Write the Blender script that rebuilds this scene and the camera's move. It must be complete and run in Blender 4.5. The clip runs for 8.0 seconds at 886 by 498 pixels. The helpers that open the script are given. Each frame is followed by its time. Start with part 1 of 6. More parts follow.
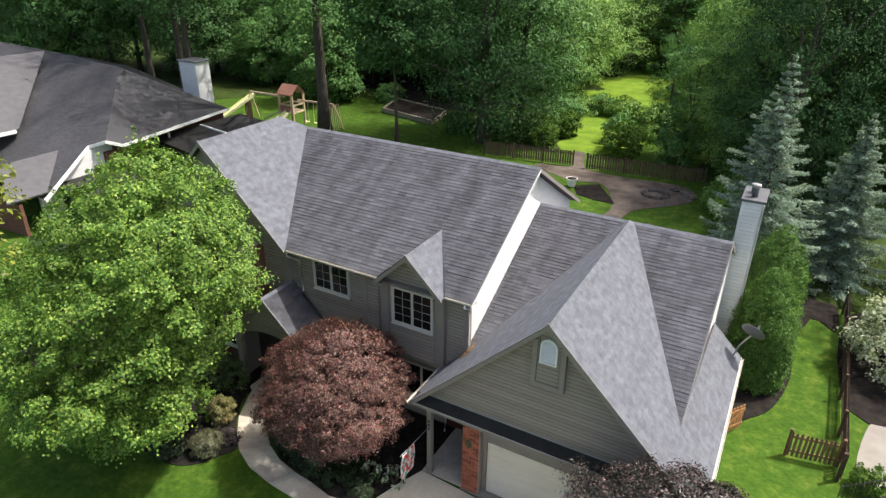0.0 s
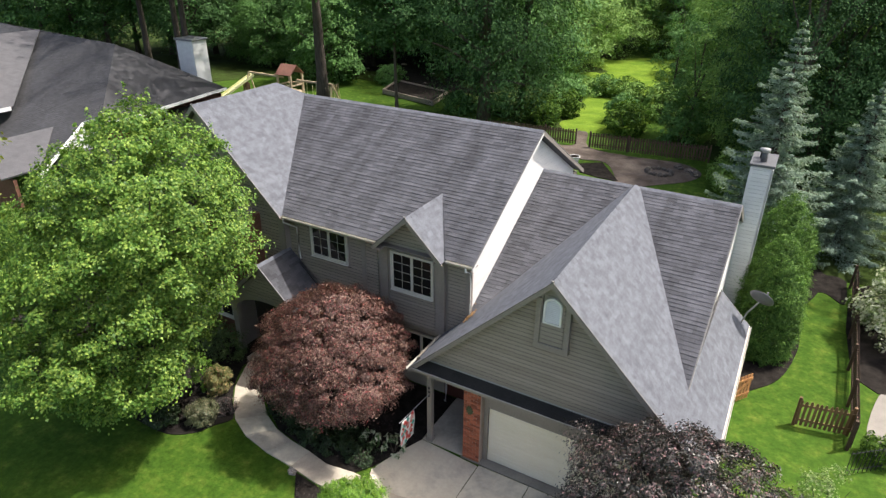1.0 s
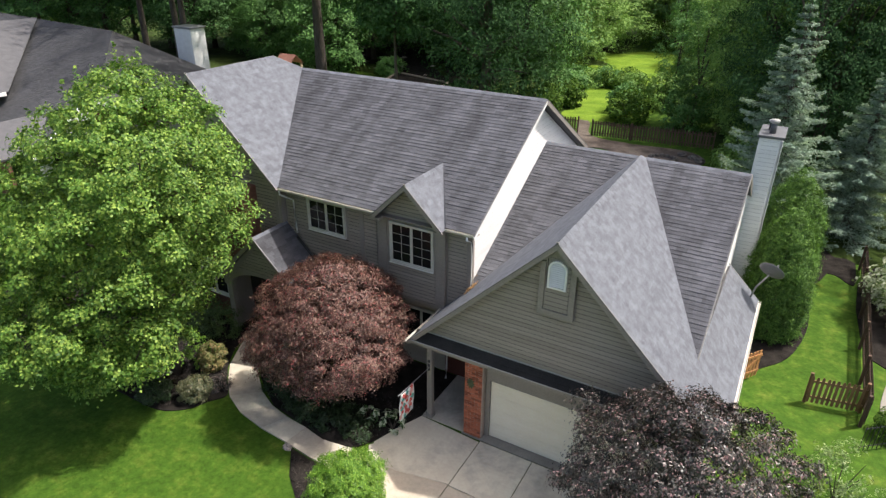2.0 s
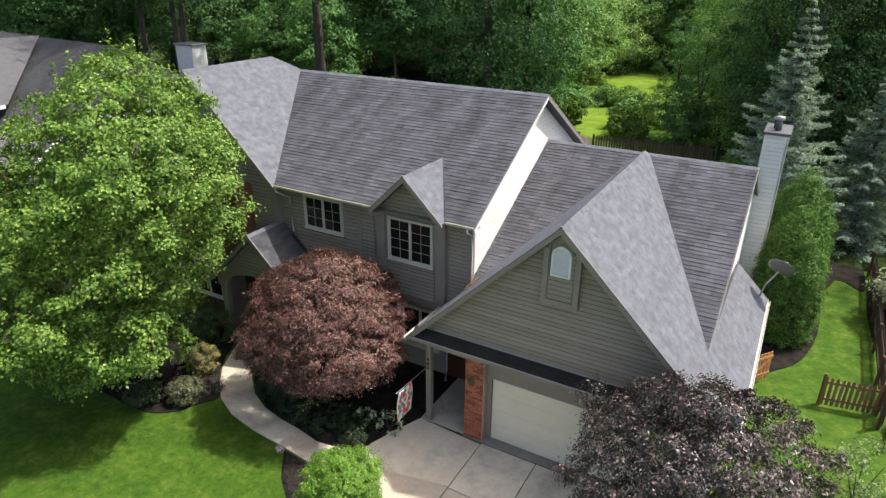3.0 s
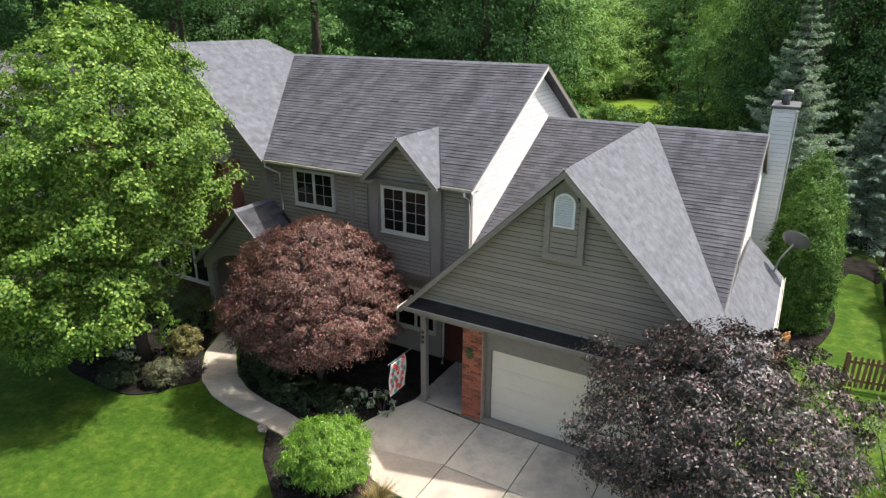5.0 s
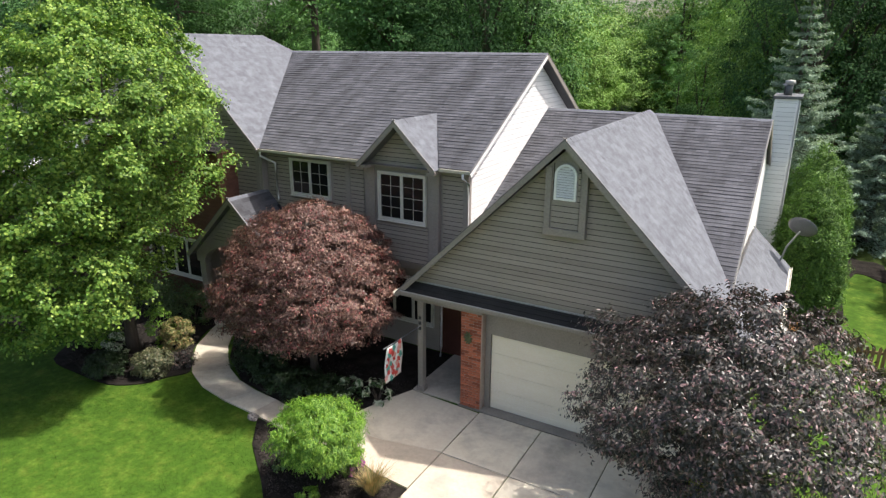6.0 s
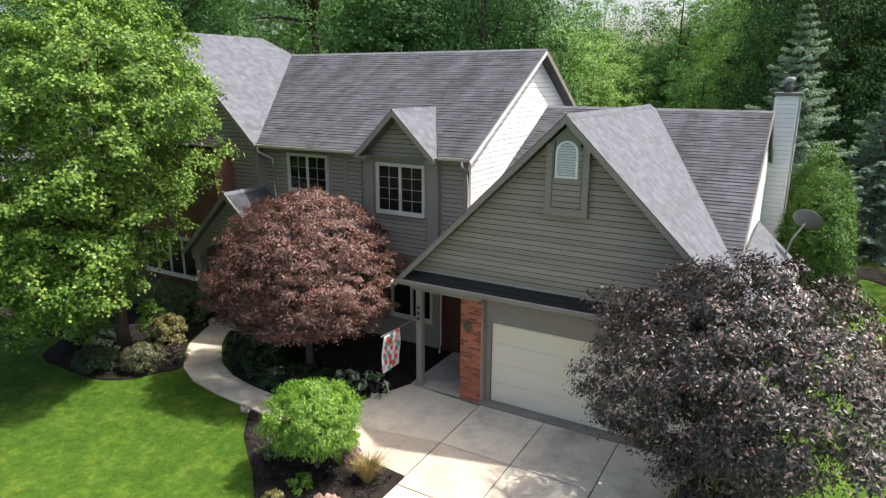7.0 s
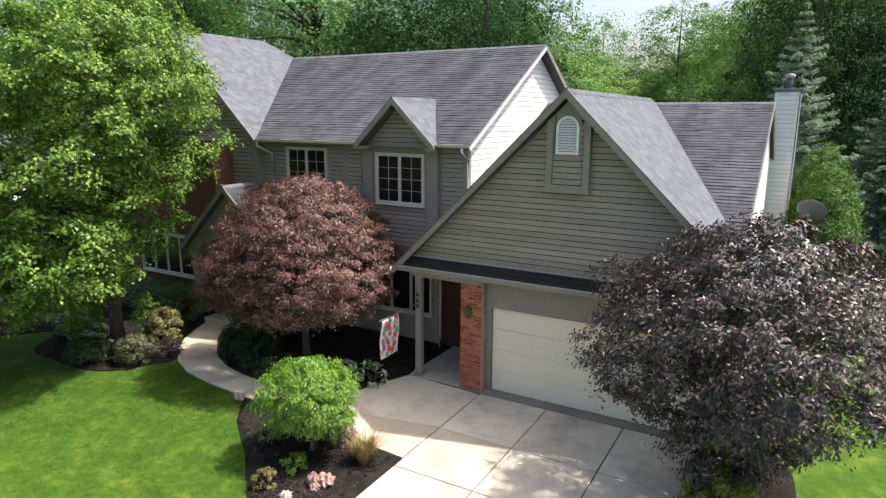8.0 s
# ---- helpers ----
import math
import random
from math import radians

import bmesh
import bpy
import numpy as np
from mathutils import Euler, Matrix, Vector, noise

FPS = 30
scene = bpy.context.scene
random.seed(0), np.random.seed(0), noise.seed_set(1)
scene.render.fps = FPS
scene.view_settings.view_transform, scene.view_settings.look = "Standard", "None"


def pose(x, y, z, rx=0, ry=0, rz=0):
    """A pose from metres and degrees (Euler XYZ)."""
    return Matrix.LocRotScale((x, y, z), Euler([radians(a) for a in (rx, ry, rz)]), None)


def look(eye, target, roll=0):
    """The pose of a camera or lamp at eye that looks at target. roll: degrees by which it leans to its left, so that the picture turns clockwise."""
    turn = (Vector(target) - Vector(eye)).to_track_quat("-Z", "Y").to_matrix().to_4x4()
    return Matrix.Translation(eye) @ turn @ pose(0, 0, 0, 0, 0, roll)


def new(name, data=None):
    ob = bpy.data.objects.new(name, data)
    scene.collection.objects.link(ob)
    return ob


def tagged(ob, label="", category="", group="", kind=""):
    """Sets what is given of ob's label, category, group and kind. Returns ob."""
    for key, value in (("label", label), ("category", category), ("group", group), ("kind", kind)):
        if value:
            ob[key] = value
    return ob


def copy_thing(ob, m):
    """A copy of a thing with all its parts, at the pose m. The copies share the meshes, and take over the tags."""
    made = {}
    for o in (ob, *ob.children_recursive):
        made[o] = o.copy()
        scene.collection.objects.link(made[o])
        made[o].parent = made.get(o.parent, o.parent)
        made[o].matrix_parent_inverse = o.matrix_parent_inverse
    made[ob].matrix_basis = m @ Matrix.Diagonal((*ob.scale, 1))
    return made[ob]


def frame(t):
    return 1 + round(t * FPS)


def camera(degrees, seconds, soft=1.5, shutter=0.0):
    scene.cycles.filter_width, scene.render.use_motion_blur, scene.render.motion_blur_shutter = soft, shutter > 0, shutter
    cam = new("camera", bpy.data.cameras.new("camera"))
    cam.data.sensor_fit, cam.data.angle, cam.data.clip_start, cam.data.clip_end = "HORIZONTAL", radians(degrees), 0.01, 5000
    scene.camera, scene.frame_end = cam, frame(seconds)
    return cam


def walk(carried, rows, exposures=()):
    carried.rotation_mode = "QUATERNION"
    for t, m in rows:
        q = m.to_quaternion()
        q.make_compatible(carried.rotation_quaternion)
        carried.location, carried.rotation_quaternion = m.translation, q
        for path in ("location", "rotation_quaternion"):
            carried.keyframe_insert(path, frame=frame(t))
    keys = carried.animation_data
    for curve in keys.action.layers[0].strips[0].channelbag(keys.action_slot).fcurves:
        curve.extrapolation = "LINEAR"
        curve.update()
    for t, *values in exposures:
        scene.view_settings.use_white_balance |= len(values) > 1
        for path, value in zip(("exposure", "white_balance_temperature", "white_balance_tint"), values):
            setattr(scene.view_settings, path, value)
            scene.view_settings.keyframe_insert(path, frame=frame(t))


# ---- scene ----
cam = camera(70.1, 8.0, soft=1.35)
PATH = [
    (0, (6.15, -13.84, 16.1), (5.267, -12.273, 15.225), 0.5),
    (0.5, (6.173, -13.824, 15.626), (5.29, -12.262, 14.743), 0.4),
    (1, (6.127, -13.741, 15.025), (5.247, -12.186, 14.127), 0.4),
    (1.5, (6.1, -13.695, 14.431), (5.221, -12.145, 13.522), 0.4),
    (3, (6.093, -13.602, 12.646), (5.189, -12.012, 11.838), 0.4),
    (3.5, (6.106, -13.546, 12.091), (5.193, -11.946, 11.312), 0.3),
    (4, (6.124, -13.502, 11.512), (5.204, -11.892, 10.764), 0.3),
    (4.5, (6.117, -13.441, 10.928), (5.193, -11.82, 10.207), 0.3),
    (6, (6.163, -13.314, 9.027), (5.219, -11.659, 8.421), 0.3),
    (6.5, (6.173, -13.306, 8.413), (5.222, -11.636, 7.857), 0.3),
    (7, (6.177, -13.299, 7.814), (5.219, -11.618, 7.307), 0.3),
    (7.5, (6.204, -13.28, 7.219), (5.238, -11.59, 6.761), 0.3),
    (8, (6.224, -13.307, 6.643), (5.252, -11.608, 6.231), 0.3),
]
walk(cam, [(t, look(eye, target, roll)) for t, eye, target, roll in PATH],
     exposures=[(0.0, 0.84, 6500, 10), (4.0, 0.80, 6500, 10), (6.0, 0.93, 6500, 10), (8.0, 1.02, 6500, 10)])

# ---- sky and sun ----
SUN_TO = Vector((0.42, 0.38, 1.0)).normalized()
world = bpy.data.worlds.new("sky")
scene.world = world
world.use_nodes = True
wn = world.node_tree
sky = wn.nodes.new("ShaderNodeTexSky")
sky.sky_type = 'NISHITA'
sky.sun_disc = False
sky.sun_elevation = math.asin(SUN_TO.z)
sky.sun_rotation = math.atan2(SUN_TO.x, SUN_TO.y)
sky.air_density, sky.dust_density, sky.ozone_density = 1.0, 5.0, 0.0
wn.links.new(sky.outputs[0], wn.nodes["Background"].inputs[0])
wn.nodes["Background"].inputs[1].default_value = 0.138
sun = new("sun", bpy.data.lights.new("sun", 'SUN'))
sun.data.energy, sun.data.angle, sun.data.color = 3.5, radians(0.9), (1.0, 0.965, 0.915)
sun.matrix_world = look(SUN_TO * 60, (0, 0, 0))

# ---- materials ----
def material(name, rough=0.8, metal=0.0):
    m = bpy.data.materials.new(name)
    m.use_nodes = True
    b = m.node_tree.nodes["Principled BSDF"]
    b.inputs["Roughness"].default_value = rough
    b.inputs["Metallic"].default_value = metal
    return m, m.node_tree, b


def node(nt, kind, **values):
    n = nt.nodes.new(kind)
    for key, v in values.items():
        n.inputs[key].default_value = v
    return n


def noise_fac(nt, scale, detail=4.0, rough=0.6, coord="Object", stretch=(1, 1, 1)):
    tc = nt.nodes.new("ShaderNodeTexCoord")
    mp = node(nt, "ShaderNodeMapping", Scale=stretch)
    nz = node(nt, "ShaderNodeTexNoise", Scale=scale, Detail=detail, Roughness=rough)
    nt.links.new(tc.outputs[coord], mp.inputs[0])
    nt.links.new(mp.outputs[0], nz.inputs["Vector"])
    return nz.outputs["Fac"]


def ramp(nt, fac, stops):
    r = nt.nodes.new("ShaderNodeValToRGB")
    e = r.color_ramp.elements
    e[0].position, e[0].color = stops[0][0], (*stops[0][1], 1)
    e[1].position, e[1].color = stops[-1][0], (*stops[-1][1], 1)
    for p, c in stops[1:-1]:
        e.new(p).color = (*c, 1)
    nt.links.new(fac, r.inputs[0])
    return r.outputs[0]


def mix(nt, a, b, fac, kind="MIX"):
    n = nt.nodes.new("ShaderNodeMix")
    n.data_type, n.blend_type = "RGBA", kind
    for sock, v in ((n.inputs[0], fac), (n.inputs[6], a), (n.inputs[7], b)):
        if isinstance(v, (int, float)):
            sock.default_value = v
        elif isinstance(v, tuple):
            sock.default_value = (*v, 1)
        else:
            nt.links.new(v, sock)
    return n.outputs[2]


def bump(nt, b, fac, strength, distance):
    n = node(nt, "ShaderNodeBump", Strength=strength, Distance=distance)
    nt.links.new(fac, n.inputs["Height"])
    nt.links.new(n.outputs[0], b.inputs["Normal"])


def grained(name, low, high, scale=6.0, fine=60.0, rough=0.8, relief=0.002, metal=0.0, stretch=(1, 1, 1), piece=0.0, stain=None, shine=0.5, grain=0.35):
    """Two scales of variation between two colours, with fine relief; piece: how far single pieces differ."""
    m, nt, b = material(name, rough, metal)
    b.inputs["Specular IOR Level"].default_value = shine
    big = noise_fac(nt, scale, 5, 0.6, stretch=stretch)
    small = noise_fac(nt, fine, 3, 0.7, stretch=stretch)
    c = mix(nt, ramp(nt, big, [(0.3, low), (0.7, high)]), ramp(nt, small, [(0.3, (0.25,) * 3), (0.7, (0.75,) * 3)]), grain, "OVERLAY")
    if piece:
        info = nt.nodes.new("ShaderNodeObjectInfo")
        geo = nt.nodes.new("ShaderNodeNewGeometry")
        add = nt.nodes.new("ShaderNodeMath")
        add.operation = 'ADD'
        nt.links.new(info.outputs["Random"], add.inputs[0])
        nt.links.new(geo.outputs["Random Per Island"], add.inputs[1])
        fr = nt.nodes.new("ShaderNodeMath")
        fr.operation = 'FRACT'
        nt.links.new(add.outputs[0], fr.inputs[0])
        c = mix(nt, c, ramp(nt, fr.outputs[0], [(0, (0.5 - piece,) * 3), (1, (0.5 + piece,) * 3)]), 1.0, "OVERLAY")
    if stain:
        s = noise_fac(nt, stain[1], 6, 0.65)
        c = mix(nt, c, stain[0], ramp(nt, s, [(0.48, (0, 0, 0)), (0.70, (stain[2],) * 3)]))
    nt.links.new(c, b.inputs["Base Color"])
    if relief:
        bump(nt, b, small, 0.6, relief)
    return m


def leafy(name, stops, gloss=0.45, through_light=0.35, patch=0.5, shine=0.5):
    """Leaves: colour by leaf and by patch of the crown, partly letting the light through."""
    m, nt, b = material(name, gloss)
    b.inputs["Specular IOR Level"].default_value = shine
    geo = nt.nodes.new("ShaderNodeNewGeometry")
    c = ramp(nt, geo.outputs["Random Per Island"], stops)
    c = mix(nt, c, ramp(nt, noise_fac(nt, patch, 3), [(0.35, (0.38,) * 3), (0.65, (0.6,) * 3)]), 0.7, "OVERLAY")
    nt.links.new(c, b.inputs["Base Color"])
    t = nt.nodes.new("ShaderNodeBsdfTranslucent")
    nt.links.new(mix(nt, c, (0.9, 1.0, 0.4), 0.45, "MULTIPLY"), t.inputs[0])
    s = nt.nodes.new("ShaderNodeMixShader")
    s.inputs[0].default_value = through_light
    nt.links.new(b.outputs[0], s.inputs[1])
    nt.links.new(t.outputs[0], s.inputs[2])
    nt.links.new(s.outputs[0], nt.nodes["Material Output"].inputs[0])
    return m


M = {
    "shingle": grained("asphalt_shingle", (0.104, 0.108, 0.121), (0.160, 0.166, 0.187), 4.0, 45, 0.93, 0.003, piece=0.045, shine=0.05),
    # Darker streaked shingle copy: shade of slopes turned from the sun, put into colour.
    "darkened_shingle": grained("darkened_streaked_shingle", (0.060, 0.060, 0.066), (0.104, 0.105, 0.117), 0.9, 40, 0.93, 0.003, piece=0.09, shine=0.05, stretch=(1.6, 0.35, 0.35)),
    "pent": grained("black_roofing", (0.024, 0.023, 0.022), (0.040, 0.038, 0.036), 1.5, 40, 0.85, 0.002, shine=0.15),
    "dark_shingle": grained("dark_shingle", (0.034, 0.033, 0.035), (0.056, 0.055, 0.058), 0.4, 20, 0.9, 0.003, piece=0.08),
    "apron": grained("dark_concrete", (0.20, 0.18, 0.155), (0.27, 0.245, 0.21), 1.2, 25, 0.9, 0.003),
    "cream": grained("cream_paint", (0.50, 0.48, 0.42), (0.58, 0.56, 0.50), 3, 30, 0.5, 0.0004),
    "play_wood": grained("pale_wood", (0.46, 0.35, 0.22), (0.62, 0.50, 0.34), 2, 30, 0.8, 0.003, stretch=(6, 6, 0.6)),
    # Two tones that stand in for the shadow line under each lap board.
    "gap": grained("lap_shade", (0.02, 0.018, 0.016), (0.035, 0.032, 0.028), 3, 30, 0.9, 0.0, shine=0.1),
    "grey_gap": grained("pale_lap_shade", (0.26, 0.26, 0.26), (0.34, 0.34, 0.33), 3, 30, 0.9, 0.0),
    "deck": grained("roof_deck", (0.08, 0.078, 0.08), (0.11, 0.105, 0.11), 2, 40, 0.95),
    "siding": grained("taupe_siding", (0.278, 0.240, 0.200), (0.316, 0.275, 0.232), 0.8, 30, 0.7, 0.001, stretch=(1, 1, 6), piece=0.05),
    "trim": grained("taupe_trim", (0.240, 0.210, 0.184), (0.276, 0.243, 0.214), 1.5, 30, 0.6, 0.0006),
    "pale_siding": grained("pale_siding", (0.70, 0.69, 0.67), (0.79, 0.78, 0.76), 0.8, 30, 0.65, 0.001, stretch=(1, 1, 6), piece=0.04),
    "white": grained("white_paint", (0.74, 0.73, 0.70), (0.84, 0.83, 0.80), 3, 30, 0.5, 0.0004),
    "fascia": grained("grey_fascia", (0.30, 0.29, 0.28), (0.36, 0.35, 0.34), 3, 30, 0.55, 0.0004),
    "drip": grained("grey_drip_edge", (0.11, 0.107, 0.104), (0.15, 0.147, 0.143), 3, 30, 0.6, 0.0004),
    "gutter": grained("gutter_paint", (0.50, 0.47, 0.40), (0.58, 0.55, 0.48), 3, 30, 0.5, 0.0004),
    "garage_door": grained("garage_door_paint", (0.80, 0.725, 0.575), (0.86, 0.79, 0.645), 1.0, 25, 0.5, 0.0004, stretch=(1, 1, 3)),
    "brick": grained("red_brick", (0.30, 0.085, 0.045), (0.48, 0.17, 0.09), 3, 35, 0.9, 0.004, piece=0.2),
    # Low tone carries the bay's shade; it is also the neighbour's brown brick.
    "shaded_brown_brick": grained("shaded_brown_brick", (0.115, 0.046, 0.030), (0.185, 0.082, 0.054), 3, 35, 0.9, 0.004, stretch=(1, 1, 3)),
    "mortar": grained("mortar", (0.36, 0.27, 0.22), (0.45, 0.36, 0.30), 5, 60, 0.95, 0.003),
    "concrete": grained("concrete", (0.51, 0.450, 0.355), (0.61, 0.548, 0.440), 0.7, 9, 0.9, 0.002, piece=0.09, stain=((0.25, 0.225, 0.195), 0.6, 0.75), grain=0.16, shine=0.25),
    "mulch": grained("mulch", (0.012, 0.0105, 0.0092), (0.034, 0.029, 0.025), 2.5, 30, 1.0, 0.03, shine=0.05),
    "chips": grained("mulch_chip", (0.012, 0.0105, 0.009), (0.062, 0.052, 0.045), 9, 60, 0.9, 0.0, shine=0.1, piece=0.3),
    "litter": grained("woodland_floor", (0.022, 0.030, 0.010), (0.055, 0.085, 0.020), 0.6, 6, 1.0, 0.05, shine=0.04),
    "soil": grained("garden_soil", (0.055, 0.043, 0.036), (0.19, 0.155, 0.128), 0.45, 8, 1.0, 0.03, shine=0.1),
    "wood": grained("weathered_wood", (0.14, 0.075, 0.035), (0.26, 0.15, 0.075), 2, 30, 0.8, 0.003, stretch=(6, 6, 0.6), piece=0.12),
    "new_wood": grained("orange_wood", (0.42, 0.17, 0.06), (0.55, 0.27, 0.10), 2, 30, 0.7, 0.003, stretch=(6, 6, 0.6), piece=0.1),
    "dark_wood": grained("dark_wood", (0.06, 0.035, 0.025), (0.12, 0.07, 0.045), 2, 30, 0.85, 0.003, stretch=(6, 6, 0.6), piece=0.12),
    "bark": grained("bark", (0.045, 0.035, 0.028), (0.12, 0.095, 0.075), 3, 25, 0.95, 0.03, stretch=(3, 3, 0.5)),
    "stone": grained("garden_stone", (0.26, 0.225, 0.20), (0.42, 0.36, 0.32), 3, 25, 0.9, 0.01, piece=0.15),
    "dark_stone": grained("sooty_stone", (0.07, 0.06, 0.052), (0.16, 0.14, 0.12), 3, 25, 0.9, 0.01, piece=0.15),
    "grey_wood": grained("grey_timber", (0.22, 0.18, 0.14), (0.34, 0.29, 0.23), 2, 30, 0.85, 0.003, stretch=(0.6, 6, 6)),
    "pink_stone": grained("pink_stone", (0.30, 0.16, 0.125), (0.46, 0.31, 0.26), 4, 25, 0.85, 0.01, piece=0.15),
    "metal": grained("grey_metal", (0.25, 0.25, 0.26), (0.38, 0.38, 0.39), 4, 50, 0.4, 0.0005, metal=0.6),
    "dish": grained("dish_paint", (0.09, 0.09, 0.095), (0.12, 0.12, 0.125), 2, 40, 0.5, 0.0005),
    "black_metal": grained("black_metal", (0.015, 0.015, 0.016), (0.03, 0.03, 0.03), 4, 50, 0.5, 0.0005),
    # Near-black tone that puts deep shade into the colour of outside walls.
    "deep_shade": grained("deep_shade_tone", (0.02, 0.018, 0.016), (0.04, 0.036, 0.032), 1, 10, 0.9),
    "flag_white": grained("flag_cloth", (0.66, 0.68, 0.66), (0.76, 0.78, 0.75), 4, 60, 0.85, 0.001),
    "flag_red": grained("flag_red", (0.50, 0.05, 0.05), (0.65, 0.10, 0.08), 8, 60, 0.85),
    "flag_pink": grained("flag_pink", (0.60, 0.28, 0.26), (0.72, 0.40, 0.36), 8, 60, 0.85),
    "flag_teal": grained("flag_teal", (0.08, 0.30, 0.25), (0.14, 0.42, 0.34), 8, 60, 0.85),
    "patina": grained("green_patina", (0.05, 0.07, 0.03), (0.12, 0.14, 0.06), 8, 60, 0.7, 0.002),
    "yellow": grained("yellow_plastic", (0.80, 0.78, 0.40), (0.88, 0.86, 0.50), 2, 30, 0.5),
    "red_play": grained("faded_red", (0.25, 0.11, 0.08), (0.33, 0.16, 0.115), 2, 30, 0.7),
    # Brick with the porch's shade mixed into its colour.
    "shaded_brick": grained("shaded_red_brick", (0.07, 0.018, 0.012), (0.10, 0.03, 0.02), 2, 30, 0.6),
}
gm, gnt, gb = material("window_glass", 0.04)
gb.inputs["Base Color"].default_value = (0.012, 0.012, 0.012, 1)
gb.inputs["IOR"].default_value = 1.38
bump(gnt, gb, noise_fac(gnt, 2.5, 2), 0.15, 0.01)
M["glass"] = gm


def lawn_material(name, see_through=0.0):
    m, nt, b = material(name, 0.9)
    big = noise_fac(nt, 0.22, 4, 0.6)
    mid = noise_fac(nt, 1.6, 5, 0.7)
    fine = noise_fac(nt, 38, 3, 0.75)
    c = mix(nt, ramp(nt, big, [(0.3, (0.034, 0.076, 0.009)), (0.7, (0.058, 0.108, 0.013))]),
            ramp(nt, mid, [(0.3, (0.027, 0.065, 0.008)), (0.5, (0.048, 0.099, 0.011)), (0.62, (0.094, 0.142, 0.019)), (0.75, (0.165, 0.170, 0.036))]), 0.68)
    b.inputs["Specular IOR Level"].default_value = 0.08
    tuft = noise_fac(nt, 5.5, 4, 0.7)
    c = mix(nt, c, ramp(nt, tuft, [(0.32, (0.34,) * 3), (0.68, (0.64,) * 3)]), 0.8, "OVERLAY")
    c = mix(nt, c, ramp(nt, fine, [(0.3, (0.22,) * 3), (0.7, (0.78,) * 3)]), 0.2, "OVERLAY")
    nt.links.new(c, b.inputs["Base Color"])
    bump(nt, b, fine, 0.3, 0.012)
    if see_through:
        t = nt.nodes.new("ShaderNodeBsdfTranslucent")
        nt.links.new(c, t.inputs[0])
        s = nt.nodes.new("ShaderNodeMixShader")
        s.inputs[0].default_value = see_through
        nt.links.new(b.outputs[0], s.inputs[1])
        nt.links.new(t.outputs[0], s.inputs[2])
        nt.links.new(s.outputs[0], nt.nodes["Material Output"].inputs[0])
    return m


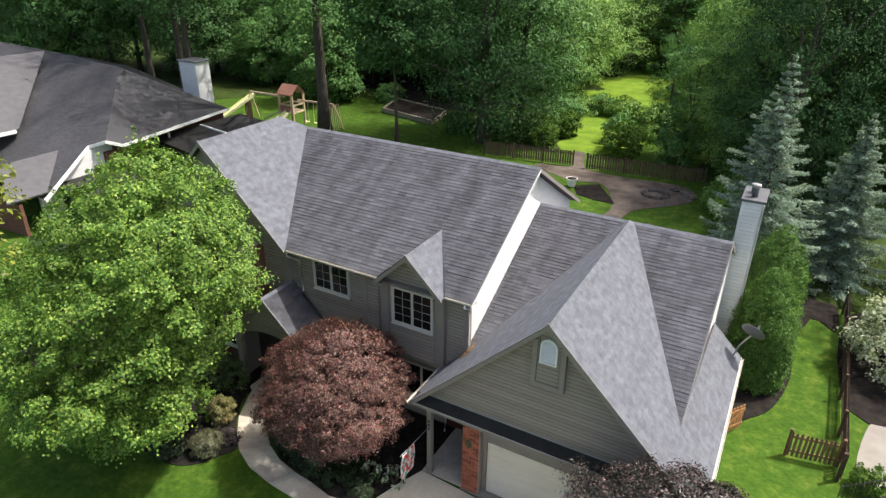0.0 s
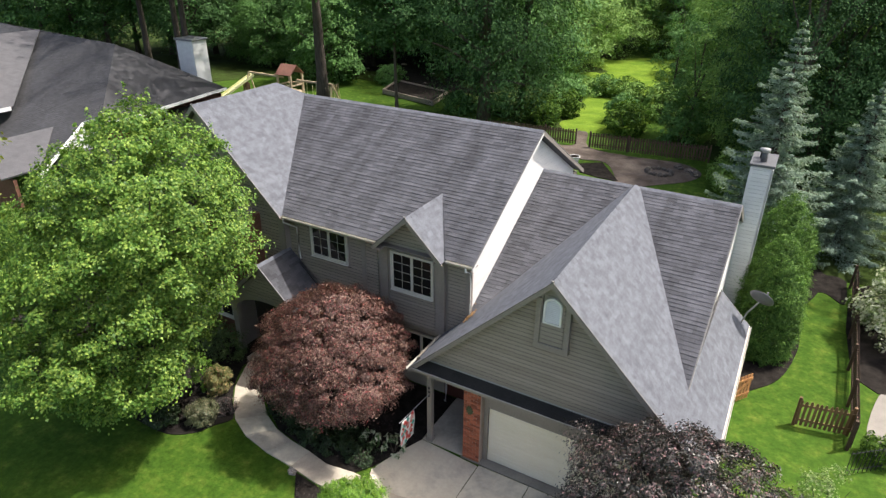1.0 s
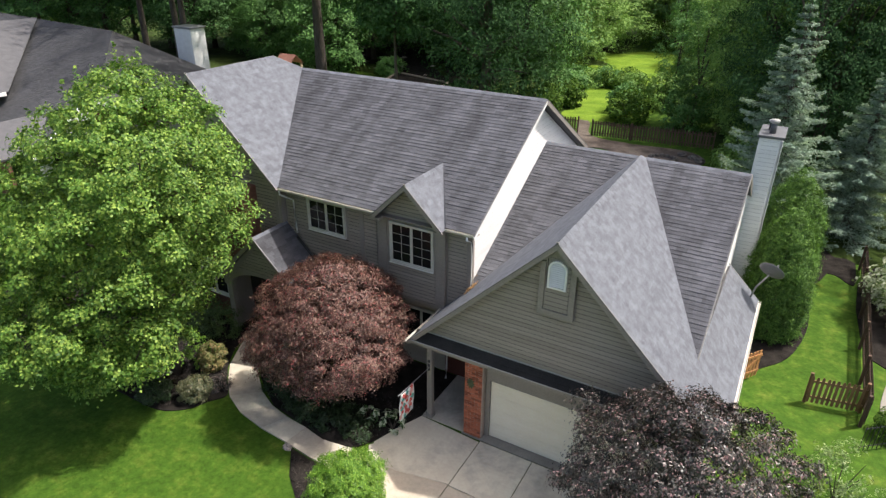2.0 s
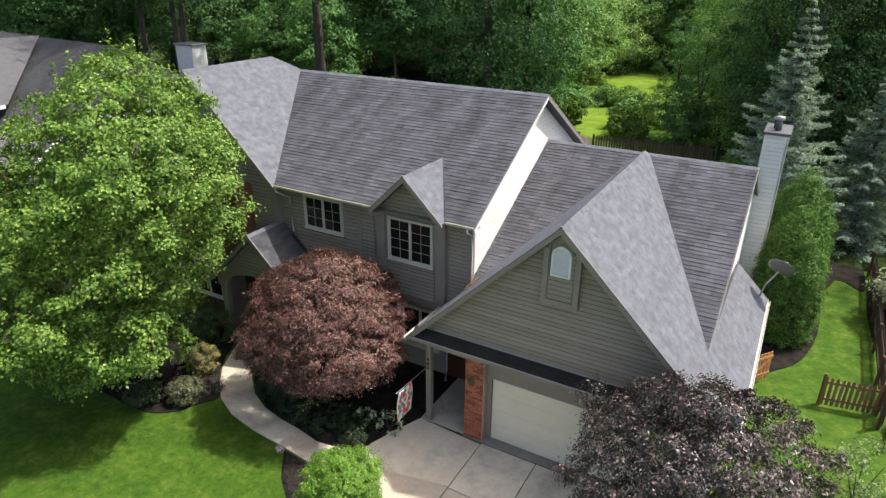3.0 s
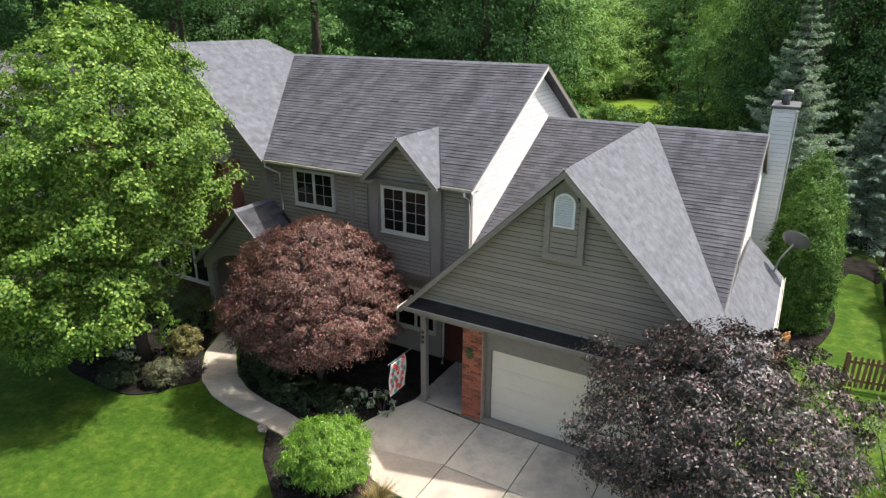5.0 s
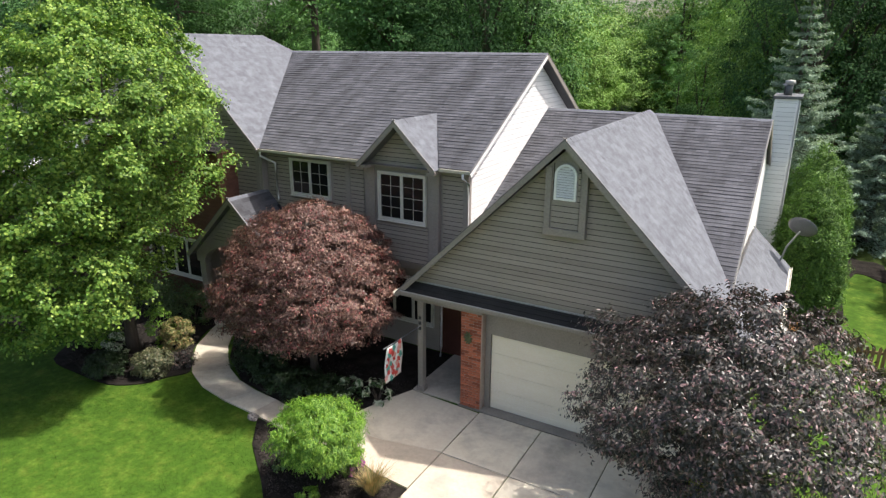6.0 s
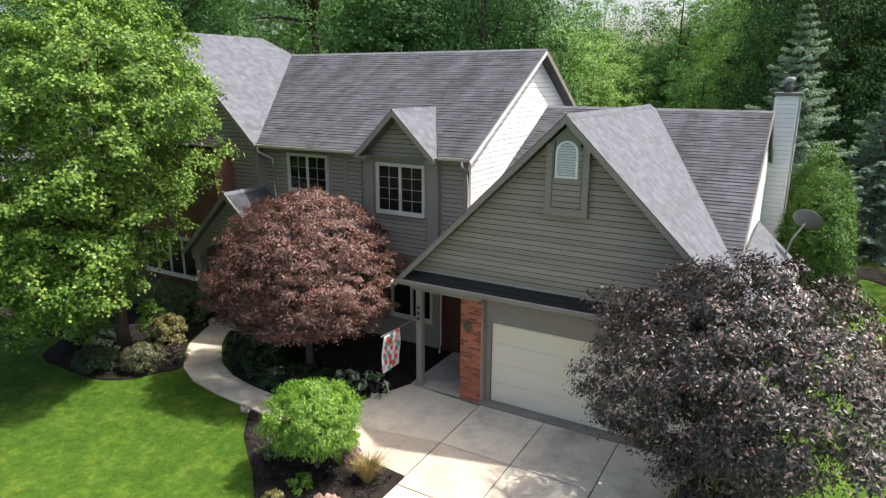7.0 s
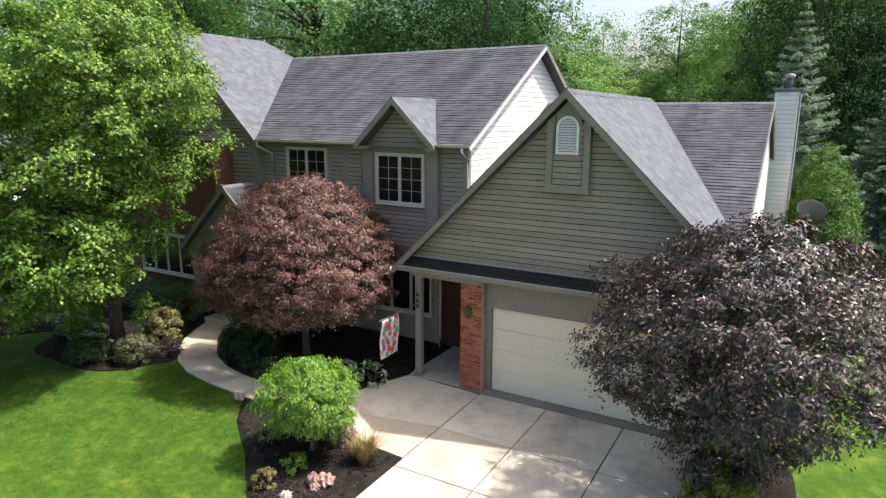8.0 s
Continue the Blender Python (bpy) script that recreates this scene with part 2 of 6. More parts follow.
M["lawn"] = lawn_material("lawn_grass")
M["meadow"] = grained("meadow_grass", (0.085, 0.155, 0.016), (0.175, 0.255, 0.030), 0.5, 7, 0.95, 0.04, shine=0.05)
M["blade"] = lawn_material("grass_blade", 0.35)
L = {
    "green": leafy("green_leaf", [(0, (0.056, 0.130, 0.022)), (0.5, (0.140, 0.256, 0.042)), (1, (0.305, 0.412, 0.078))], 0.5, 0.30, 0.6, 0.24),
    "maroon": leafy("red_maple_leaf", [(0, (0.040, 0.018, 0.015)), (0.4, (0.128, 0.060, 0.048)), (0.76, (0.255, 0.148, 0.118)), (0.93, (0.33, 0.225, 0.165)), (0.95, (0.34, 0.09, 0.09)), (1, (0.40, 0.08, 0.08))], 0.45, 0.18, 1.4, 0.36),
    "purple": leafy("plum_leaf", [(0, (0.015, 0.019, 0.013)), (0.4, (0.036, 0.035, 0.028)), (0.78, (0.118, 0.100, 0.090)), (1, (0.30, 0.17, 0.17))], 0.42, 0.12, 1.3, 0.5),
    "lime": leafy("lime_leaf", [(0, (0.075, 0.18, 0.018)), (0.5, (0.165, 0.325, 0.033)), (1, (0.29, 0.46, 0.06))], 0.5, 0.35, 1.2),
    "forest": leafy("forest_leaf", [(0, (0.078, 0.178, 0.050)), (0.5, (0.112, 0.240, 0.063)), (1, (0.165, 0.318, 0.088))], 0.6, 0.24, 0.15, 0.2),
    "forest_light": leafy("light_forest_leaf", [(0, (0.135, 0.25, 0.055)), (0.5, (0.195, 0.335, 0.073)), (1, (0.265, 0.415, 0.098))], 0.6, 0.26, 0.15, 0.2),
    "forest_dark": leafy("dark_forest_leaf", [(0, (0.052, 0.126, 0.040)), (0.5, (0.076, 0.172, 0.051)), (1, (0.110, 0.232, 0.068))], 0.6, 0.22, 0.15, 0.2),
    "hemlock": leafy("hemlock_needle", [(0, (0.026, 0.062, 0.023)), (0.5, (0.037, 0.086, 0.030)), (1, (0.056, 0.118, 0.040))], 0.75, 0.12, 0.2, 0.06),
    "spruce": leafy("blue_spruce_needle", [(0, (0.15, 0.22, 0.16)), (0.5, (0.265, 0.355, 0.27)), (1, (0.42, 0.50, 0.41))], 0.7, 0.35, 0.6, 0.1),
    "cedar": leafy("cedar_leaf", [(0, (0.030, 0.080, 0.012)), (0.5, (0.082, 0.175, 0.025)), (1, (0.17, 0.295, 0.05))], 0.6, 0.2, 1.6, 0.3),
    "shrub": leafy("shrub_leaf", [(0, (0.045, 0.085, 0.022)), (0.6, (0.095, 0.16, 0.042)), (1, (0.17, 0.24, 0.075))], 0.5, 0.2, 1.5),
    "dark_shrub": leafy("dark_shrub_leaf", [(0, (0.012, 0.028, 0.010)), (1, (0.035, 0.07, 0.018))], 0.5, 0.2, 1.5),
    "gold": leafy("gold_tipped_leaf", [(0, (0.09, 0.13, 0.03)), (0.55, (0.19, 0.20, 0.06)), (1, (0.44, 0.28, 0.13))], 0.5, 0.25, 1.5),
    "yellow_green": leafy("yellow_green_leaf", [(0, (0.10, 0.13, 0.015)), (1, (0.30, 0.32, 0.04))], 0.5, 0.3, 1.5),
    "variegated": leafy("variegated_leaf", [(0, (0.06, 0.13, 0.04)), (0.35, (0.10, 0.19, 0.06)), (0.45, (0.50, 0.55, 0.38)), (1, (0.66, 0.70, 0.55))], 0.45, 0.2, 1.5),
    "viburnum": leafy("flowering_leaf", [(0, (0.12, 0.18, 0.05)), (0.4, (0.20, 0.27, 0.08)), (0.5, (0.52, 0.54, 0.36)), (1, (0.66, 0.67, 0.50))], 0.5, 0.3, 1.2),
    "wispy": leafy("wispy_leaf", [(0, (0.10, 0.17, 0.04)), (0.6, (0.19, 0.27, 0.08)), (1, (0.34, 0.40, 0.18))], 0.5, 0.3, 1.2),
    "sage": leafy("grey_green_leaf", [(0, (0.055, 0.075, 0.030)), (0.6, (0.115, 0.125, 0.055)), (1, (0.22, 0.19, 0.11))], 0.5, 0.2, 1.5),
    "litter_leaf": leafy("dry_leaf", [(0, (0.16, 0.09, 0.04)), (1, (0.38, 0.24, 0.12))], 0.7, 0.1, 2.0, 0.1),
    "straw": leafy("straw_blade", [(0, (0.15, 0.18, 0.05)), (0.45, (0.30, 0.24, 0.10)), (1, (0.50, 0.32, 0.15))], 0.6, 0.3, 2.0),
    "violet": leafy("violet_petal", [(0, (0.16, 0.02, 0.13)), (1, (0.36, 0.06, 0.30))], 0.6, 0.3, 2.0),
    "undergrowth": leafy("undergrowth_leaf", [(0, (0.03, 0.07, 0.010)), (0.5, (0.075, 0.15, 0.018)), (1, (0.16, 0.26, 0.035))], 0.7, 0.3, 0.3, 0.15),
}


# ---- builders ----
def link_mesh(name, me, mat, parent=None, label=""):
    if mat:
        me.materials.append(mat)
    ob = new(name, me)
    ob.parent = parent
    if label:
        tagged(ob, label)
    return ob


def part(name, bm, mat, parent, label="", smooth=False):
    me = bpy.data.meshes.new(name)
    bmesh.ops.recalc_face_normals(bm, faces=bm.faces)
    bm.to_mesh(me)
    bm.free()
    if smooth:
        me.shade_smooth()
    return link_mesh(name, me, mat, parent, label)


def empty(name, at, label, category, group="", kind=""):
    ob = new(name)
    ob.location = at
    return tagged(ob, label, category, group, kind)


def add_box(bm, lo, hi, bevel=0.0, m=None):
    """A box between two corners, with its edges rounded by bevel."""
    lo, hi = Vector(lo), Vector(hi)
    made = bmesh.ops.create_cube(bm, size=1.0, matrix=Matrix.Translation((lo + hi) / 2) @ Matrix.Diagonal((*(hi - lo), 1)))
    vs = made["verts"]
    if bevel:
        es = list({e for v in vs for e in v.link_edges})
        r = bmesh.ops.bevel(bm, geom=es, offset=bevel, segments=1, affect='EDGES')
        vs = list({v for f in r["faces"] for v in f.verts} | {v for v in vs if v.is_valid})
    if m is not None:
        bmesh.ops.transform(bm, matrix=m, verts=vs)
    return vs


def box_part(name, lo, hi, mat, parent, bevel=0.0, label="", m=None):
    """A box in world metres under a parent that may itself stand elsewhere."""
    bm = bmesh.new()
    add_box(bm, lo, hi, bevel, m)
    ob = part(name, bm, mat, parent, label)
    return settle(ob, parent)


def settle(ob, parent):
    """Keeps a part built in world metres where it was built."""
    if parent is not None:
        o, off = parent, Vector((0, 0, 0))
        while o is not None:
            off += o.location
            o = o.parent
        ob.location = -off
    return ob


def add_prism(bm, ring, shift):
    """A flat ring of points thickened by the vector shift."""
    a = [bm.verts.new(p) for p in ring]
    b = [bm.verts.new(Vector(p) + Vector(shift)) for p in ring]
    bm.faces.new(a)
    bm.faces.new(b[::-1])
    for i in range(len(a)):
        j = (i + 1) % len(a)
        bm.faces.new((a[i], b[i], b[j], a[j]))


def prism_part(name, ring, shift, mat, parent, label=""):
    bm = bmesh.new()
    add_prism(bm, ring, shift)
    return settle(part(name, bm, mat, parent, label), parent)


def add_tube(bm, pts, radii, sides=8):
    """A round limb along the points."""
    rings = []
    pts = [Vector(p) for p in pts]
    for i, p in enumerate(pts):
        d = (pts[min(i + 1, len(pts) - 1)] - pts[max(i - 1, 0)]).normalized()
        u = d.orthogonal().normalized() if abs(d.z) < 0.99 else Vector((1, 0, 0))
        v = d.cross(u).normalized()
        u = v.cross(d)
        rings.append([bm.verts.new(p + (u * math.cos(a) + v * math.sin(a)) * radii[i]) for a in [2 * math.pi * k / sides for k in range(sides)]])
    for a, b in zip(rings, rings[1:]):
        for k in range(sides):
            bm.faces.new((a[k], a[(k + 1) % sides], b[(k + 1) % sides], b[k]))
    bm.faces.new(rings[0][::-1])
    bm.faces.new(rings[-1])


def tube_part(name, pts, radii, mat, parent, sides=8, label=""):
    bm = bmesh.new()
    add_tube(bm, pts, radii, sides)
    return settle(part(name, bm, mat, parent, label, True), parent)


def beam(name, a, b, width, height, mat, parent, label="", up=(0, 0, 1)):
    """A straight board from a to b."""
    a, b = Vector(a), Vector(b)
    d = (b - a).normalized()
    up = (0, 1, 0) if abs(d.z) > 0.999 else up
    s = d.cross(Vector(up)).normalized() * (width / 2)
    h = s.cross(d).normalized() * (height / 2)
    bm = bmesh.new()
    add_prism(bm, [a - s - h, a + s - h, a + s + h, a - s + h], b - a)
    return settle(part(name, bm, mat, parent, label), parent)


def span(poly, v):
    """The stretch of a convex polygon of (u, v) points at the height v."""
    us = []
    for (u0, v0), (u1, v1) in zip(poly, poly[1:] + poly[:1]):
        if min(v0, v1) - 1e-9 <= v <= max(v0, v1) + 1e-9:
            us += [u0, u1] if abs(v1 - v0) < 1e-9 else [u0 + (u1 - u0) * (v - v0) / (v1 - v0)]
    return (min(us), max(us)) if us else None


# ---- roofs ----
TAB_W, TAB_H = 0.33, 0.145


def wedge(bm_lists, o, u, v, n, b0, b1, t0, t1, v0, v1, low, high):
    """One shingle or board: thick at its lower edge, thin at its upper one."""
    verts, faces = bm_lists
    i = len(verts)
    for uu, vv, nn in ((b0, v0, 0), (b1, v0, 0), (t1, v1, 0), (t0, v1, 0), (b0, v0, low), (b1, v0, low), (t1, v1, high), (t0, v1, high)):
        verts.append(o + u * uu + v * vv + n * nn)
    faces += [(i + 4, i + 5, i + 6, i + 7), (i, i + 1, i + 5, i + 4), (i + 1, i + 2, i + 6, i + 5), (i + 3, i, i + 4, i + 7)]


def roof_plane(house, ring, rng, pieces=None, mat=None, label="", plain=False, cover=None):
    """A sloping roof face: a deck with courses of shingle tabs; pieces: a stretch (x0, x1, y0, y1) whose tabs are objects of their own."""
    ring = [Vector(p) for p in ring]
    n = Vector((0, 0, 0))
    for a, b in zip(ring, ring[1:] + ring[:1]):
        n += a.cross(b)
    n.normalize()
    if n.z < 0:
        n, ring = -n, ring[::-1]
    u = Vector((0, 0, 1)).cross(n).normalized()
    v = n.cross(u)
    bm = bmesh.new()
    add_prism(bm, [p - n * 0.002 for p in ring], -n * 0.10)
    deck = settle(part("roof", bm, mat or M["deck"], house, label), house)
    if plain:
        return deck
    o = min(ring, key=lambda p: p.dot(v))
    poly = [((p - o).dot(u), (p - o).dot(v)) for p in ring]
    top = max(q[1] for q in poly)
    base = o.dot(v)
    lists = ([], [])
    rows = int(top / TAB_H) + 1
    for r in range(rows):
        v0, v1 = r * TAB_H, min((r + 1) * TAB_H + 0.02, top)
        lift = rng.uniform(0.014, 0.021) if abs(n.y) > abs(n.x) else rng.uniform(0.003, 0.005)
        lo, hi = span(poly, v0 + 1e-6), span(poly, v1 - 1e-6)
        if not lo or not hi or v1 - v0 < 0.03:
            continue
        a, b = min(lo[0], hi[0]), max(lo[1], hi[1])
        c = math.floor(a / TAB_W) * TAB_W + (r % 3) * TAB_W / 3 - TAB_W
        while c < b:
            c1 = c + TAB_W - 0.002
            q = [min(max(c, lo[0]), lo[1]), min(max(c1, lo[0]), lo[1]), min(max(c, hi[0]), hi[1]), min(max(c1, hi[0]), hi[1])]
            if q[1] - q[0] > 0.02 or q[3] - q[2] > 0.02:
                thick = lift * rng.uniform(0.6, 1.25)
                dv = 0.004 * rng.random()
                mid = o + u * c + v * v0
                one = lists
                if pieces and pieces[0] < mid.x < pieces[1] and pieces[2] < mid.y < pieces[3]:
                    one = ([], [])
                wedge(one, o, u, v, n, q[0], q[1], q[2], q[3], v0 - dv, v1, thick, 0.003)
                if one is not lists:
                    me = bpy.data.meshes.new("shingle")
                    me.from_pydata(one[0], [], one[1])
                    settle(link_mesh("shingle", me, cover or M["shingle"], deck), deck)
            c += TAB_W
    me = bpy.data.meshes.new("shingles")
    me.from_pydata(lists[0], [], lists[1])
    ob = link_mesh("shingles", me, cover or M["shingle"], deck)
    ob["kind"] = "stuff"
    settle(ob, deck)
    return deck


def ridge_caps(house, a, b, ha, hb, rng, half=0.15):
    """Overlapping bent caps from a to b; ha, hb: the way down each side of the ridge."""
    a, b = Vector(a), Vector(b)
    d = b - a
    ha, hb = Vector(ha).normalized() * half, Vector(hb).normalized() * half
    k = max(1, int(d.length / 0.26))
    up = Vector((0, 0, 1))
    for i in range(k):
        p, q = a + d * (i / k), a + d * min(1.0, (i + 1.12) / k)
        e = 0.019 + 0.003 * rng.random()
        f = e - 0.007
        me = bpy.data.meshes.new("ridge_cap")
        me.from_pydata([p + ha + up * e, p + up * e, p + hb + up * e, q + ha + up * f, q + up * f, q + hb + up * f, p + ha, p, p + hb], [],
                       [(0, 1, 4, 3), (1, 2, 5, 4), (0, 6, 7, 1), (1, 7, 8, 2)])
        settle(link_mesh("ridge_cap", me, M["shingle"], house), house)


# ---- walls ----
def wall_panel(house, origin, u, n, ulen, z0, z1, holes, mat, label="", depth=0.2):
    """A wall with openings; u runs along it, n points out of it."""
    o, u, n = Vector(origin), Vector(u), Vector(n)
    us = sorted({0.0, ulen, *[h[0] for h in holes], *[h[1] for h in holes]})
    zs = sorted({z0, z1, *[h[2] for h in holes], *[h[3] for h in holes]})
    solid = lambda a, b: 0 <= a < len(us) - 1 and 0 <= b < len(zs) - 1 and not any(
        h[0] - 1e-6 <= us[a] and us[a + 1] <= h[1] + 1e-6 and h[2] - 1e-6 <= zs[b] and zs[b + 1] <= h[3] + 1e-6 for h in holes)
    bm = bmesh.new()
    made = {}

    def corner(a, b, back):
        if (a, b, back) not in made:
            p = o + u * us[a] - n * (depth if back else 0)
            made[a, b, back] = bm.verts.new((p.x, p.y, zs[b]))
        return made[a, b, back]

    for a in range(len(us) - 1):
        for b in range(len(zs) - 1):
            if not solid(a, b):
                continue
            ring = [(a, b), (a + 1, b), (a + 1, b + 1), (a, b + 1)]
            for back in (0, 1):
                bm.faces.new([corner(*q, back) for q in ring])
            for (q0, q1), (da, db) in zip(zip(ring, ring[1:] + ring[:1]), ((0, -1), (1, 0), (0, 1), (-1, 0))):
                if not solid(a + da, b + db):
                    bm.faces.new((corner(*q0, 0), corner(*q1, 0), corner(*q1, 1), corner(*q0, 1)))
    return settle(part("wall", bm, mat, house, label), house)


def gable_panel(house, origin, u, n, outline, mat, label="", depth=0.2):
    o, u, n = Vector(origin), Vector(u), Vector(n)
    ring = [o + u * a + Vector((0, 0, z)) for a, z in outline]
    bm = bmesh.new()
    add_prism(bm, ring, -n * depth)
    return settle(part("wall", bm, mat, house, label), house)


def lap_siding(wall, origin, u, n, outline, holes, mat, step=0.128, lip=0.018, gap=0.017):
    """Lap boards over a wall, one object each; outline: a convex ring of (u, z), holes: (u0, u1, z0, z1)."""
    o, u, n, up = Vector(origin), Vector(u), Vector(n), Vector((0, 0, 1))
    pale = mat is M["pale_siding"]
    # Backing shows in the gaps as a coloured shadow line below every board.
    prism_part("backing", [o + u * a + up * b for a, b in outline], n * 0.0045, M["grey_gap"] if pale else M["gap"], wall)
    zlo, zhi = min(p[1] for p in outline), max(p[1] for p in outline)
    z = zlo
    while z < zhi - 0.02:
        z1 = min(z + step, zhi)
        lo, hi = span(outline, z + 1e-6), span(outline, z1 - 1e-6)
        if lo and hi:
            cuts = [h for h in holes if h[2] < z1 - 0.02 and h[3] > z + 0.02]
            runs, a = [], None
            marks = sorted([(h[0], h[1]) for h in cuts])
            left = min(lo[0], hi[0])
            for c0, c1 in marks:
                runs.append((left, c0))
                left = c1
            runs.append((left, max(lo[1], hi[1])))
            for r0, r1 in runs:
                b0, b1 = max(r0, lo[0]), min(r1, lo[1])
                t0, t1 = max(r0, hi[0]), min(r1, hi[1])
                if b1 - b0 < 0.03:
                    continue
                if t1 < t0:
                    t0 = t1 = (t0 + t1) / 2
                one = ([], [])
                wedge(one, o, u, up, n, b0, b1, t0, t1, z + (0.012 if pale else gap), z1, lip, 0.008)
                me = bpy.data.meshes.new("siding_board")
                me.from_pydata(one[0], [], one[1])
                settle(link_mesh("siding_board", me, mat, wall), wall)
        z = z1
    for h in [h for h in holes if h[3] < zhi + 0.1]:
        prism_part("casing", [o + u * a + up * b + n * 0.003 for a, b in ((h[0], h[2]), (h[1], h[2]), (h[1], h[3]), (h[0], h[3]))], n * 0.012, M["trim"], wall)


def add_frame(bm, x0, x1, z0, z1, w, y0, y1):
    """A rectangular frame of width w round an opening, from y0 to y1."""
    loops = []
    for y in (y0, y1):
        for g in (w, 0.0):
            loops.append([bm.verts.new((x, y, z)) for x, z in ((x0 - g, z0 - g), (x1 + g, z0 - g), (x1 + g, z1 + g), (x0 - g, z1 + g))])
    fo, fi, bo, bi = loops
    for k in range(4):
        m = (k + 1) % 4
        for q in ((fo[k], fo[m], fi[m], fi[k]), (bo[k], bi[k], bi[m], bo[m]), (fo[k], bo[k], bo[m], fo[m]), (fi[k], fi[m], bi[m], bi[k])):
            bm.faces.new(q)


def window(house, u0, u1, z0, z1, y, sashes=2, rows=4, cols=2, frame_mat=None, face=0.0, label="white double casement window with muntin bars"):
    """A casement window in a wall that faces -y, with frame, sashes, panes and bars."""
    fm = frame_mat or M["cream"]
    f = 0.05
    y0 = y - 0.045
    bm = bmesh.new()
    add_frame(bm, u0, u1, z0, z1, f, y0, y + 0.1)
    win = settle(part("window", bm, fm, house, label), house)
    box_part("sill", (u0 - f - 0.015, y0 - 0.035, z0 - f - 0.025), (u1 + f + 0.015, y + 0.02, z0 - f), fm, win, 0.008)
    w = (u1 - u0) / sashes
    for s in range(sashes):
        a, b = u0 + s * w, u0 + (s + 1) * w
        e = 0.045
        bm = bmesh.new()
        add_frame(bm, a + e, b - e, z0 + e, z1 - e, e - 0.002, y - 0.02, y + 0.05)
        settle(part("sash", bm, fm, win), win)
        box_part("pane", (a + e - 0.005, y + 0.012, z0 + e - 0.005), (b - e + 0.005, y + 0.02, z1 - e + 0.005), M["glass"], win)
        iw, ih = b - a - 2 * e, z1 - z0 - 2 * e
        for c in range(1, cols):
            x = a + e + iw * c / cols
            box_part("muntin", (x - 0.0045, y - 0.002, z0 + e), (x + 0.0045, y + 0.012, z1 - e), fm, win)
        for r in range(1, rows):
            zz = z0 + e + ih * r / rows
            box_part("muntin", (a + e, y - 0.001, zz - 0.0045), (b - e, y + 0.0115, zz + 0.0045), fm, win)
    return win


def gutter(house, a, b, out, mat=None):
    """A box gutter from a to b; out: the way it stands off the eave."""
    a, b, out = Vector(a), Vector(b), Vector(out)
    up = Vector((0, 0, 1))
    prof = [(0, 0.02), (0.075, 0.02), (0.105, 0.105), (0.095, 0.11), (0.066, 0.035), (0.01, 0.035), (0.01, 0.10), (0, 0.10)]
    bm = bmesh.new()
    ra = [bm.verts.new(a + out * p + up * q) for p, q in prof]
    rb = [bm.verts.new(b + out * p + up * q) for p, q in prof]
    for i in range(len(prof)):
        j = (i + 1) % len(prof)
        bm.faces.new((ra[i], ra[j], rb[j], rb[i]))
    bm.faces.new(ra)
    bm.faces.new(rb[::-1])
    return settle(part("gutter", bm, mat or M["gutter"], house, "cream box gutter"), house)


# ---- plants ----
def leaf_cloud(name, pts, nrm, size, mat, parent, seed, slim=0.55, droop=0.0, label="", jitter=0.38):
    """One mesh of many folded leaves at the points, facing about the normals."""
    g = np.random.default_rng(seed)
    k = len(pts)
    nrm = nrm / (np.linalg.norm(nrm, axis=1)[:, None] + 1e-9) + g.normal(0, jitter, (k, 3))
    nrm /= np.linalg.norm(nrm, axis=1)[:, None] + 1e-9
    d = g.normal(0, 1, (k, 3))
    d[:, 2] -= droop
    d -= nrm * (d * nrm).sum(1)[:, None]
    d /= np.linalg.norm(d, axis=1)[:, None] + 1e-9
    s = np.cross(nrm, d)
    ln = (size * g.uniform(0.65, 1.3, k))[:, None]
    base, tip = pts - d * ln * 0.5, pts + d * ln * 0.5 - nrm * ln * 0.1
    mid = pts + d * ln * 0.02 + nrm * ln * 0.06
    v = np.stack([base, mid - s * ln * slim * 0.5, tip, mid + s * ln * slim * 0.5], 1).reshape(-1, 3)
    me = bpy.data.meshes.new(name)
    me.vertices.add(4 * k)
    me.vertices.foreach_set("co", v.astype(np.float32).ravel())
    me.loops.add(4 * k)
    me.loops.foreach_set("vertex_index", np.arange(4 * k, dtype=np.int32))
    me.polygons.add(k)
    me.polygons.foreach_set("loop_start", np.arange(0, 4 * k, 4, dtype=np.int32))
    me.update()
    me.validate()
    return link_mesh(name, me, mat, parent, label)


def spaced(c, gap, count):
    """The first points of a list that keep their distance from one another."""
    kept = np.empty((count, 3))
    k = 0
    for q in c:
        if k == 0 or ((kept[:k] - q) ** 2).sum(1).min() > gap * gap:
            kept[k] = q
            k += 1
            if k == count:
                break
    return kept[:k]


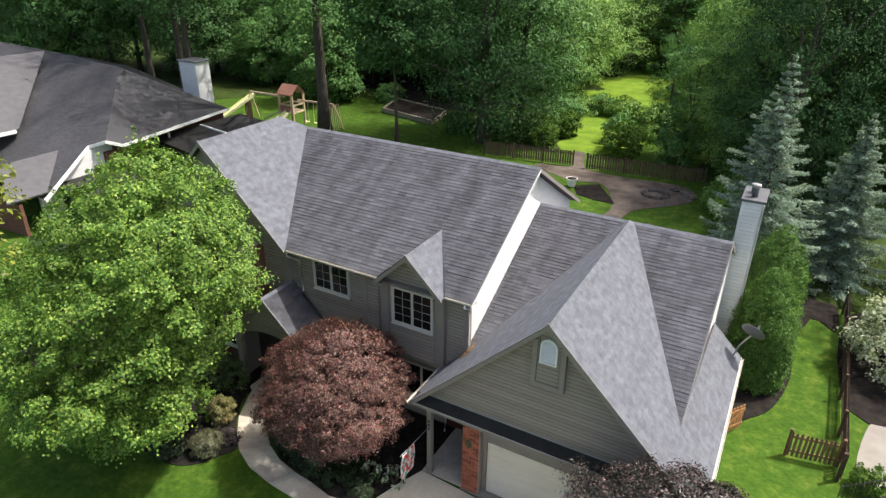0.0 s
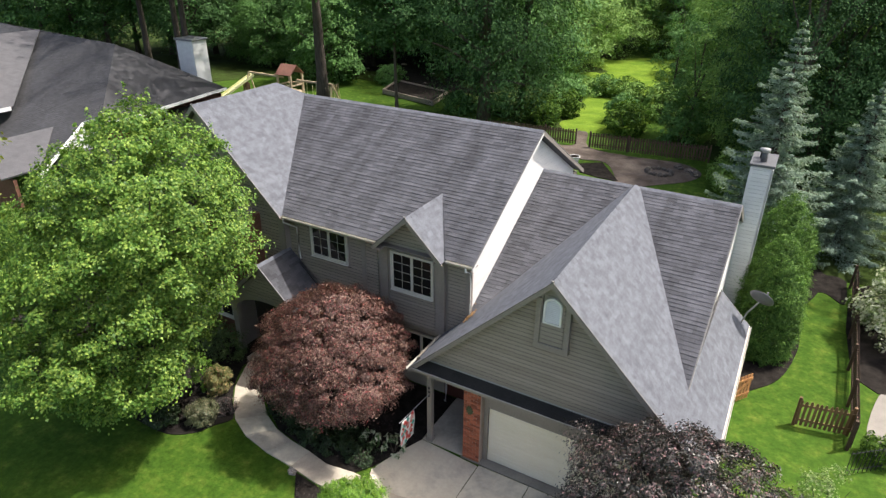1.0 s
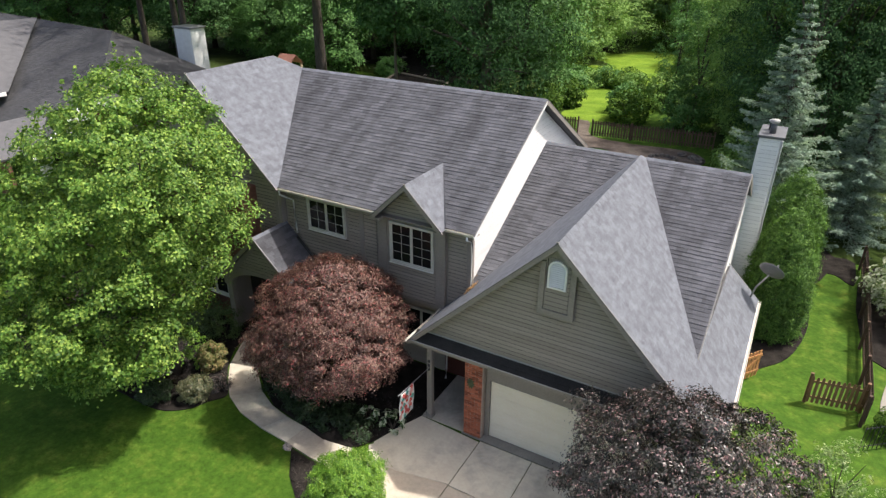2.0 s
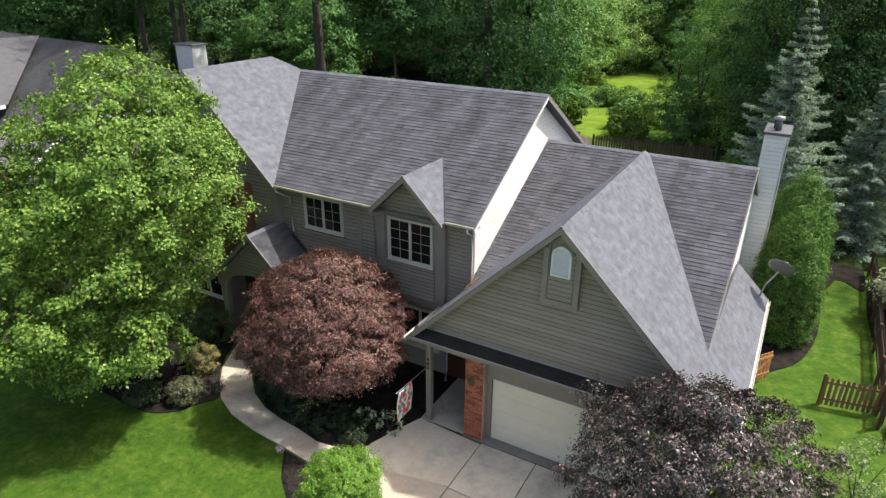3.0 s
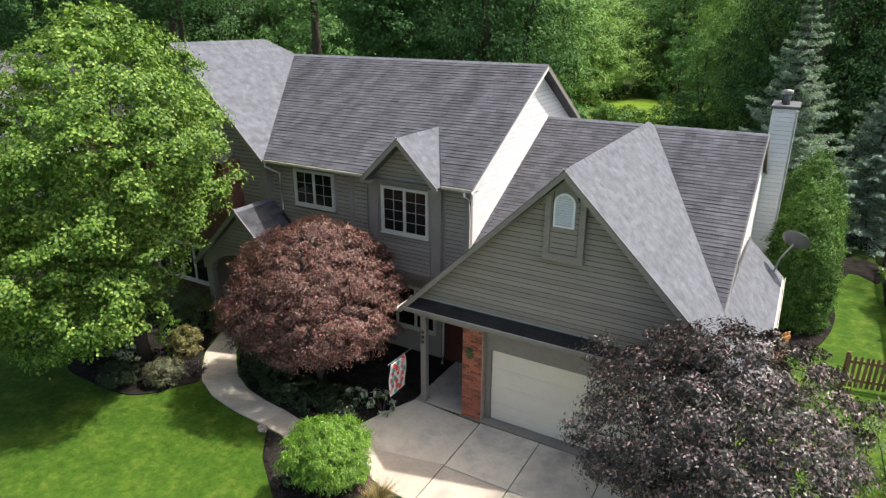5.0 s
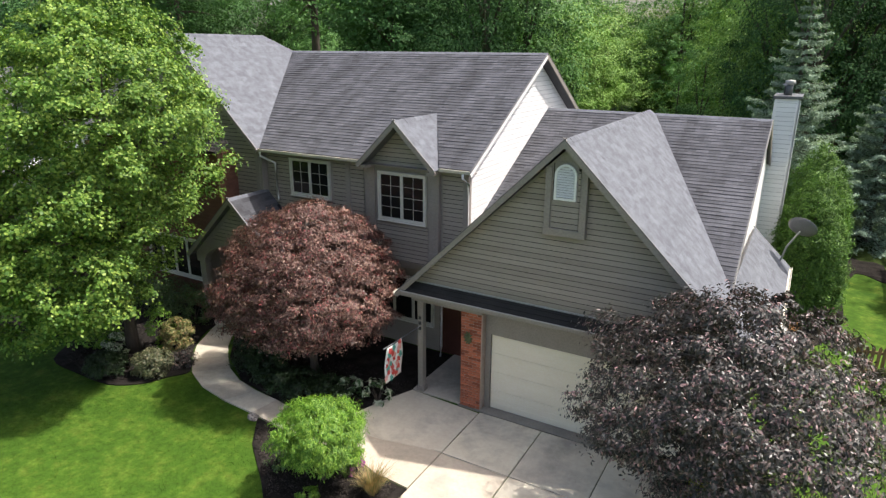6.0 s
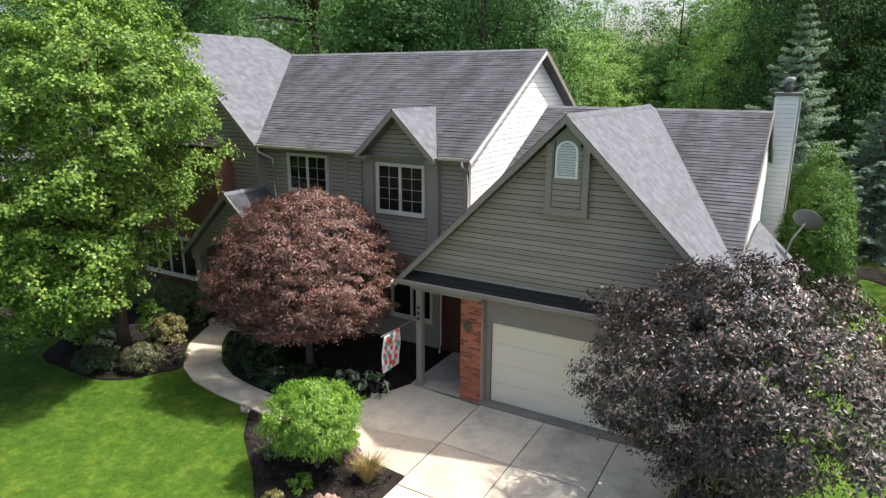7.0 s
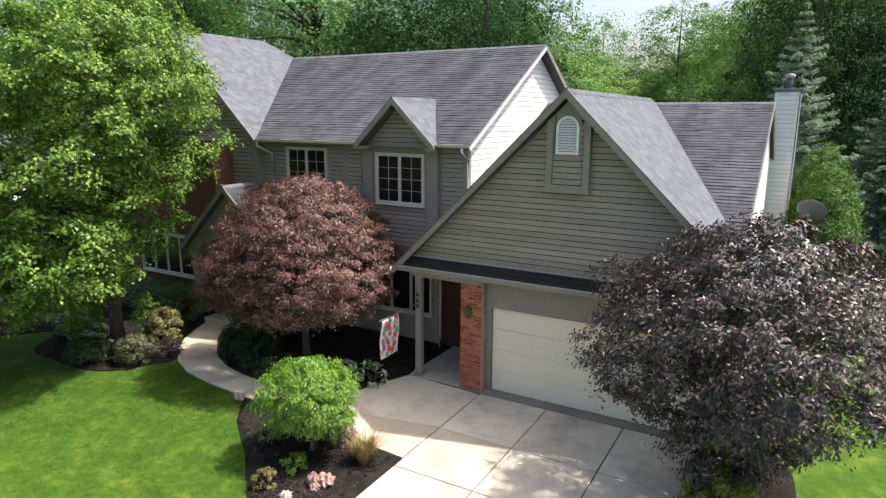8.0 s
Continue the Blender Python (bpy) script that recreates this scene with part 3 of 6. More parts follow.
def crown_points(seed, n_clumps, per, envelope, clump, flat=0.75, inner=0.5, bias=0.5, lobes=0.12, gap=0.0, sprays=0, tuft=0.42, up=0.75):
    """Leaf places in clumps on the shell of a crown. envelope: rows (z, radius), in metres from the tree's foot;
    gap: the least distance between clumps; sprays: twigs in a clump, each with its own flat tuft of leaves."""
    g = np.random.default_rng(seed)
    ez, er = np.array([e[0] for e in envelope]), np.array([e[1] for e in envelope])
    w = np.interp(np.linspace(ez[0], ez[-1], 200), ez, er) + 0.15
    m = n_clumps * 5 if gap else n_clumps
    zc = np.interp(g.random(m), np.cumsum(w) / w.sum(), np.linspace(ez[0], ez[-1], 200))
    th = g.uniform(0, 2 * np.pi, m)
    rr = np.interp(zc, ez, er)
    wob = 1 + lobes * (np.sin(3 * th + zc * 1.3 + seed) + np.sin(5 * th - zc * 2.1 + 2 * seed)) * 0.7
    fr = np.where(g.random(m) < inner, np.sqrt(g.uniform(0.05, 0.8, m)), g.uniform(0.86, 1.04, m))
    c = np.stack([np.cos(th) * rr * fr * wob, np.sin(th) * rr * fr * wob, zc], 1)
    if gap:
        c = spaced(c, gap, n_clumps)
    n = len(c)
    th = np.arctan2(c[:, 1], c[:, 0])
    cr = clump * g.uniform(0.6, 1.35, n)
    out = np.stack([np.cos(th), np.sin(th), np.full(n, 0.5)], 1)
    if sprays:
        k = per // sprays
        d = g.normal(0, 1, (n, sprays, 3)) + out[:, None, :] * 0.5
        d[:, :, 2] = np.where(g.random((n, sprays)) < bias, np.abs(d[:, :, 2]), d[:, :, 2])
        d /= np.linalg.norm(d, axis=2)[:, :, None]
        e = c[:, None, :] + d * (cr[:, None] * g.uniform(0.45, 1.0, (n, sprays)))[:, :, None] * np.array([1, 1, flat])
        q = g.normal(0, 1, (n, sprays, k, 3)) * (cr * tuft)[:, None, None, None] * np.array([0.8, 0.8, 0.42])
        q[..., 2] -= 0.55 * np.hypot(q[..., 0], q[..., 1])
        p = e[:, :, None, :] + q
        nr = np.broadcast_to((d * 0.35 + out[:, None, :] * (1.05 - up) + np.array([0, 0, up]))[:, :, None, :], p.shape) + q / (cr * tuft)[:, None, None, None] * 0.25
        return p.reshape(-1, 3), nr.reshape(-1, 3), c
    d = g.normal(0, 1, (n, per, 3))
    d /= np.linalg.norm(d, axis=2)[:, :, None]
    d[:, :, 2] = np.where(g.random((n, per)) < bias, np.abs(d[:, :, 2]), d[:, :, 2])
    rad = cr[:, None] * g.uniform(0.35, 1.0, (n, per)) ** 0.6
    p = c[:, None, :] + d * rad[:, :, None] * np.array([1, 1, flat])
    nr = d * 0.6 + out[:, None, :] * 0.45 + np.array([0, 0, 0.5])
    return p.reshape(-1, 3), nr.reshape(-1, 3), c


def limbs(bm, base_h, centers, rng, r0, count):
    """Branches from the trunk out towards some of the clumps."""
    for i in range(count):
        c = Vector(centers[rng.randrange(len(centers))])
        z = base_h + (c.z - base_h) * rng.uniform(0.15, 0.5)
        z = max(base_h, z)
        a = Vector((0, 0, z))
        mid = a.lerp(c, 0.5) + Vector((0, 0, 0.06 * (c - a).length))
        add_tube(bm, [a, mid, a.lerp(c, 0.92)], [r0, r0 * 0.6, r0 * 0.15], 6)


def tree(at, height, trunk_r, envelope, n_clumps, per, clump, leaf, mat, seed, label, name="tree", group="", slim=0.55, droop=0.3,
         n_limbs=14, bark=None, inner=0.5, flat=0.75, lean=(0, 0), lobes=0.12, category="tree", drift=None, jitter=0.38, bias=0.5, shoots=0, gap=0.0, sprays=0, tuft=0.42, up=0.75):
    """A tapered trunk with limbs and a crown of many small leaves."""
    rng = random.Random(seed)
    t = empty(name, at, label, category, group)
    p, nr, c = crown_points(seed, n_clumps, per, envelope, clump, flat, inner, bias, lobes, gap, sprays, tuft, up)
    if drift:
        dz = [q[0] for q in drift]
        for arr in (p, c):
            arr[:, 0] += np.interp(arr[:, 2], dz, [q[1] for q in drift])
            arr[:, 1] += np.interp(arr[:, 2], dz, [q[2] for q in drift])
    if shoots:
        g = np.random.default_rng(seed + 500)
        high = c[c[:, 2] > envelope[-1][0] * 0.55]
        foot = high[g.integers(0, len(high), shoots)]
        rise = g.uniform(0.0, 1.0, (shoots, 40))
        tall = g.uniform(0.35, 0.8, shoots)[:, None]
        q = foot[:, None, :] + np.stack([0 * rise, 0 * rise, 0.15 + rise * tall], 2) + g.normal(0, 1, (shoots, 40, 3)) * (0.11 * (1.15 - rise))[:, :, None]
        out = np.concatenate([foot[:, :2] * 0.3, np.full((shoots, 1), 0.8)], 1)
        p = np.concatenate([p, q.reshape(-1, 3)])
        nr = np.concatenate([nr, np.repeat(out, 40, 0)])
    sway = (p[:, 2] / envelope[-1][0])[:, None] * np.array([lean[0], lean[1], 0.0])
    p = p + sway
    c = c + (c[:, 2] / envelope[-1][0])[:, None] * np.array([lean[0], lean[1], 0.0])
    bm = bmesh.new()
    h = envelope[-1][0] * 0.9
    low = envelope[0][0]
    k = 7
    add_tube(bm, [(lean[0] * i / k + rng.uniform(-.04, .04) * (i > 0), lean[1] * i / k + rng.uniform(-.04, .04) * (i > 0), h * i / k - (0.05 if i == 0 else 0)) for i in range(k + 1)],
             [trunk_r * (1.35 if i == 0 else 1.0 - 0.88 * i / k) for i in range(k + 1)], 10)
    limbs(bm, low + 0.1 * (h - low), c, rng, trunk_r * 0.4, n_limbs)
    part("trunk", bm, bark or M["bark"], t, "", True)
    leaf_cloud("crown", p, nr, leaf, mat, t, seed, slim, droop, "", jitter)
    return t


def shrub(at, radius, height, mat, seed, label, leaf=0.05, n=70, per=45, name="shrub", clump=None, slim=0.55, stems=5, category="shrub", group="", droop=0.0, inner=0.3):
    """A rounded bush of leaf clumps on short stems."""
    rng = random.Random(seed)
    t = empty(name, at, label, category, group)
    env = [(0.04, radius * 0.75), (height * 0.35, radius), (height * 0.7, radius * 0.9), (height * 0.92, radius * 0.6), (height, radius * 0.2)]
    p, nr, c = crown_points(seed, n, per, env, clump or radius * 0.28, 0.8, inner)
    p[:, 2] = np.maximum(p[:, 2], 0.01)
    bm = bmesh.new()
    for i in range(stems):
        a = 2 * math.pi * i / stems + rng.random()
        add_tube(bm, [(0.03 * math.cos(a), 0.03 * math.sin(a), -0.03), (radius * 0.3 * math.cos(a), radius * 0.3 * math.sin(a), height * 0.4),
                      (radius * 0.55 * math.cos(a), radius * 0.55 * math.sin(a), height * 0.75)], [0.02, 0.014, 0.005], 5)
    part("stem", bm, M["bark"], t)
    leaf_cloud("foliage", p, nr, leaf, mat, t, seed, slim, droop)
    return t

# ---- ground ----
def sheet(name, ring, z, thick, mat, label, category="", kind="structure", relief=0.0, step=0.0, seed=0, parent=None):
    """A flat patch with a rim; relief: heaped unevenly on a grid of that step."""
    bm = bmesh.new()
    add_prism(bm, [(x, y, z) for x, y in ring], (0, 0, -thick))
    if relief:
        bm.faces.ensure_lookup_table()
        topf = [f for f in bm.faces if all(abs(v.co.z - z) < 1e-6 for v in f.verts)]
        xs, ys = [p[0] for p in ring], [p[1] for p in ring]
        for axis, lo, hi in (((1, 0, 0), min(xs), max(xs)), ((0, 1, 0), min(ys), max(ys))):
            a = lo + step
            while a < hi:
                co = (a, 0, 0) if axis[0] else (0, a, 0)
                bmesh.ops.bisect_plane(bm, geom=[*bm.verts, *bm.edges, *bm.faces], plane_co=co, plane_no=axis)
                a += step
        for v in bm.verts:
            if abs(v.co.z - z) < 1e-6 and not v.is_boundary and all(abs(f.normal.z) > 0.5 for f in v.link_faces):
                v.co.z += relief * (0.5 + noise.noise(Vector((v.co.x * 1.7 + seed, v.co.y * 1.7, 0.3))))
    ob = part(name, bm, mat, parent)
    return tagged(ob, label, category, kind=kind)


def smooth_ring(pts, n=6):
    """A closed rounded ring through the points."""
    out, k = [], len(pts)
    for i in range(k):
        p0, p1, p2, p3 = [Vector((*pts[(i + j) % k], 0)) for j in (-1, 0, 1, 2)]
        for s in range(n):
            t = s / n
            q = 0.5 * (2 * p1 + (p2 - p0) * t + (2 * p0 - 5 * p1 + 4 * p2 - p3) * t * t + (3 * p1 - p0 - 3 * p2 + p3) * t ** 3)
            out.append((q.x, q.y))
    return out


bm = bmesh.new()
bmesh.ops.create_grid(bm, x_segments=2, y_segments=2, size=400)
tagged(part("ground", bm, M["lawn"], None), "mown green lawn with yellowish patches", kind="structure").location.z = -0.03

# driveway slabs between sawn joints
drive = tagged(new("driveway"), "pale concrete driveway of jointed slabs", kind="structure")
XJ, YJ = [-0.12, 1.59, 3.36, 5.0], [-9.6, -7.75, -5.9, -4.1, -2.34, -0.33]
for x0, x1 in zip(XJ, XJ[1:]):
    for y0, y1 in zip(YJ, YJ[1:]):
        box_part("slab", (x0 + 0.012, y0 + 0.012, -0.12), (x1 - 0.012, y1 - 0.012, 0.0), M["concrete"], drive, 0.008)
box_part("apron", (-0.12, -0.31, -0.12), (5.6, 0.10, 0.004), M["apron"], drive, 0.006, "darker concrete strip before the garage door")
for ring in ([(-2.24, -0.26), (-0.132, -0.40), (-0.132, -2.30), (-1.7, -2.60), (-2.9, -2.0), (-2.62, -1.15)],
             [(-1.7, -2.62), (-0.132, -2.325), (-0.132, -3.78), (-1.03, -3.7), (-2.1, -3.38), (-2.1, -2.64)]):
    prism_part("slab", [(x, y, 0.0) for x, y in ring], (0, 0, -0.12), M["concrete"], drive)
box_part("joint_bed", (-0.16, -9.7, -0.14), (5.03, -0.3, -0.03), M["mulch"], drive, 0, "dark joints between the slabs")

# curved walk, cut into slabs
walk_out = [(-10.45, 0.35), (-10.15, -0.35), (-9.6, -1.4), (-8.95, -2.12), (-8.3, -2.66), (-7.4, -3.06), (-6.3, -3.26), (-5.2, -3.34), (-4.2, -3.46), (-3.1, -3.5), (-2.13, -3.4)]
walk_in = [(-9.5, 0.35), (-9.25, -0.25), (-8.75, -0.9), (-8.15, -1.45), (-7.5, -1.95), (-6.75, -2.3), (-5.9, -2.48), (-5.1, -2.55), (-4.3, -2.7), (-3.3, -2.55), (-2.13, -2.62)]
walkway = tagged(new("walkway"), "curved pale concrete garden walk", kind="structure")


def mid_point(a, b, t):
    return (a[0] + (b[0] - a[0]) * t, a[1] + (b[1] - a[1]) * t)


for i in range(len(walk_out) - 1):
    g0, g1 = (0.006, 0.994) if i % 2 else (0.0, 1.0)
    ring = [mid_point(walk_out[i], walk_out[i + 1], g0), mid_point(walk_out[i], walk_out[i + 1], 1.0 if not i % 2 else g1),
            mid_point(walk_in[i], walk_in[i + 1], 1.0 if not i % 2 else g1), mid_point(walk_in[i], walk_in[i + 1], g0)]
    prism_part("slab", [(x, y, 0.012) for x, y in ring], (0, 0, -0.12), M["concrete"], walkway)

prism_part("slab", [(-2.95, -2.15, -0.006), (-2.35, -1.3, -0.006), (-0.26, -2.2, -0.006), (-0.26, -3.7, -0.006), (-1.1, -3.66, -0.006), (-2.0, -3.4, -0.006), (-2.4, -3.4, -0.006)], (0, 0, -0.1), M["concrete"], walkway)

# beds
# Real bed round the trunk; its arm towards -x imitates shadow on the lawn.
sheet("mulch_bed_1", smooth_ring([(-13.6, -3.0), (-12.6, -4.2), (-11.2, -4.35), (-9.8, -4.3), (-9.05, -3.85), (-8.7, -3.2), (-8.42, -2.66), (-9.0, -2.12), (-9.7, -1.35), (-10.3, -0.3), (-10.6, 1.2), (-15.6, 1.4), (-20.5, 0.6), (-22.0, -2.0), (-20.0, -4.2), (-17.0, -4.7), (-14.8, -4.1)], 4),
      0.0, 0.1, M["mulch"], "dark mulch bed round a tree, its far arm standing in for shade", relief=0.06, step=0.35)
sheet("mulch_bed_2", [(-9.4, 2.1), (-9.2, -0.2), (-8.1, -1.42), (-6.7, -2.27), (-5.1, -2.52), (-4.3, -2.67), (-3.3, -2.52), (-2.95, -2.0), (-2.65, -1.15), (-2.27, -0.26), (-2.24, 2.1)],
      0.0, 0.1, M["mulch"], "dark mulch bed under a red maple", relief=0.06, step=0.35, seed=3)
sheet("mulch_bed_3", [(-4.9, -3.44), (-4.2, -3.52), (-3.1, -3.56), (-2.1, -3.45), (-1.03, -3.76), (-0.112, -3.82), (-0.112, -7.2), (-1.0, -7.4), (-1.75, -6.3), (-3.0, -5.2), (-4.2, -4.3)],
      0.0, 0.1, M["mulch"], "dark mulch island bed beside the driveway", relief=0.06, step=0.3, seed=7)
sheet("mulch_bed_4", smooth_ring([(5.05, -0.5), (5.04, -3.2), (5.3, -4.1), (6.3, -3.9), (6.7, -2.4), (6.6, -0.5), (6.2, -0.2)], 4), 0.0, 0.1, M["mulch"], "dark mulch bed under a plum tree", relief=0.05, step=0.4, seed=9)
# Cedar bed, widened as a dark sheet in place of shade on the lawn.
sheet("mulch_bed_5", smooth_ring([(6.1, 7.6), (7.2, 8.3), (7.9, 9.6), (8.3, 12.0), (8.2, 15.0), (8.8, 18.0), (6.0, 19.0), (5.9, 12.0)], 4), 0.0, 0.1, M["mulch"], "dark earth under cedars, with their shade in its colour", relief=0.05, step=0.5, seed=11)
sheet("garden_soil", smooth_ring([(-9.9, 37.2), (-8.9, 37.4), (-7.6, 33.6), (-4.5, 32.9), (-0.5, 33.2), (1.2, 31.6), (0.7, 29.6), (-0.6, 28.2), (-2.0, 26.6), (-2.6, 24.0), (-3.6, 24.2), (-3.5, 26.8), (-5.3, 30.5), (-7.6, 30.3), (-9.9, 31.2), (-11.5, 32.6), (-8.8, 33.4)], 4), 0.0, 0.1, M["soil"], "bare brown soil path and yard", relief=0.08, step=0.6, seed=13)
sheet("mulch_bed_6", [(-7.1, 29.2), (-5.5, 30.4), (-3.4, 27.1), (-4.9, 27.2), (-6.3, 27.6)], 0.02, 0.1, M["mulch"], "dark planting bed beside the soil path", relief=0.08, step=0.5, seed=15)
# Dark sheet laid over the lawn as the shade below the spruces.
sheet("mulch_bed_9", smooth_ring([(8.5, 17.6), (9.2, 17.3), (9.9, 16.6), (10.02, 18.2), (9.9, 21.0), (9.5, 24.0), (8.2, 24.0), (8.4, 20.5)], 4), 0.0, 0.1, M["mulch"], "dark earth sheet under spruces, standing in for soft shade", relief=0.05, step=0.5, seed=31)
sheet("neighbor_patio", smooth_ring([(10.7, 6.5), (10.9, 9.5), (11.6, 10.6), (13.5, 10.8), (14.5, 8.0), (13.0, 6.4)], 4), 0.0, 0.1, M["apron"], "pale paved patio past the side fence")
sheet("mulch_bed_7", smooth_ring([(10.4, 10.6), (10.4, 18.5), (14.0, 20.0), (16.0, 14.0), (13.6, 11.2)], 4), 0.0, 0.1, M["mulch"], "dark mulch bed under a flowering shrub", relief=0.06, step=0.6, seed=17)
sheet("meadow", smooth_ring([(-23.0, 64.0), (-19.0, 72.0), (-9.0, 76.0), (-5.0, 66.0), (-7.0, 54.0), (-5.0, 44.0), (-7.4, 38.0), (-11.8, 38.0), (-12.4, 46.0), (-16.5, 56.0)], 4), 0.0, 0.06, M["meadow"], "bright yellow-green meadow of uncut grass", relief=0.25, step=1.5, seed=23)
sheet("mulch_bed_8", smooth_ring([(-52.0, 50.0), (-45.5, 47.7), (-43.0, 48.2), (-40.0, 47.8), (-34.8, 46.1), (-31.0, 45.4), (-24.0, 44.2), (-22.0, 48.0), (-27.0, 58.0), (-48.0, 63.0)], 4), 0.06, 0.1, M["mulch"], "dark mulch bed with stones under woodland trees", relief=0.2, step=1.5, seed=25)
tagged(tube_part("edging", [(-47.5, 47.9, 0.03), (-45.5, 47.5, 0.05), (-43.0, 48.0, 0.05), (-40.0, 47.6, 0.05), (-37.3, 46.9, 0.05), (-34.8, 45.9, 0.05), (-33.2, 45.2, 0.05)], [0.09] * 7, M["stone"], None, 6), "pale stone edging along a bed", kind="structure")
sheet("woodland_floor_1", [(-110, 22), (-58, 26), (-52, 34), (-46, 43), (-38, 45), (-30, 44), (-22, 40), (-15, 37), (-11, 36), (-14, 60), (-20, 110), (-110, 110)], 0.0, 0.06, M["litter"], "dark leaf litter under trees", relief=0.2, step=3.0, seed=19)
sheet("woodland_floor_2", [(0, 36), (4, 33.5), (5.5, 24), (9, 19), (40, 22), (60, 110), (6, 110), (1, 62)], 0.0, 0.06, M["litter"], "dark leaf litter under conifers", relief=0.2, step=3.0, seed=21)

# ---- house ----
rng = random.Random(4)
house = empty("house", (0, 0, 0), "two-storey taupe lap-sided house with grey shingle roofs", "house")
ME, MY0, MR, MRZ = 5.93, 1.42, 6.60, 8.885          # main eave height and edge, ridge line and height
MS = (MRZ - ME) / (MR - MY0)
XR = -1.40                                            # right rake of the main roof
LX, LZ = -12.72, 9.45                                # left gable's ridge
LS = (LZ - ME) / (LX + 9.07) * -1
GX, GZ, GS = 1.76, 7.205, 0.985                       # garage gable's ridge and slope
WY, WZ, WS = 7.75, 7.08, 0.537                       # wing's ridge and slope
WX = 5.22                                             # wing's right rake
DX, DZ, DS = -3.68, 7.13, 0.97                       # dormer


def main_z(y):
    return MRZ - MS * abs(y - MR)


def on_main(x, y):
    return (x, y, main_z(y))


def gar_z(x):
    return GZ - GS * abs(x - GX)


def on_gar(x, y):
    return (x, y, gar_z(x))


def on_wing(x, y):
    return (x, y, WZ - WS * abs(y - WY))


def left_z(x):
    return LZ - LS * abs(x - LX)


def on_left(x, y):
    return (x, y, left_z(x))


dy = MR - (MRZ - DZ) / MS                             # where the dormer's ridge meets the main roof
vx = LX + (LZ - MRZ) / LS                             # where the left gable meets the main ridge
ly = MR - (LZ - MRZ) / MS
xl = 2 * LX + 9.07                                    # left gable's far eave
# Front slopes take the darkened copy, which deepens their shade by colour.
roof_plane(house, [on_main(-9.07, MY0), on_main(DX - 1.3, MY0), (DX, dy, DZ), on_main(DX, MR), (vx, MR, MRZ)], rng, label="grey asphalt shingle roof slope", cover=M["darkened_shingle"])
roof_plane(house, [on_main(DX + 1.3, MY0), on_main(XR, MY0), on_main(XR, MR), on_main(DX, MR), (DX, dy, DZ)], rng, cover=M["darkened_shingle"])
roof_plane(house, [on_left(-9.07, 1.3), on_left(-9.07, MY0), (vx, MR, MRZ), (LX, ly, LZ), (LX, 1.3, LZ)], rng)
roof_plane(house, [on_left(xl, 1.3), (LX, 1.3, LZ), (LX, ly, LZ), on_left(xl, 2 * MR - MY0)], rng)
roof_plane(house, [on_main(XR, MR), on_main(XR, 2 * MR - MY0), on_main(vx, 2 * MR - MY0), on_main(vx, MR)], rng)
roof_plane(house, [(vx, MR, MRZ), on_main(vx, 2 * MR - MY0), on_main(xl, 2 * MR - MY0), (LX, ly, LZ)], rng)
# dormer
roof_plane(house, [(DX + 1.3, 1.18, DZ - DS * 1.3), (DX + 1.3, MY0, DZ - DS * 1.3), (DX, dy, DZ), (DX, 1.18, DZ)], rng)
roof_plane(house, [(DX - 1.3, 1.18, DZ - DS * 1.3), (DX - 1.3, MY0, DZ - DS * 1.3), (DX, dy, DZ), (DX, 1.18, DZ)], rng)
# garage gable and wing
gxr, gxl = GX + (GZ - WZ) / GS, GX - (GZ - WZ) / GS
gy = WY - (GZ - WZ) / WS
vy = WY - (WZ - gar_z(WX)) / WS
wl = -1.72
vyl = WY - (WZ - gar_z(wl)) / WS
roof_plane(house, [on_gar(GX, -0.42), on_gar(WX, -0.42), on_gar(WX, vy), on_gar(gxr, WY), on_gar(GX, gy)], rng, pieces=(1.7, 4.4, -0.5, 1.4))
roof_plane(house, [on_gar(WX, -0.42), on_gar(6.32, -0.42), on_gar(6.32, 7.8), on_gar(WX, 7.8)], rng)
roof_plane(house, [on_gar(GX, -0.42), on_gar(GX, gy), on_gar(gxl, WY), on_gar(wl, vyl), on_gar(wl, -0.42)], rng)
roof_plane(house, [on_gar(wl, -0.42), on_gar(wl, 1.72), on_gar(-2.62, 1.72), on_gar(-2.62, -0.42)], rng)
roof_plane(house, [on_wing(gxr, WY), on_wing(WX, WY), on_wing(WX, vy)], rng, cover=M["darkened_shingle"])
roof_plane(house, [on_wing(gxl, WY), on_wing(wl, WY), on_wing(wl, vyl)], rng, cover=M["darkened_shingle"])
roof_plane(house, [on_wing(wl, WY), on_wing(WX, WY), on_wing(WX, 13.6), on_wing(wl, 13.6)], rng)
roof_plane(house, [(GX, gy, GZ), (gxr, WY, WZ), (gxl, WY, WZ)], rng, plain=True, mat=M["shingle"])
# entry gable
EX, EZ, ES = -9.16, 4.53, 0.96
roof_plane(house, [(EX, 0.02, EZ), (EX, 1.72, EZ), (EX + 2.2, 1.72, EZ - ES * 2.2), (EX + 2.2, 0.02, EZ - ES * 2.2)], rng, cover=M["darkened_shingle"])
roof_plane(house, [(EX, 0.02, EZ), (EX, 1.72, EZ), (EX - 2.2, 1.72, EZ - ES * 2.2), (EX - 2.2, 0.02, EZ - ES * 2.2)], rng, cover=M["darkened_shingle"])
# pent roof across the garage front
roof_plane(house, [(-2.45, -0.12, 3.18), (6.1, -0.12, 3.18), (6.1, -0.45, 2.975), (-2.45, -0.45, 2.975)], rng, cover=M["pent"], label="black pent roof across the garage front")

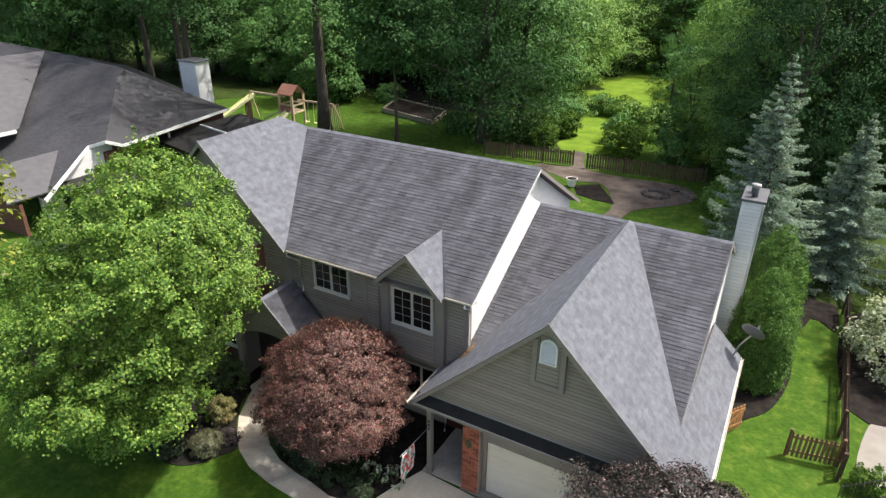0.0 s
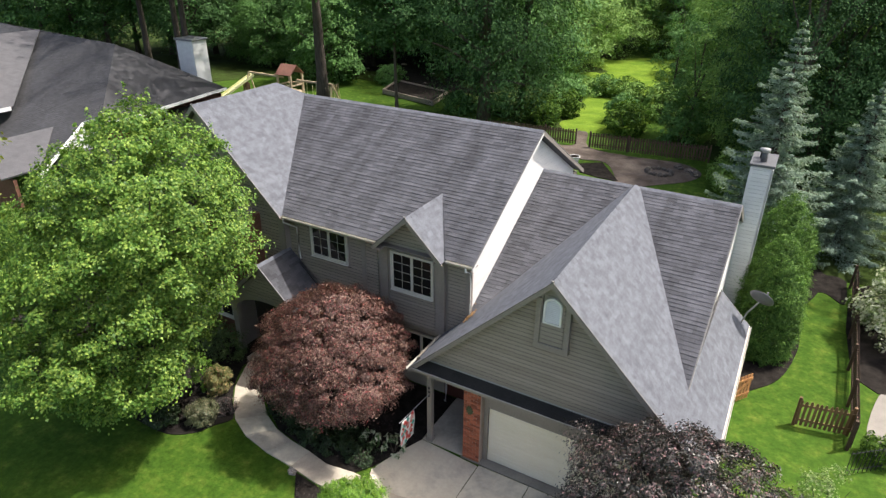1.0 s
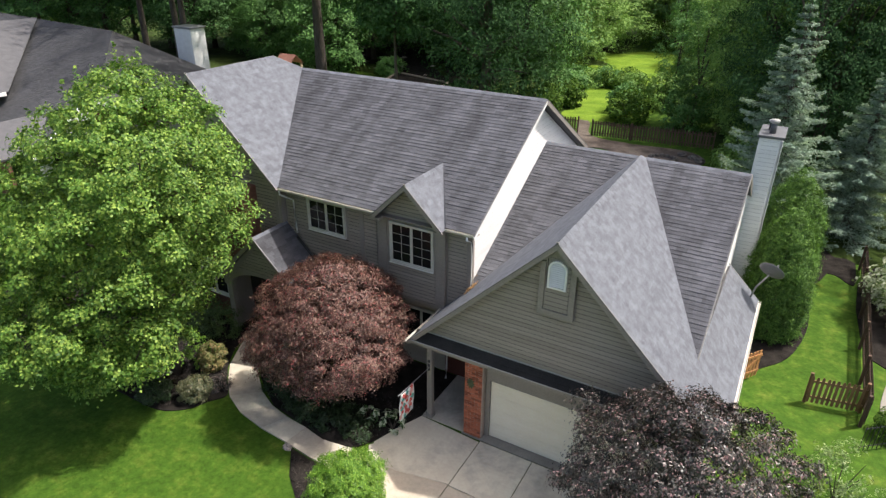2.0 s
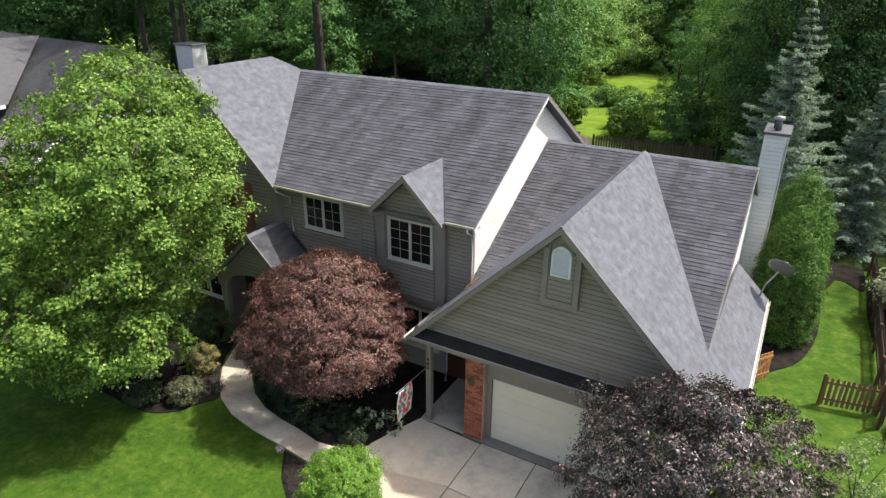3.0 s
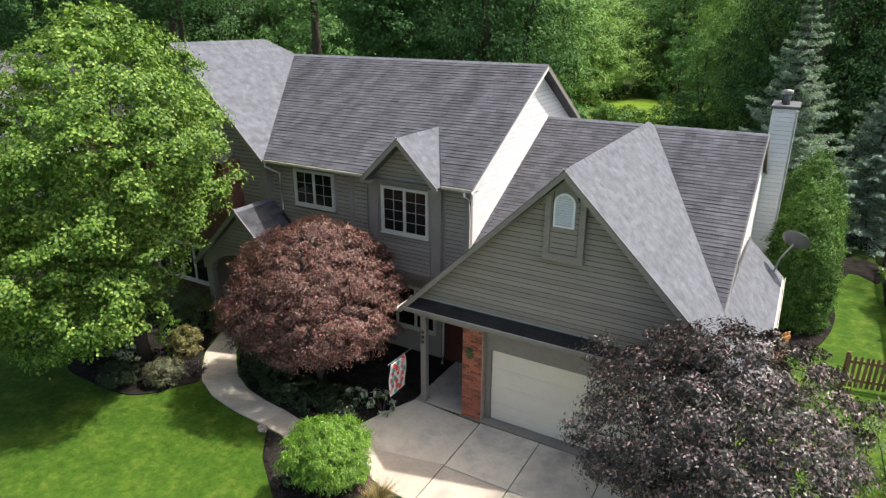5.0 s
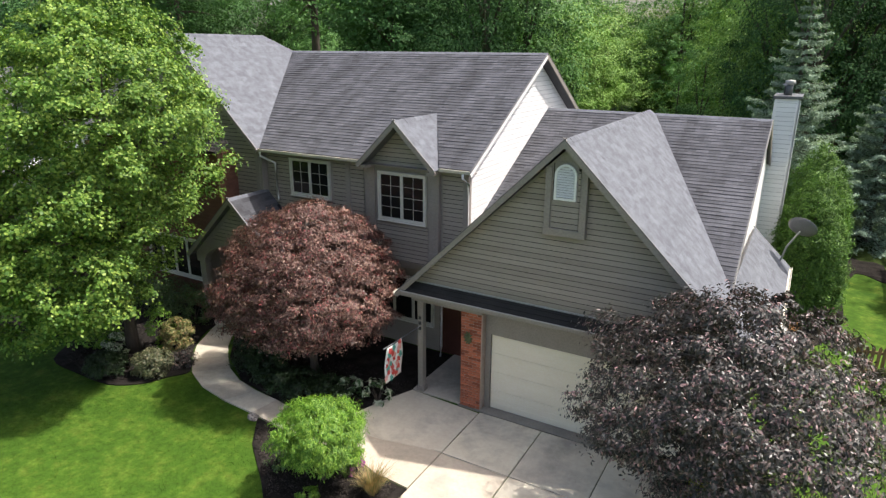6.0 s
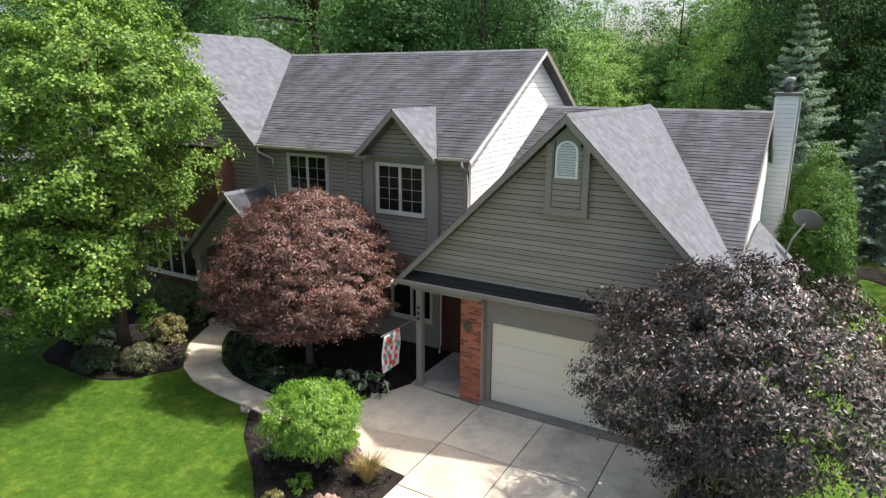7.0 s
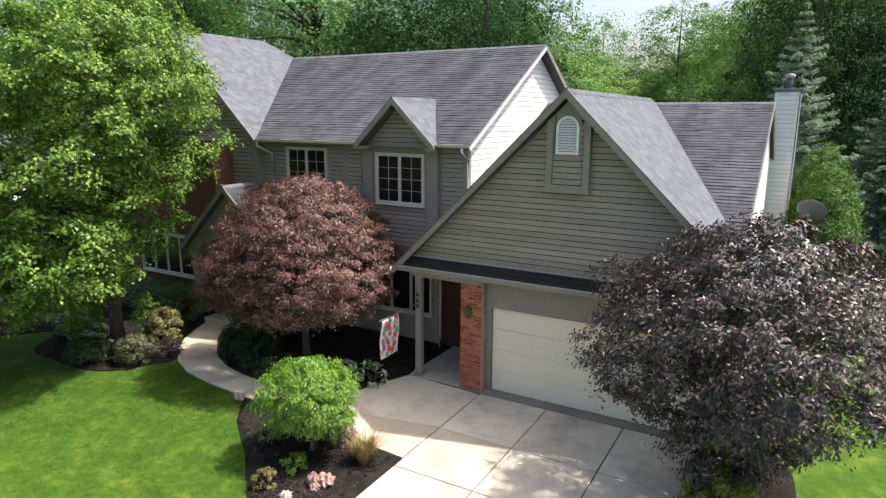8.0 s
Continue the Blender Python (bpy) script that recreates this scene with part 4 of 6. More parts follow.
side_g = lambda s: (0.7 * s, 0, -0.7 * GS)
ridge_caps(house, (GX, -0.42, GZ), (GX, gy, GZ), side_g(1), side_g(-1), rng)
ridge_caps(house, (vx, MR, MRZ), (XR, MR, MRZ), (0, -1, -MS), (0, 1, -MS), rng)
ridge_caps(house, (LX, 1.3, LZ), (LX, ly, LZ), (1, 0, -LS), (-1, 0, -LS), rng)
ridge_caps(house, (LX, ly, LZ), (vx, MR, MRZ), (1, -0.5, -LS), (-0.5, 1, -MS), rng, 0.12)
ridge_caps(house, (wl, WY, WZ), (gxl, WY, WZ), (0, -1, -WS), (0, 1, -WS), rng)
ridge_caps(house, (gxr, WY, WZ), (WX, WY, WZ), (0, -1, -WS), (0, 1, -WS), rng)
ridge_caps(house, (DX, 1.18, DZ), (DX, dy, DZ), (1, 0, -DS), (-1, 0, -DS), rng, 0.13)
ridge_caps(house, (EX, 0.02, EZ), (EX, 1.72, EZ), (1, 0, -ES), (-1, 0, -ES), rng, 0.13)

# --- walls ---
box_part("footing", (-0.78, -0.31, -0.1), (-0.02, -0.02, 0.007), M["apron"], house)
FY = 1.78
w1 = (-4.52, -2.97, 4.205, 5.565)      # openings: x0, x1, z0, z1
w2 = (-8.03, -6.50, 4.53, 5.635)
u, n = (1, 0, 0), (0, -1, 0)
wl_holes = [(w2[0] + 9.2, w2[1] + 9.2, w2[2], w2[3])]
front = wall_panel(house, (-9.2, FY, 0), u, n, 9.2 - 1.66, 2.9, 5.86, wl_holes + [(w1[0] + 9.2, w1[1] + 9.2, w1[2], w1[3])], M["trim"], "taupe lap siding on the upper front wall")
lap_siding(front, (-9.2, FY, 0), u, n, [(0.12, 2.95), (3.32, 2.95), (3.32, 5.75), (0.12, 5.75)], [(w2[0] + 9.2 - 0.14, w2[1] + 9.2 + 0.14, w2[2] - 0.14, w2[3] + 0.2)], M["siding"])
lap_siding(front, (-9.2, FY, 0), u, n, [(3.5, 2.95), (4.0, 2.95), (4.0, 5.75), (3.5, 5.75)], [], M["siding"])
lap_siding(front, (-9.2, FY, 0), u, n, [(6.75, 2.95), (7.39, 2.95), (7.39, 5.75), (6.75, 5.75)], [], M["siding"])
box_part("corner_board", (-5.88, FY - 0.035, 2.9), (-5.70, FY + 0.02, 5.8), M["trim"], house, 0.006)
box_part("corner_board", (-1.80, FY - 0.035, 2.9), (-1.63, FY + 0.02, 5.8), M["trim"], house, 0.006)
window(house, *w2, FY - 0.06, rows=3, label="white casement window with one sash ajar")
# bay with the dormer gable over it
BY = 1.66
bay = gable_panel(house, (0, BY, 0), u, n, [(-5.02, 2.9), (-2.52, 2.9), (-2.52, DZ - DS * 1.22 - 0.12), (DX, DZ - 0.12), (-5.02, DZ - DS * 1.28 - 0.12)], M["trim"], "taupe lap siding on a bay under a small gable", depth=0.12)
lap_siding(bay, (0, BY, 0), u, n, [(-4.66, 2.95), (-2.88, 2.95), (-2.88, 4.06), (-4.66, 4.06)], [], M["siding"])
lap_siding(bay, (0, BY, 0), u, n, [(-4.66, 5.78), (-2.88, 5.78), (-2.88, 6.25), (DX, DZ - 0.2), (-4.66, 6.25)], [], M["siding"])
for a, b in ((-5.03, -4.70), (-2.84, -2.51)):
    box_part("corner_board", (a, BY - 0.04, 2.9), (b, BY + 0.02, 5.72), M["trim"], house, 0.006)
window(house, *w1, BY - 0.03, rows=4)
box_part("belt_board", (-9.2, FY - 0.05, 2.72), (-1.5, FY + 0.2, 2.93), M["trim"], house, 0.01)
# set-back ground floor
low = [(-5.1, -3.0, 0.85, 2.25)]
LY = 2.15
wall_panel(house, (-9.2, LY, 0), u, n, 6.45, 0.0, 2.8, [(h[0] + 9.2, h[1] + 9.2, h[2], h[3]) for h in low], M["siding"], "shaded taupe wall of the ground floor")
window(house, *low[0], LY - 0.03, sashes=3, rows=1, cols=1, label="white-framed ground floor window")
box_part("ceiling_boards", (-9.2, FY - 0.02, 2.70), (-1.55, LY + 0.1, 2.76), M["trim"], house)
brickwall = wall_panel(house, (-2.75, LY - 0.01, 0), u, n, 2.2, 0.0, 2.8, [], M["shaded_brick"], "red brick wall at the back of the porch, coloured as in shade")
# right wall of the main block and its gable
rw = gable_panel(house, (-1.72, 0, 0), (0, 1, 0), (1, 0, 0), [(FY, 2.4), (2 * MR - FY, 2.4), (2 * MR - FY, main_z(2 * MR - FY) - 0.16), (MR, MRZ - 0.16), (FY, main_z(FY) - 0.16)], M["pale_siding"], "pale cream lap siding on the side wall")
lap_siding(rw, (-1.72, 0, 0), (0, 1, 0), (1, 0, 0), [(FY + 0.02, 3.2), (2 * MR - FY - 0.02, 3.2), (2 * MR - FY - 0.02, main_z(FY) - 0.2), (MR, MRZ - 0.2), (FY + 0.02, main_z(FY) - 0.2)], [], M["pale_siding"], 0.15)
# left gable front, brick below
LGY = 1.55
lg = gable_panel(house, (0, LGY, 0), u, n, [(-15.8, 0.0), (-9.25, 0.0), (-9.25, left_z(-9.25) - 0.16), (LX, LZ - 0.18), (-15.8, left_z(-15.8) - 0.16)], M["trim"], "taupe siding on the left gable front")
lap_siding(lg, (0, LGY, 0), u, n, [(-11.0, 3.0), (-9.42, 3.0), (-9.42, left_z(-9.42) - 0.25), (-11.0, left_z(-11.0) - 0.25)], [], M["siding"])
box_part("corner_board", (-9.42, LGY - 0.035, 0), (-9.24, LGY + 0.02, 5.85), M["trim"], house, 0.006)
box_part("corner_board", (-9.27, 1.53, 0), (-9.14, 1.80, 5.83), M["trim"], house)
# The bay's deeper shade is put into its brick colour.
box_part("brick_bay", (-15.0, 0.75, 0.0), (-11.25, 1.6, 2.6), M["shaded_brown_brick"], house, 0.02, "red brick projecting bay, coloured as in deep shade")
box_part("brick_bay", (-15.0, 0.75, 2.605), (-10.3, 1.6, 5.75), M["shaded_brown_brick"], house, 0.02, "red brick projecting bay, coloured as in deep shade")
roof_plane(house, [(-15.2, 0.45, 5.85), (-10.05, 0.45, 5.85), (-10.05, 1.0, 6.15), (-15.2, 1.0, 6.15)], rng, cover=M["pent"], mat=M["pent"])
window(house, -14.3, -11.6, 1.2, 2.55, 0.72, sashes=4, rows=1, cols=1, label="white-framed bay window")
wall_panel(house, (xl + 0.4, 2 * MR - FY, 0), (0, -1, 0), (-1, 0, 0), 2 * MR - FY - 1.6, 0, 5.8, [], M["pale_siding"], "pale side wall")
wall_panel(house, (wl, 2 * MR - FY, 0), (-1, 0, 0), (0, 1, 0), 13.5, 0, 5.8, [], M["pale_siding"], "pale back wall")
# garage front
gf = gable_panel(house, (0, -0.1, 0), u, n, [(-2.3, 3.1), (5.85, 3.1), (5.85, gar_z(5.85) - 0.18), (GX, GZ - 0.2), (-2.3, gar_z(-2.3) - 0.12)], M["trim"], "taupe lap siding on the garage gable")
b0, b1 = 1.33, 2.27
lap_siding(gf, (0, -0.1, 0), u, n, [(-2.2, 3.2), (5.75, 3.2), (GX, GZ - 0.32)], [(b0, b1, 5.1, 7.2)], M["siding"], 0.128)
box_part("flashing", (-2.3, -0.135, 3.165), (6.0, -0.10, 3.21), M["fascia"], house, 0.005, "pale metal flashing over the pent roof")
# louvre box
box = gable_panel(house, (0, -0.24, 0), u, n, [(b0, 5.08), (b1, 5.08), (b1, gar_z(b1) - 0.22), (GX, GZ - 0.24), (b0, gar_z(b0) - 0.22)], M["trim"], "taupe box with an arched white louvre", depth=0.16)
lap_siding(box, (0, -0.24, 0), u, n, [(b0 + 0.16, 5.2), (b1 - 0.16, 5.2), (b1 - 0.16, gar_z(b1) - 0.12), (b0 + 0.16, gar_z(b0) - 0.12)], [(1.515, 2.055, 5.83, 6.70)], M["siding"], 0.128)
for a, b in ((b0 - 0.01, b0 + 0.13), (b1 - 0.13, b1 + 0.01)):
    box_part("corner_board", (a, -0.285, 5.08), (b, -0.235, gar_z(b0) - 0.2), M["trim"], box, 0.005)
box_part("skirt", (b0 - 0.02, -0.29, 5.03), (b1 + 0.02, -0.08, 5.2), M["trim"], box, 0.006)
vent = settle(part("louvre", bmesh.new(), M["white"], house, "white arched louvre vent"), house)


def arch(x0, x1, z0, z1, k=10):
    r = (x1 - x0) / 2
    return [(x0, z0), (x1, z0)] + [((x0 + x1) / 2 + r * math.cos(math.pi * i / k), z1 - r + r * math.sin(math.pi * i / k)) for i in range(k + 1)]


bm = bmesh.new()
outer, inner = arch(1.53, 2.035, 5.86, 6.66), arch(1.58, 1.985, 5.91, 6.61)
for dyy, flip in ((-0.30, 1),):
    vo, vi = [bm.verts.new((x, -0.30, z)) for x, z in outer], [bm.verts.new((x, -0.30, z)) for x, z in inner]
    wo, wi = [bm.verts.new((x, -0.24, z)) for x, z in outer], [bm.verts.new((x, -0.24, z)) for x, z in inner]
    for i in range(len(outer)):
        j = (i + 1) % len(outer)
        for q in ((vo[i], vo[j], vi[j], vi[i]), (vo[i], wo[i], wo[j], vo[j]), (vi[i], vi[j], wi[j], wi[i])):
            bm.faces.new(q)
settle(part("vent_frame", bm, M["white"], vent), vent)
for i in range(12):
    z = 5.93 + i * 0.056
    zz = max(0.0, z + 0.03 - 6.4075)
    half = math.sqrt(max(0.0004, 0.2025 ** 2 - zz ** 2)) if zz > 0 else 0.2025
    prism_part("slat", [(1.7825 - half, -0.292, z), (1.7825 + half, -0.292, z), (1.7825 + half, -0.25, z + 0.035), (1.7825 - half, -0.25, z + 0.035)], (0, 0.004, 0.012), M["white"], vent)
# garage door wall
wall_panel(house, (-0.14, -0.04, 0), u, n, 6.0, 0.0, 3.2, [(0.14, 5.02, 0.0, 2.13)], M["trim"], "taupe frieze and jambs round the garage door", depth=0.14)
box_part("fascia_board", (-2.45, -0.47, 2.87), (6.1, -0.435, 2.965), M["trim"], house, 0.006)
box_part("drip_edge", (-2.46, -0.478, 2.955), (6.11, -0.448, 2.985), M["fascia"], house, 0.004)
box_part("soffit", (-2.45, -0.44, 2.835), (6.0, -0.02, 2.86), M["trim"], house)
box_part("lintel_board", (-2.2, -0.30, 2.70), (-0.14, -0.08, 2.86), M["trim"], house, 0.01)
gd = box_part("garage_door", (0.0, 0.06, 0.005), (4.88, 0.10, 2.13), M["trim"], house, 0, "closed cream sectional garage door")
for i in range(4):
    z0, z1 = 0.012 + i * 0.53, 0.012 + (i + 1) * 0.53 - 0.006
    sec = box_part("door_section", (0.01, 0.02, z0), (4.87, 0.058, z1), M["garage_door"], gd, 0.006)
for i in range(4):
    for k in range(3):
        z0 = 0.085 + i * 0.53 + k * 0.15
        box_part("rib", (0.03, 0.0165, z0), (4.85, 0.021, z0 + 0.10), M["garage_door"], gd, 0.0035)
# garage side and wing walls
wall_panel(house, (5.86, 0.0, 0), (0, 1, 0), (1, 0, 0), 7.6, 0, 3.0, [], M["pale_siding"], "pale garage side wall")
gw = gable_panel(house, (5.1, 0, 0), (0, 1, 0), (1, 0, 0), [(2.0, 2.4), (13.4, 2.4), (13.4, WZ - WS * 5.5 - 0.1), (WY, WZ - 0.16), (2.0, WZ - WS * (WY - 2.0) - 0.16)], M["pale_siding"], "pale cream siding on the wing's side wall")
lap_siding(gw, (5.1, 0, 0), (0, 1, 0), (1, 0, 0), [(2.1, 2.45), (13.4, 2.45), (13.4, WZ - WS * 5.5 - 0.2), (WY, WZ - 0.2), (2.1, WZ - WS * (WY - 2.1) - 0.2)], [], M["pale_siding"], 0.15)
wall_panel(house, (5.3, 13.4, 0), (-1, 0, 0), (0, 1, 0), 6.8, 0, 3.9, [], M["pale_siding"], "pale back wall of the wing")
wall_panel(house, (5.1, 7.6, 0), (1, 0, 0), (0, 1, 0), 0.76, 0, 3.1, [], M["pale_siding"], "pale back wall of the garage")
# rakes, fascias, gutters, downspouts
def rake(a, b, mat=None, w=0.035, h=0.125):
    """A barge board under a roof's edge, with a thin pale drip edge on top."""
    a, b = Vector(a), Vector(b)
    d = (b - a).normalized()
    a = a - d * 0.06
    low = Vector((0, 0, -0.095))
    rb = beam("rake_board", a + low, b + low, w, h, mat or M["trim"], house)
    side = d.cross(Vector((0, 0, 1))).normalized() * 0.004
    tip = Vector((0, 0, -0.005))
    e = beam("drip_edge", a + tip, b + tip, w + 0.008, 0.022, M["drip"], rb)
    settle(e, rb)


rake((GX, -0.43, GZ), (6.32, -0.43, gar_z(6.32)))
rake((GX, -0.43, GZ), (-2.62, -0.43, gar_z(-2.62)))
rake((DX, 1.17, DZ), (DX + 1.3, 1.17, DZ - DS * 1.3))
rake((DX, 1.17, DZ), (DX - 1.3, 1.17, DZ - DS * 1.3))
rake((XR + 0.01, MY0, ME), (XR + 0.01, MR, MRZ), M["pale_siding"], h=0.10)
rake((XR + 0.01, 2 * MR - MY0, ME), (XR + 0.01, MR, MRZ))
rake((WX + 0.01, vy, gar_z(WX)), (WX + 0.01, WY, WZ))
rake((WX + 0.01, 13.6, WZ - WS * (13.6 - WY)), (WX + 0.01, WY, WZ))
rake((LX, 1.29, LZ), (-9.07, 1.29, ME))
rake((LX, 1.29, LZ), (xl, 1.29, ME))
rake((EX, 0.01, EZ), (EX + 2.2, 0.01, EZ - ES * 2.2))
rake((EX, 0.01, EZ), (EX - 2.2, 0.01, EZ - ES * 2.2))
rake((WX, 7.81, gar_z(WX)), (6.32, 7.81, gar_z(6.32)), M["white"])
for ax, ay, az, sl in ((GX, -0.45, GZ, GS), (DX, 1.15, DZ, DS), (EX, -0.01, EZ, ES), (LX, 1.27, LZ, LS)):
    prism_part("apex_board", [(ax - 0.16, ay, az - 0.16 * sl - 0.04), (ax, ay, az - 0.19), (ax + 0.16, ay, az - 0.16 * sl - 0.04), (ax, ay, az + 0.03)], (0, 0.05, 0), M["trim"], house)
gutter(house, (-9.14, MY0 + 0.02, ME - 0.12), (DX - 1.32, MY0 + 0.02, ME - 0.12), (0, -1, 0))
gutter(house, (DX + 1.32, MY0 + 0.02, ME - 0.12), (XR, MY0 + 0.02, ME - 0.12), (0, -1, 0))
gutter(house, (6.31, -0.42, gar_z(6.32) - 0.12), (6.31, 7.8, gar_z(6.32) - 0.12), (1, 0, 0))
gutter(house, (-2.61, -0.42, gar_z(-2.62) - 0.12), (-2.61, 1.7, gar_z(-2.62) - 0.12), (-1, 0, 0))
box_part("soffit", (-9.04, MY0, ME - 0.13), (XR, FY, ME - 0.11), M["trim"], house)
box_part("soffit", (DX - 1.25, 1.2, DZ - DS * 1.3 - 0.14), (DX - 1.0, BY, DZ - DS * 1.3 - 0.06), M["trim"], house)
box_part("soffit", (DX + 1.0, 1.2, DZ - DS * 1.3 - 0.14), (DX + 1.25, BY, DZ - DS * 1.3 - 0.06), M["trim"], house)


def downspout(pts):
    tube_part("downspout", pts, [0.036] * len(pts), M["white"], house, 6, "white downspout")


downspout([(-9.0, 1.36, 5.82), (-9.0, 1.36, 5.7), (-8.68, 1.68, 5.45), (-8.68, 1.70, 4.4), (-8.55, 1.60, 4.25)])
downspout([(-1.62, 1.36, 5.82), (-1.62, 1.36, 5.72), (-1.60, 1.70, 5.5), (-1.60, 1.70, 4.0), (-1.64, 1.5, 3.9)])
downspout([(-2.55, 1.9, 2.8), (-2.55, 1.9, 0.35), (-2.45, 1.65, 0.12)])
tube_part("roof_pipe", [(-8.62, 1.62, EZ - ES * 0.54 + 0.07), (-7.95, 1.62, EZ - ES * 1.21 + 0.07), (-7.3, 1.62, EZ - ES * 1.86 + 0.07)], [0.05, 0.05, 0.05], M["black_metal"], house, 8, "black drain pipe lying on the entry roof")
# porch post and floor
box_part("porch_floor", (-2.24, -0.23, -0.1), (-0.70, 2.2, 0.02), M["concrete"], house, 0.008, "pale concrete porch floor")
post = box_part("porch_post", (-2.08, -0.22, 0.02), (-1.91, -0.05, 2.8), M["trim"], house, 0.01, "square taupe porch post")
box_part("post_base", (-2.11, -0.25, 0.02), (-1.88, -0.02, 0.16), M["trim"], post, 0.01)
for k in range(3):
    box_part("number_bar", (-2.035, -0.232, 1.86 + k * 0.15), (-1.955, -0.222, 1.95 + k * 0.15), M["black_metal"], post, 0, "dark house number bars")
# brick pier with single bricks
pier = box_part("brick_pier", (-0.728, -0.246, 0.0), (-0.15, 0.0, 2.8), M["mortar"], house, 0, "red brick pier between porch and garage door")
bl = bpy.data.meshes.new("brick")
bmk = bmesh.new()
add_box(bmk, (0, 0, 0), (0.219, 0.03, 0.064), 0.004)
bmk.to_mesh(bl)
bmk.free()
bl.materials.append(M["brick"])
bh = bpy.data.meshes.new("brick")
bmk = bmesh.new()
add_box(bmk, (0, 0, 0), (0.108, 0.03, 0.064), 0.004)
bmk.to_mesh(bh)
bh.materials.append(M["brick"])
bmk.free()
for r in range(36):
    z = 0.01 + r * 0.077
    x = -0.738
    seq = [bl, bl, bh] if r % 2 == 0 else [bh, bl, bl]
    for me in seq:
        o = new("brick", me)
        o.parent = pier
        o.location = (x, -0.262 + rng.uniform(-0.003, 0.003), z)
        x += (0.23 if me is bl else 0.119)
# entry porch
box_part("entry_step", (-10.4, 0.0, 0.0), (-7.6, 1.7, 0.16), M["concrete"], house, 0.01, "concrete entry step")
eg = bmesh.new()
for x0, x1 in ((-11.1, -10.85), (-7.45, -7.2)):
    add_box(eg, (x0, 0.27, 0.16), (x1, 0.49, 2.15), 0.01)
half_e, mid_e = 1.68, -9.15
ring = [(-11.2, 2.1), (-11.2, 2.42), (EX, EZ - 0.2), (-7.1, 2.42), (-7.1, 2.1)] + [(mid_e + half_e * math.cos(math.pi * i / 16), 2.1 + 0.75 * math.sin(math.pi * i / 16)) for i in range(17)]
add_prism(eg, [(x, 0.25, z) for x, z in ring], (0, 0.25, 0))
entry = settle(part("entry_arch", eg, M["trim"], house, "taupe gabled entry porch front with an arched opening"), house)
lap_siding(entry, (0, 0.25, 0), u, n, [(-10.3, 3.0), (-8.0, 3.0), (EX, EZ - 0.34)], [], M["siding"])
# Porch back and door are coloured near-black to hold the porch's shade.
box_part("entry_wall", (-11.2, 1.45, 0.1), (-7.1, 1.56, 3.0), M["deep_shade"], house, 0, "back of the entry porch, its shade in the colour")
ed = box_part("entry_door", (-9.6, 1.40, 0.16), (-8.65, 1.45, 2.2), M["deep_shade"], house, 0.01, "front door, near-black like the porch back")
box_part("entry_pilaster", (-11.22, 0.72, 0.0), (-11.14, 1.6, 2.6), M["trim"], house)
box_part("entry_side", (-7.25, 0.2, 0.0), (-7.1, 1.5, 2.5), M["siding"], house)
# chimney
ch = wall = gable_panel(house, (0, 10.9, 0), u, n, [(5.06, 0.0), (5.79, 0.0), (5.79, 7.5), (5.06, 7.5)], M["pale_siding"], "pale sided chimney chase", depth=1.5)
lap_siding(ch, (0, 10.9, 0), u, n, [(5.14, 0.3), (5.72, 0.3), (5.72, 7.4), (5.14, 7.4)], [], M["pale_siding"], 0.15)
lap_siding(ch, (5.79, 0, 0), (0, 1, 0), (1, 0, 0), [(10.98, 0.3), (12.32, 0.3), (12.32, 7.4), (10.98, 7.4)], [], M["pale_siding"], 0.165)
for x in (5.05, 5.72):
    box_part("corner_board", (x, 10.86, 0.0), (x + 0.09, 10.95, 7.42), M["pale_siding"], ch, 0.005)
box_part("corner_board", (5.77, 10.86, 0.0), (5.835, 10.97, 7.42), M["white"], ch, 0.005)
box_part("chimney_cap", (5.0, 10.83, 7.48), (5.86, 12.47, 7.58), M["dish"], ch, 0.012, "dark metal chimney cap")
tube_part("flue", [(5.42, 11.3, 7.58), (5.42, 11.3, 7.95)], [0.11, 0.10], M["dish"], ch, 12)
tube_part("flue_cap", [(5.42, 11.3, 7.93), (5.42, 11.3, 7.96), (5.42, 11.3, 8.06), (5.42, 11.3, 8.08)], [0.12, 0.155, 0.155, 0.05], M["fascia"], ch, 12)
tube_part("flue", [(5.35, 11.75, 7.58), (5.35, 11.75, 7.86)], [0.1, 0.1], M["black_metal"], ch, 12)
tube_part("flue_cap", [(5.35, 11.75, 7.86), (5.35, 11.75, 7.89), (5.35, 11.75, 7.93)], [0.12, 0.17, 0.15], M["metal"], ch, 12)

# ---- front garden ----
tree((-10.9, -2.7, 0), 11, 0.17, [(1.6, 1.1), (2.1, 2.05), (2.9, 2.8), (4.2, 3.3), (6.0, 3.4), (7.5, 3.25), (8.5, 2.6), (9.3, 1.85), (9.9, 1.15), (10.4, 0.5)], 600, 312, 0.44, 0.094, L["green"], 11,
     "broad leafy tree with bright green leaves in a mulch bed", inner=0.3, n_limbs=34, lobes=0.13, slim=0.72, flat=0.75, bias=0.65, jitter=0.4, shoots=130, gap=0.58, sprays=12, tuft=0.34, up=0.6,
     drift=[(1.6, -0.2, -1.7), (4.0, -0.6, -1.75), (5.5, -0.3, -1.1), (7.5, 0.2, -0.35), (9.0, 0.35, -0.15), (10.5, 0.5, 0.0)])
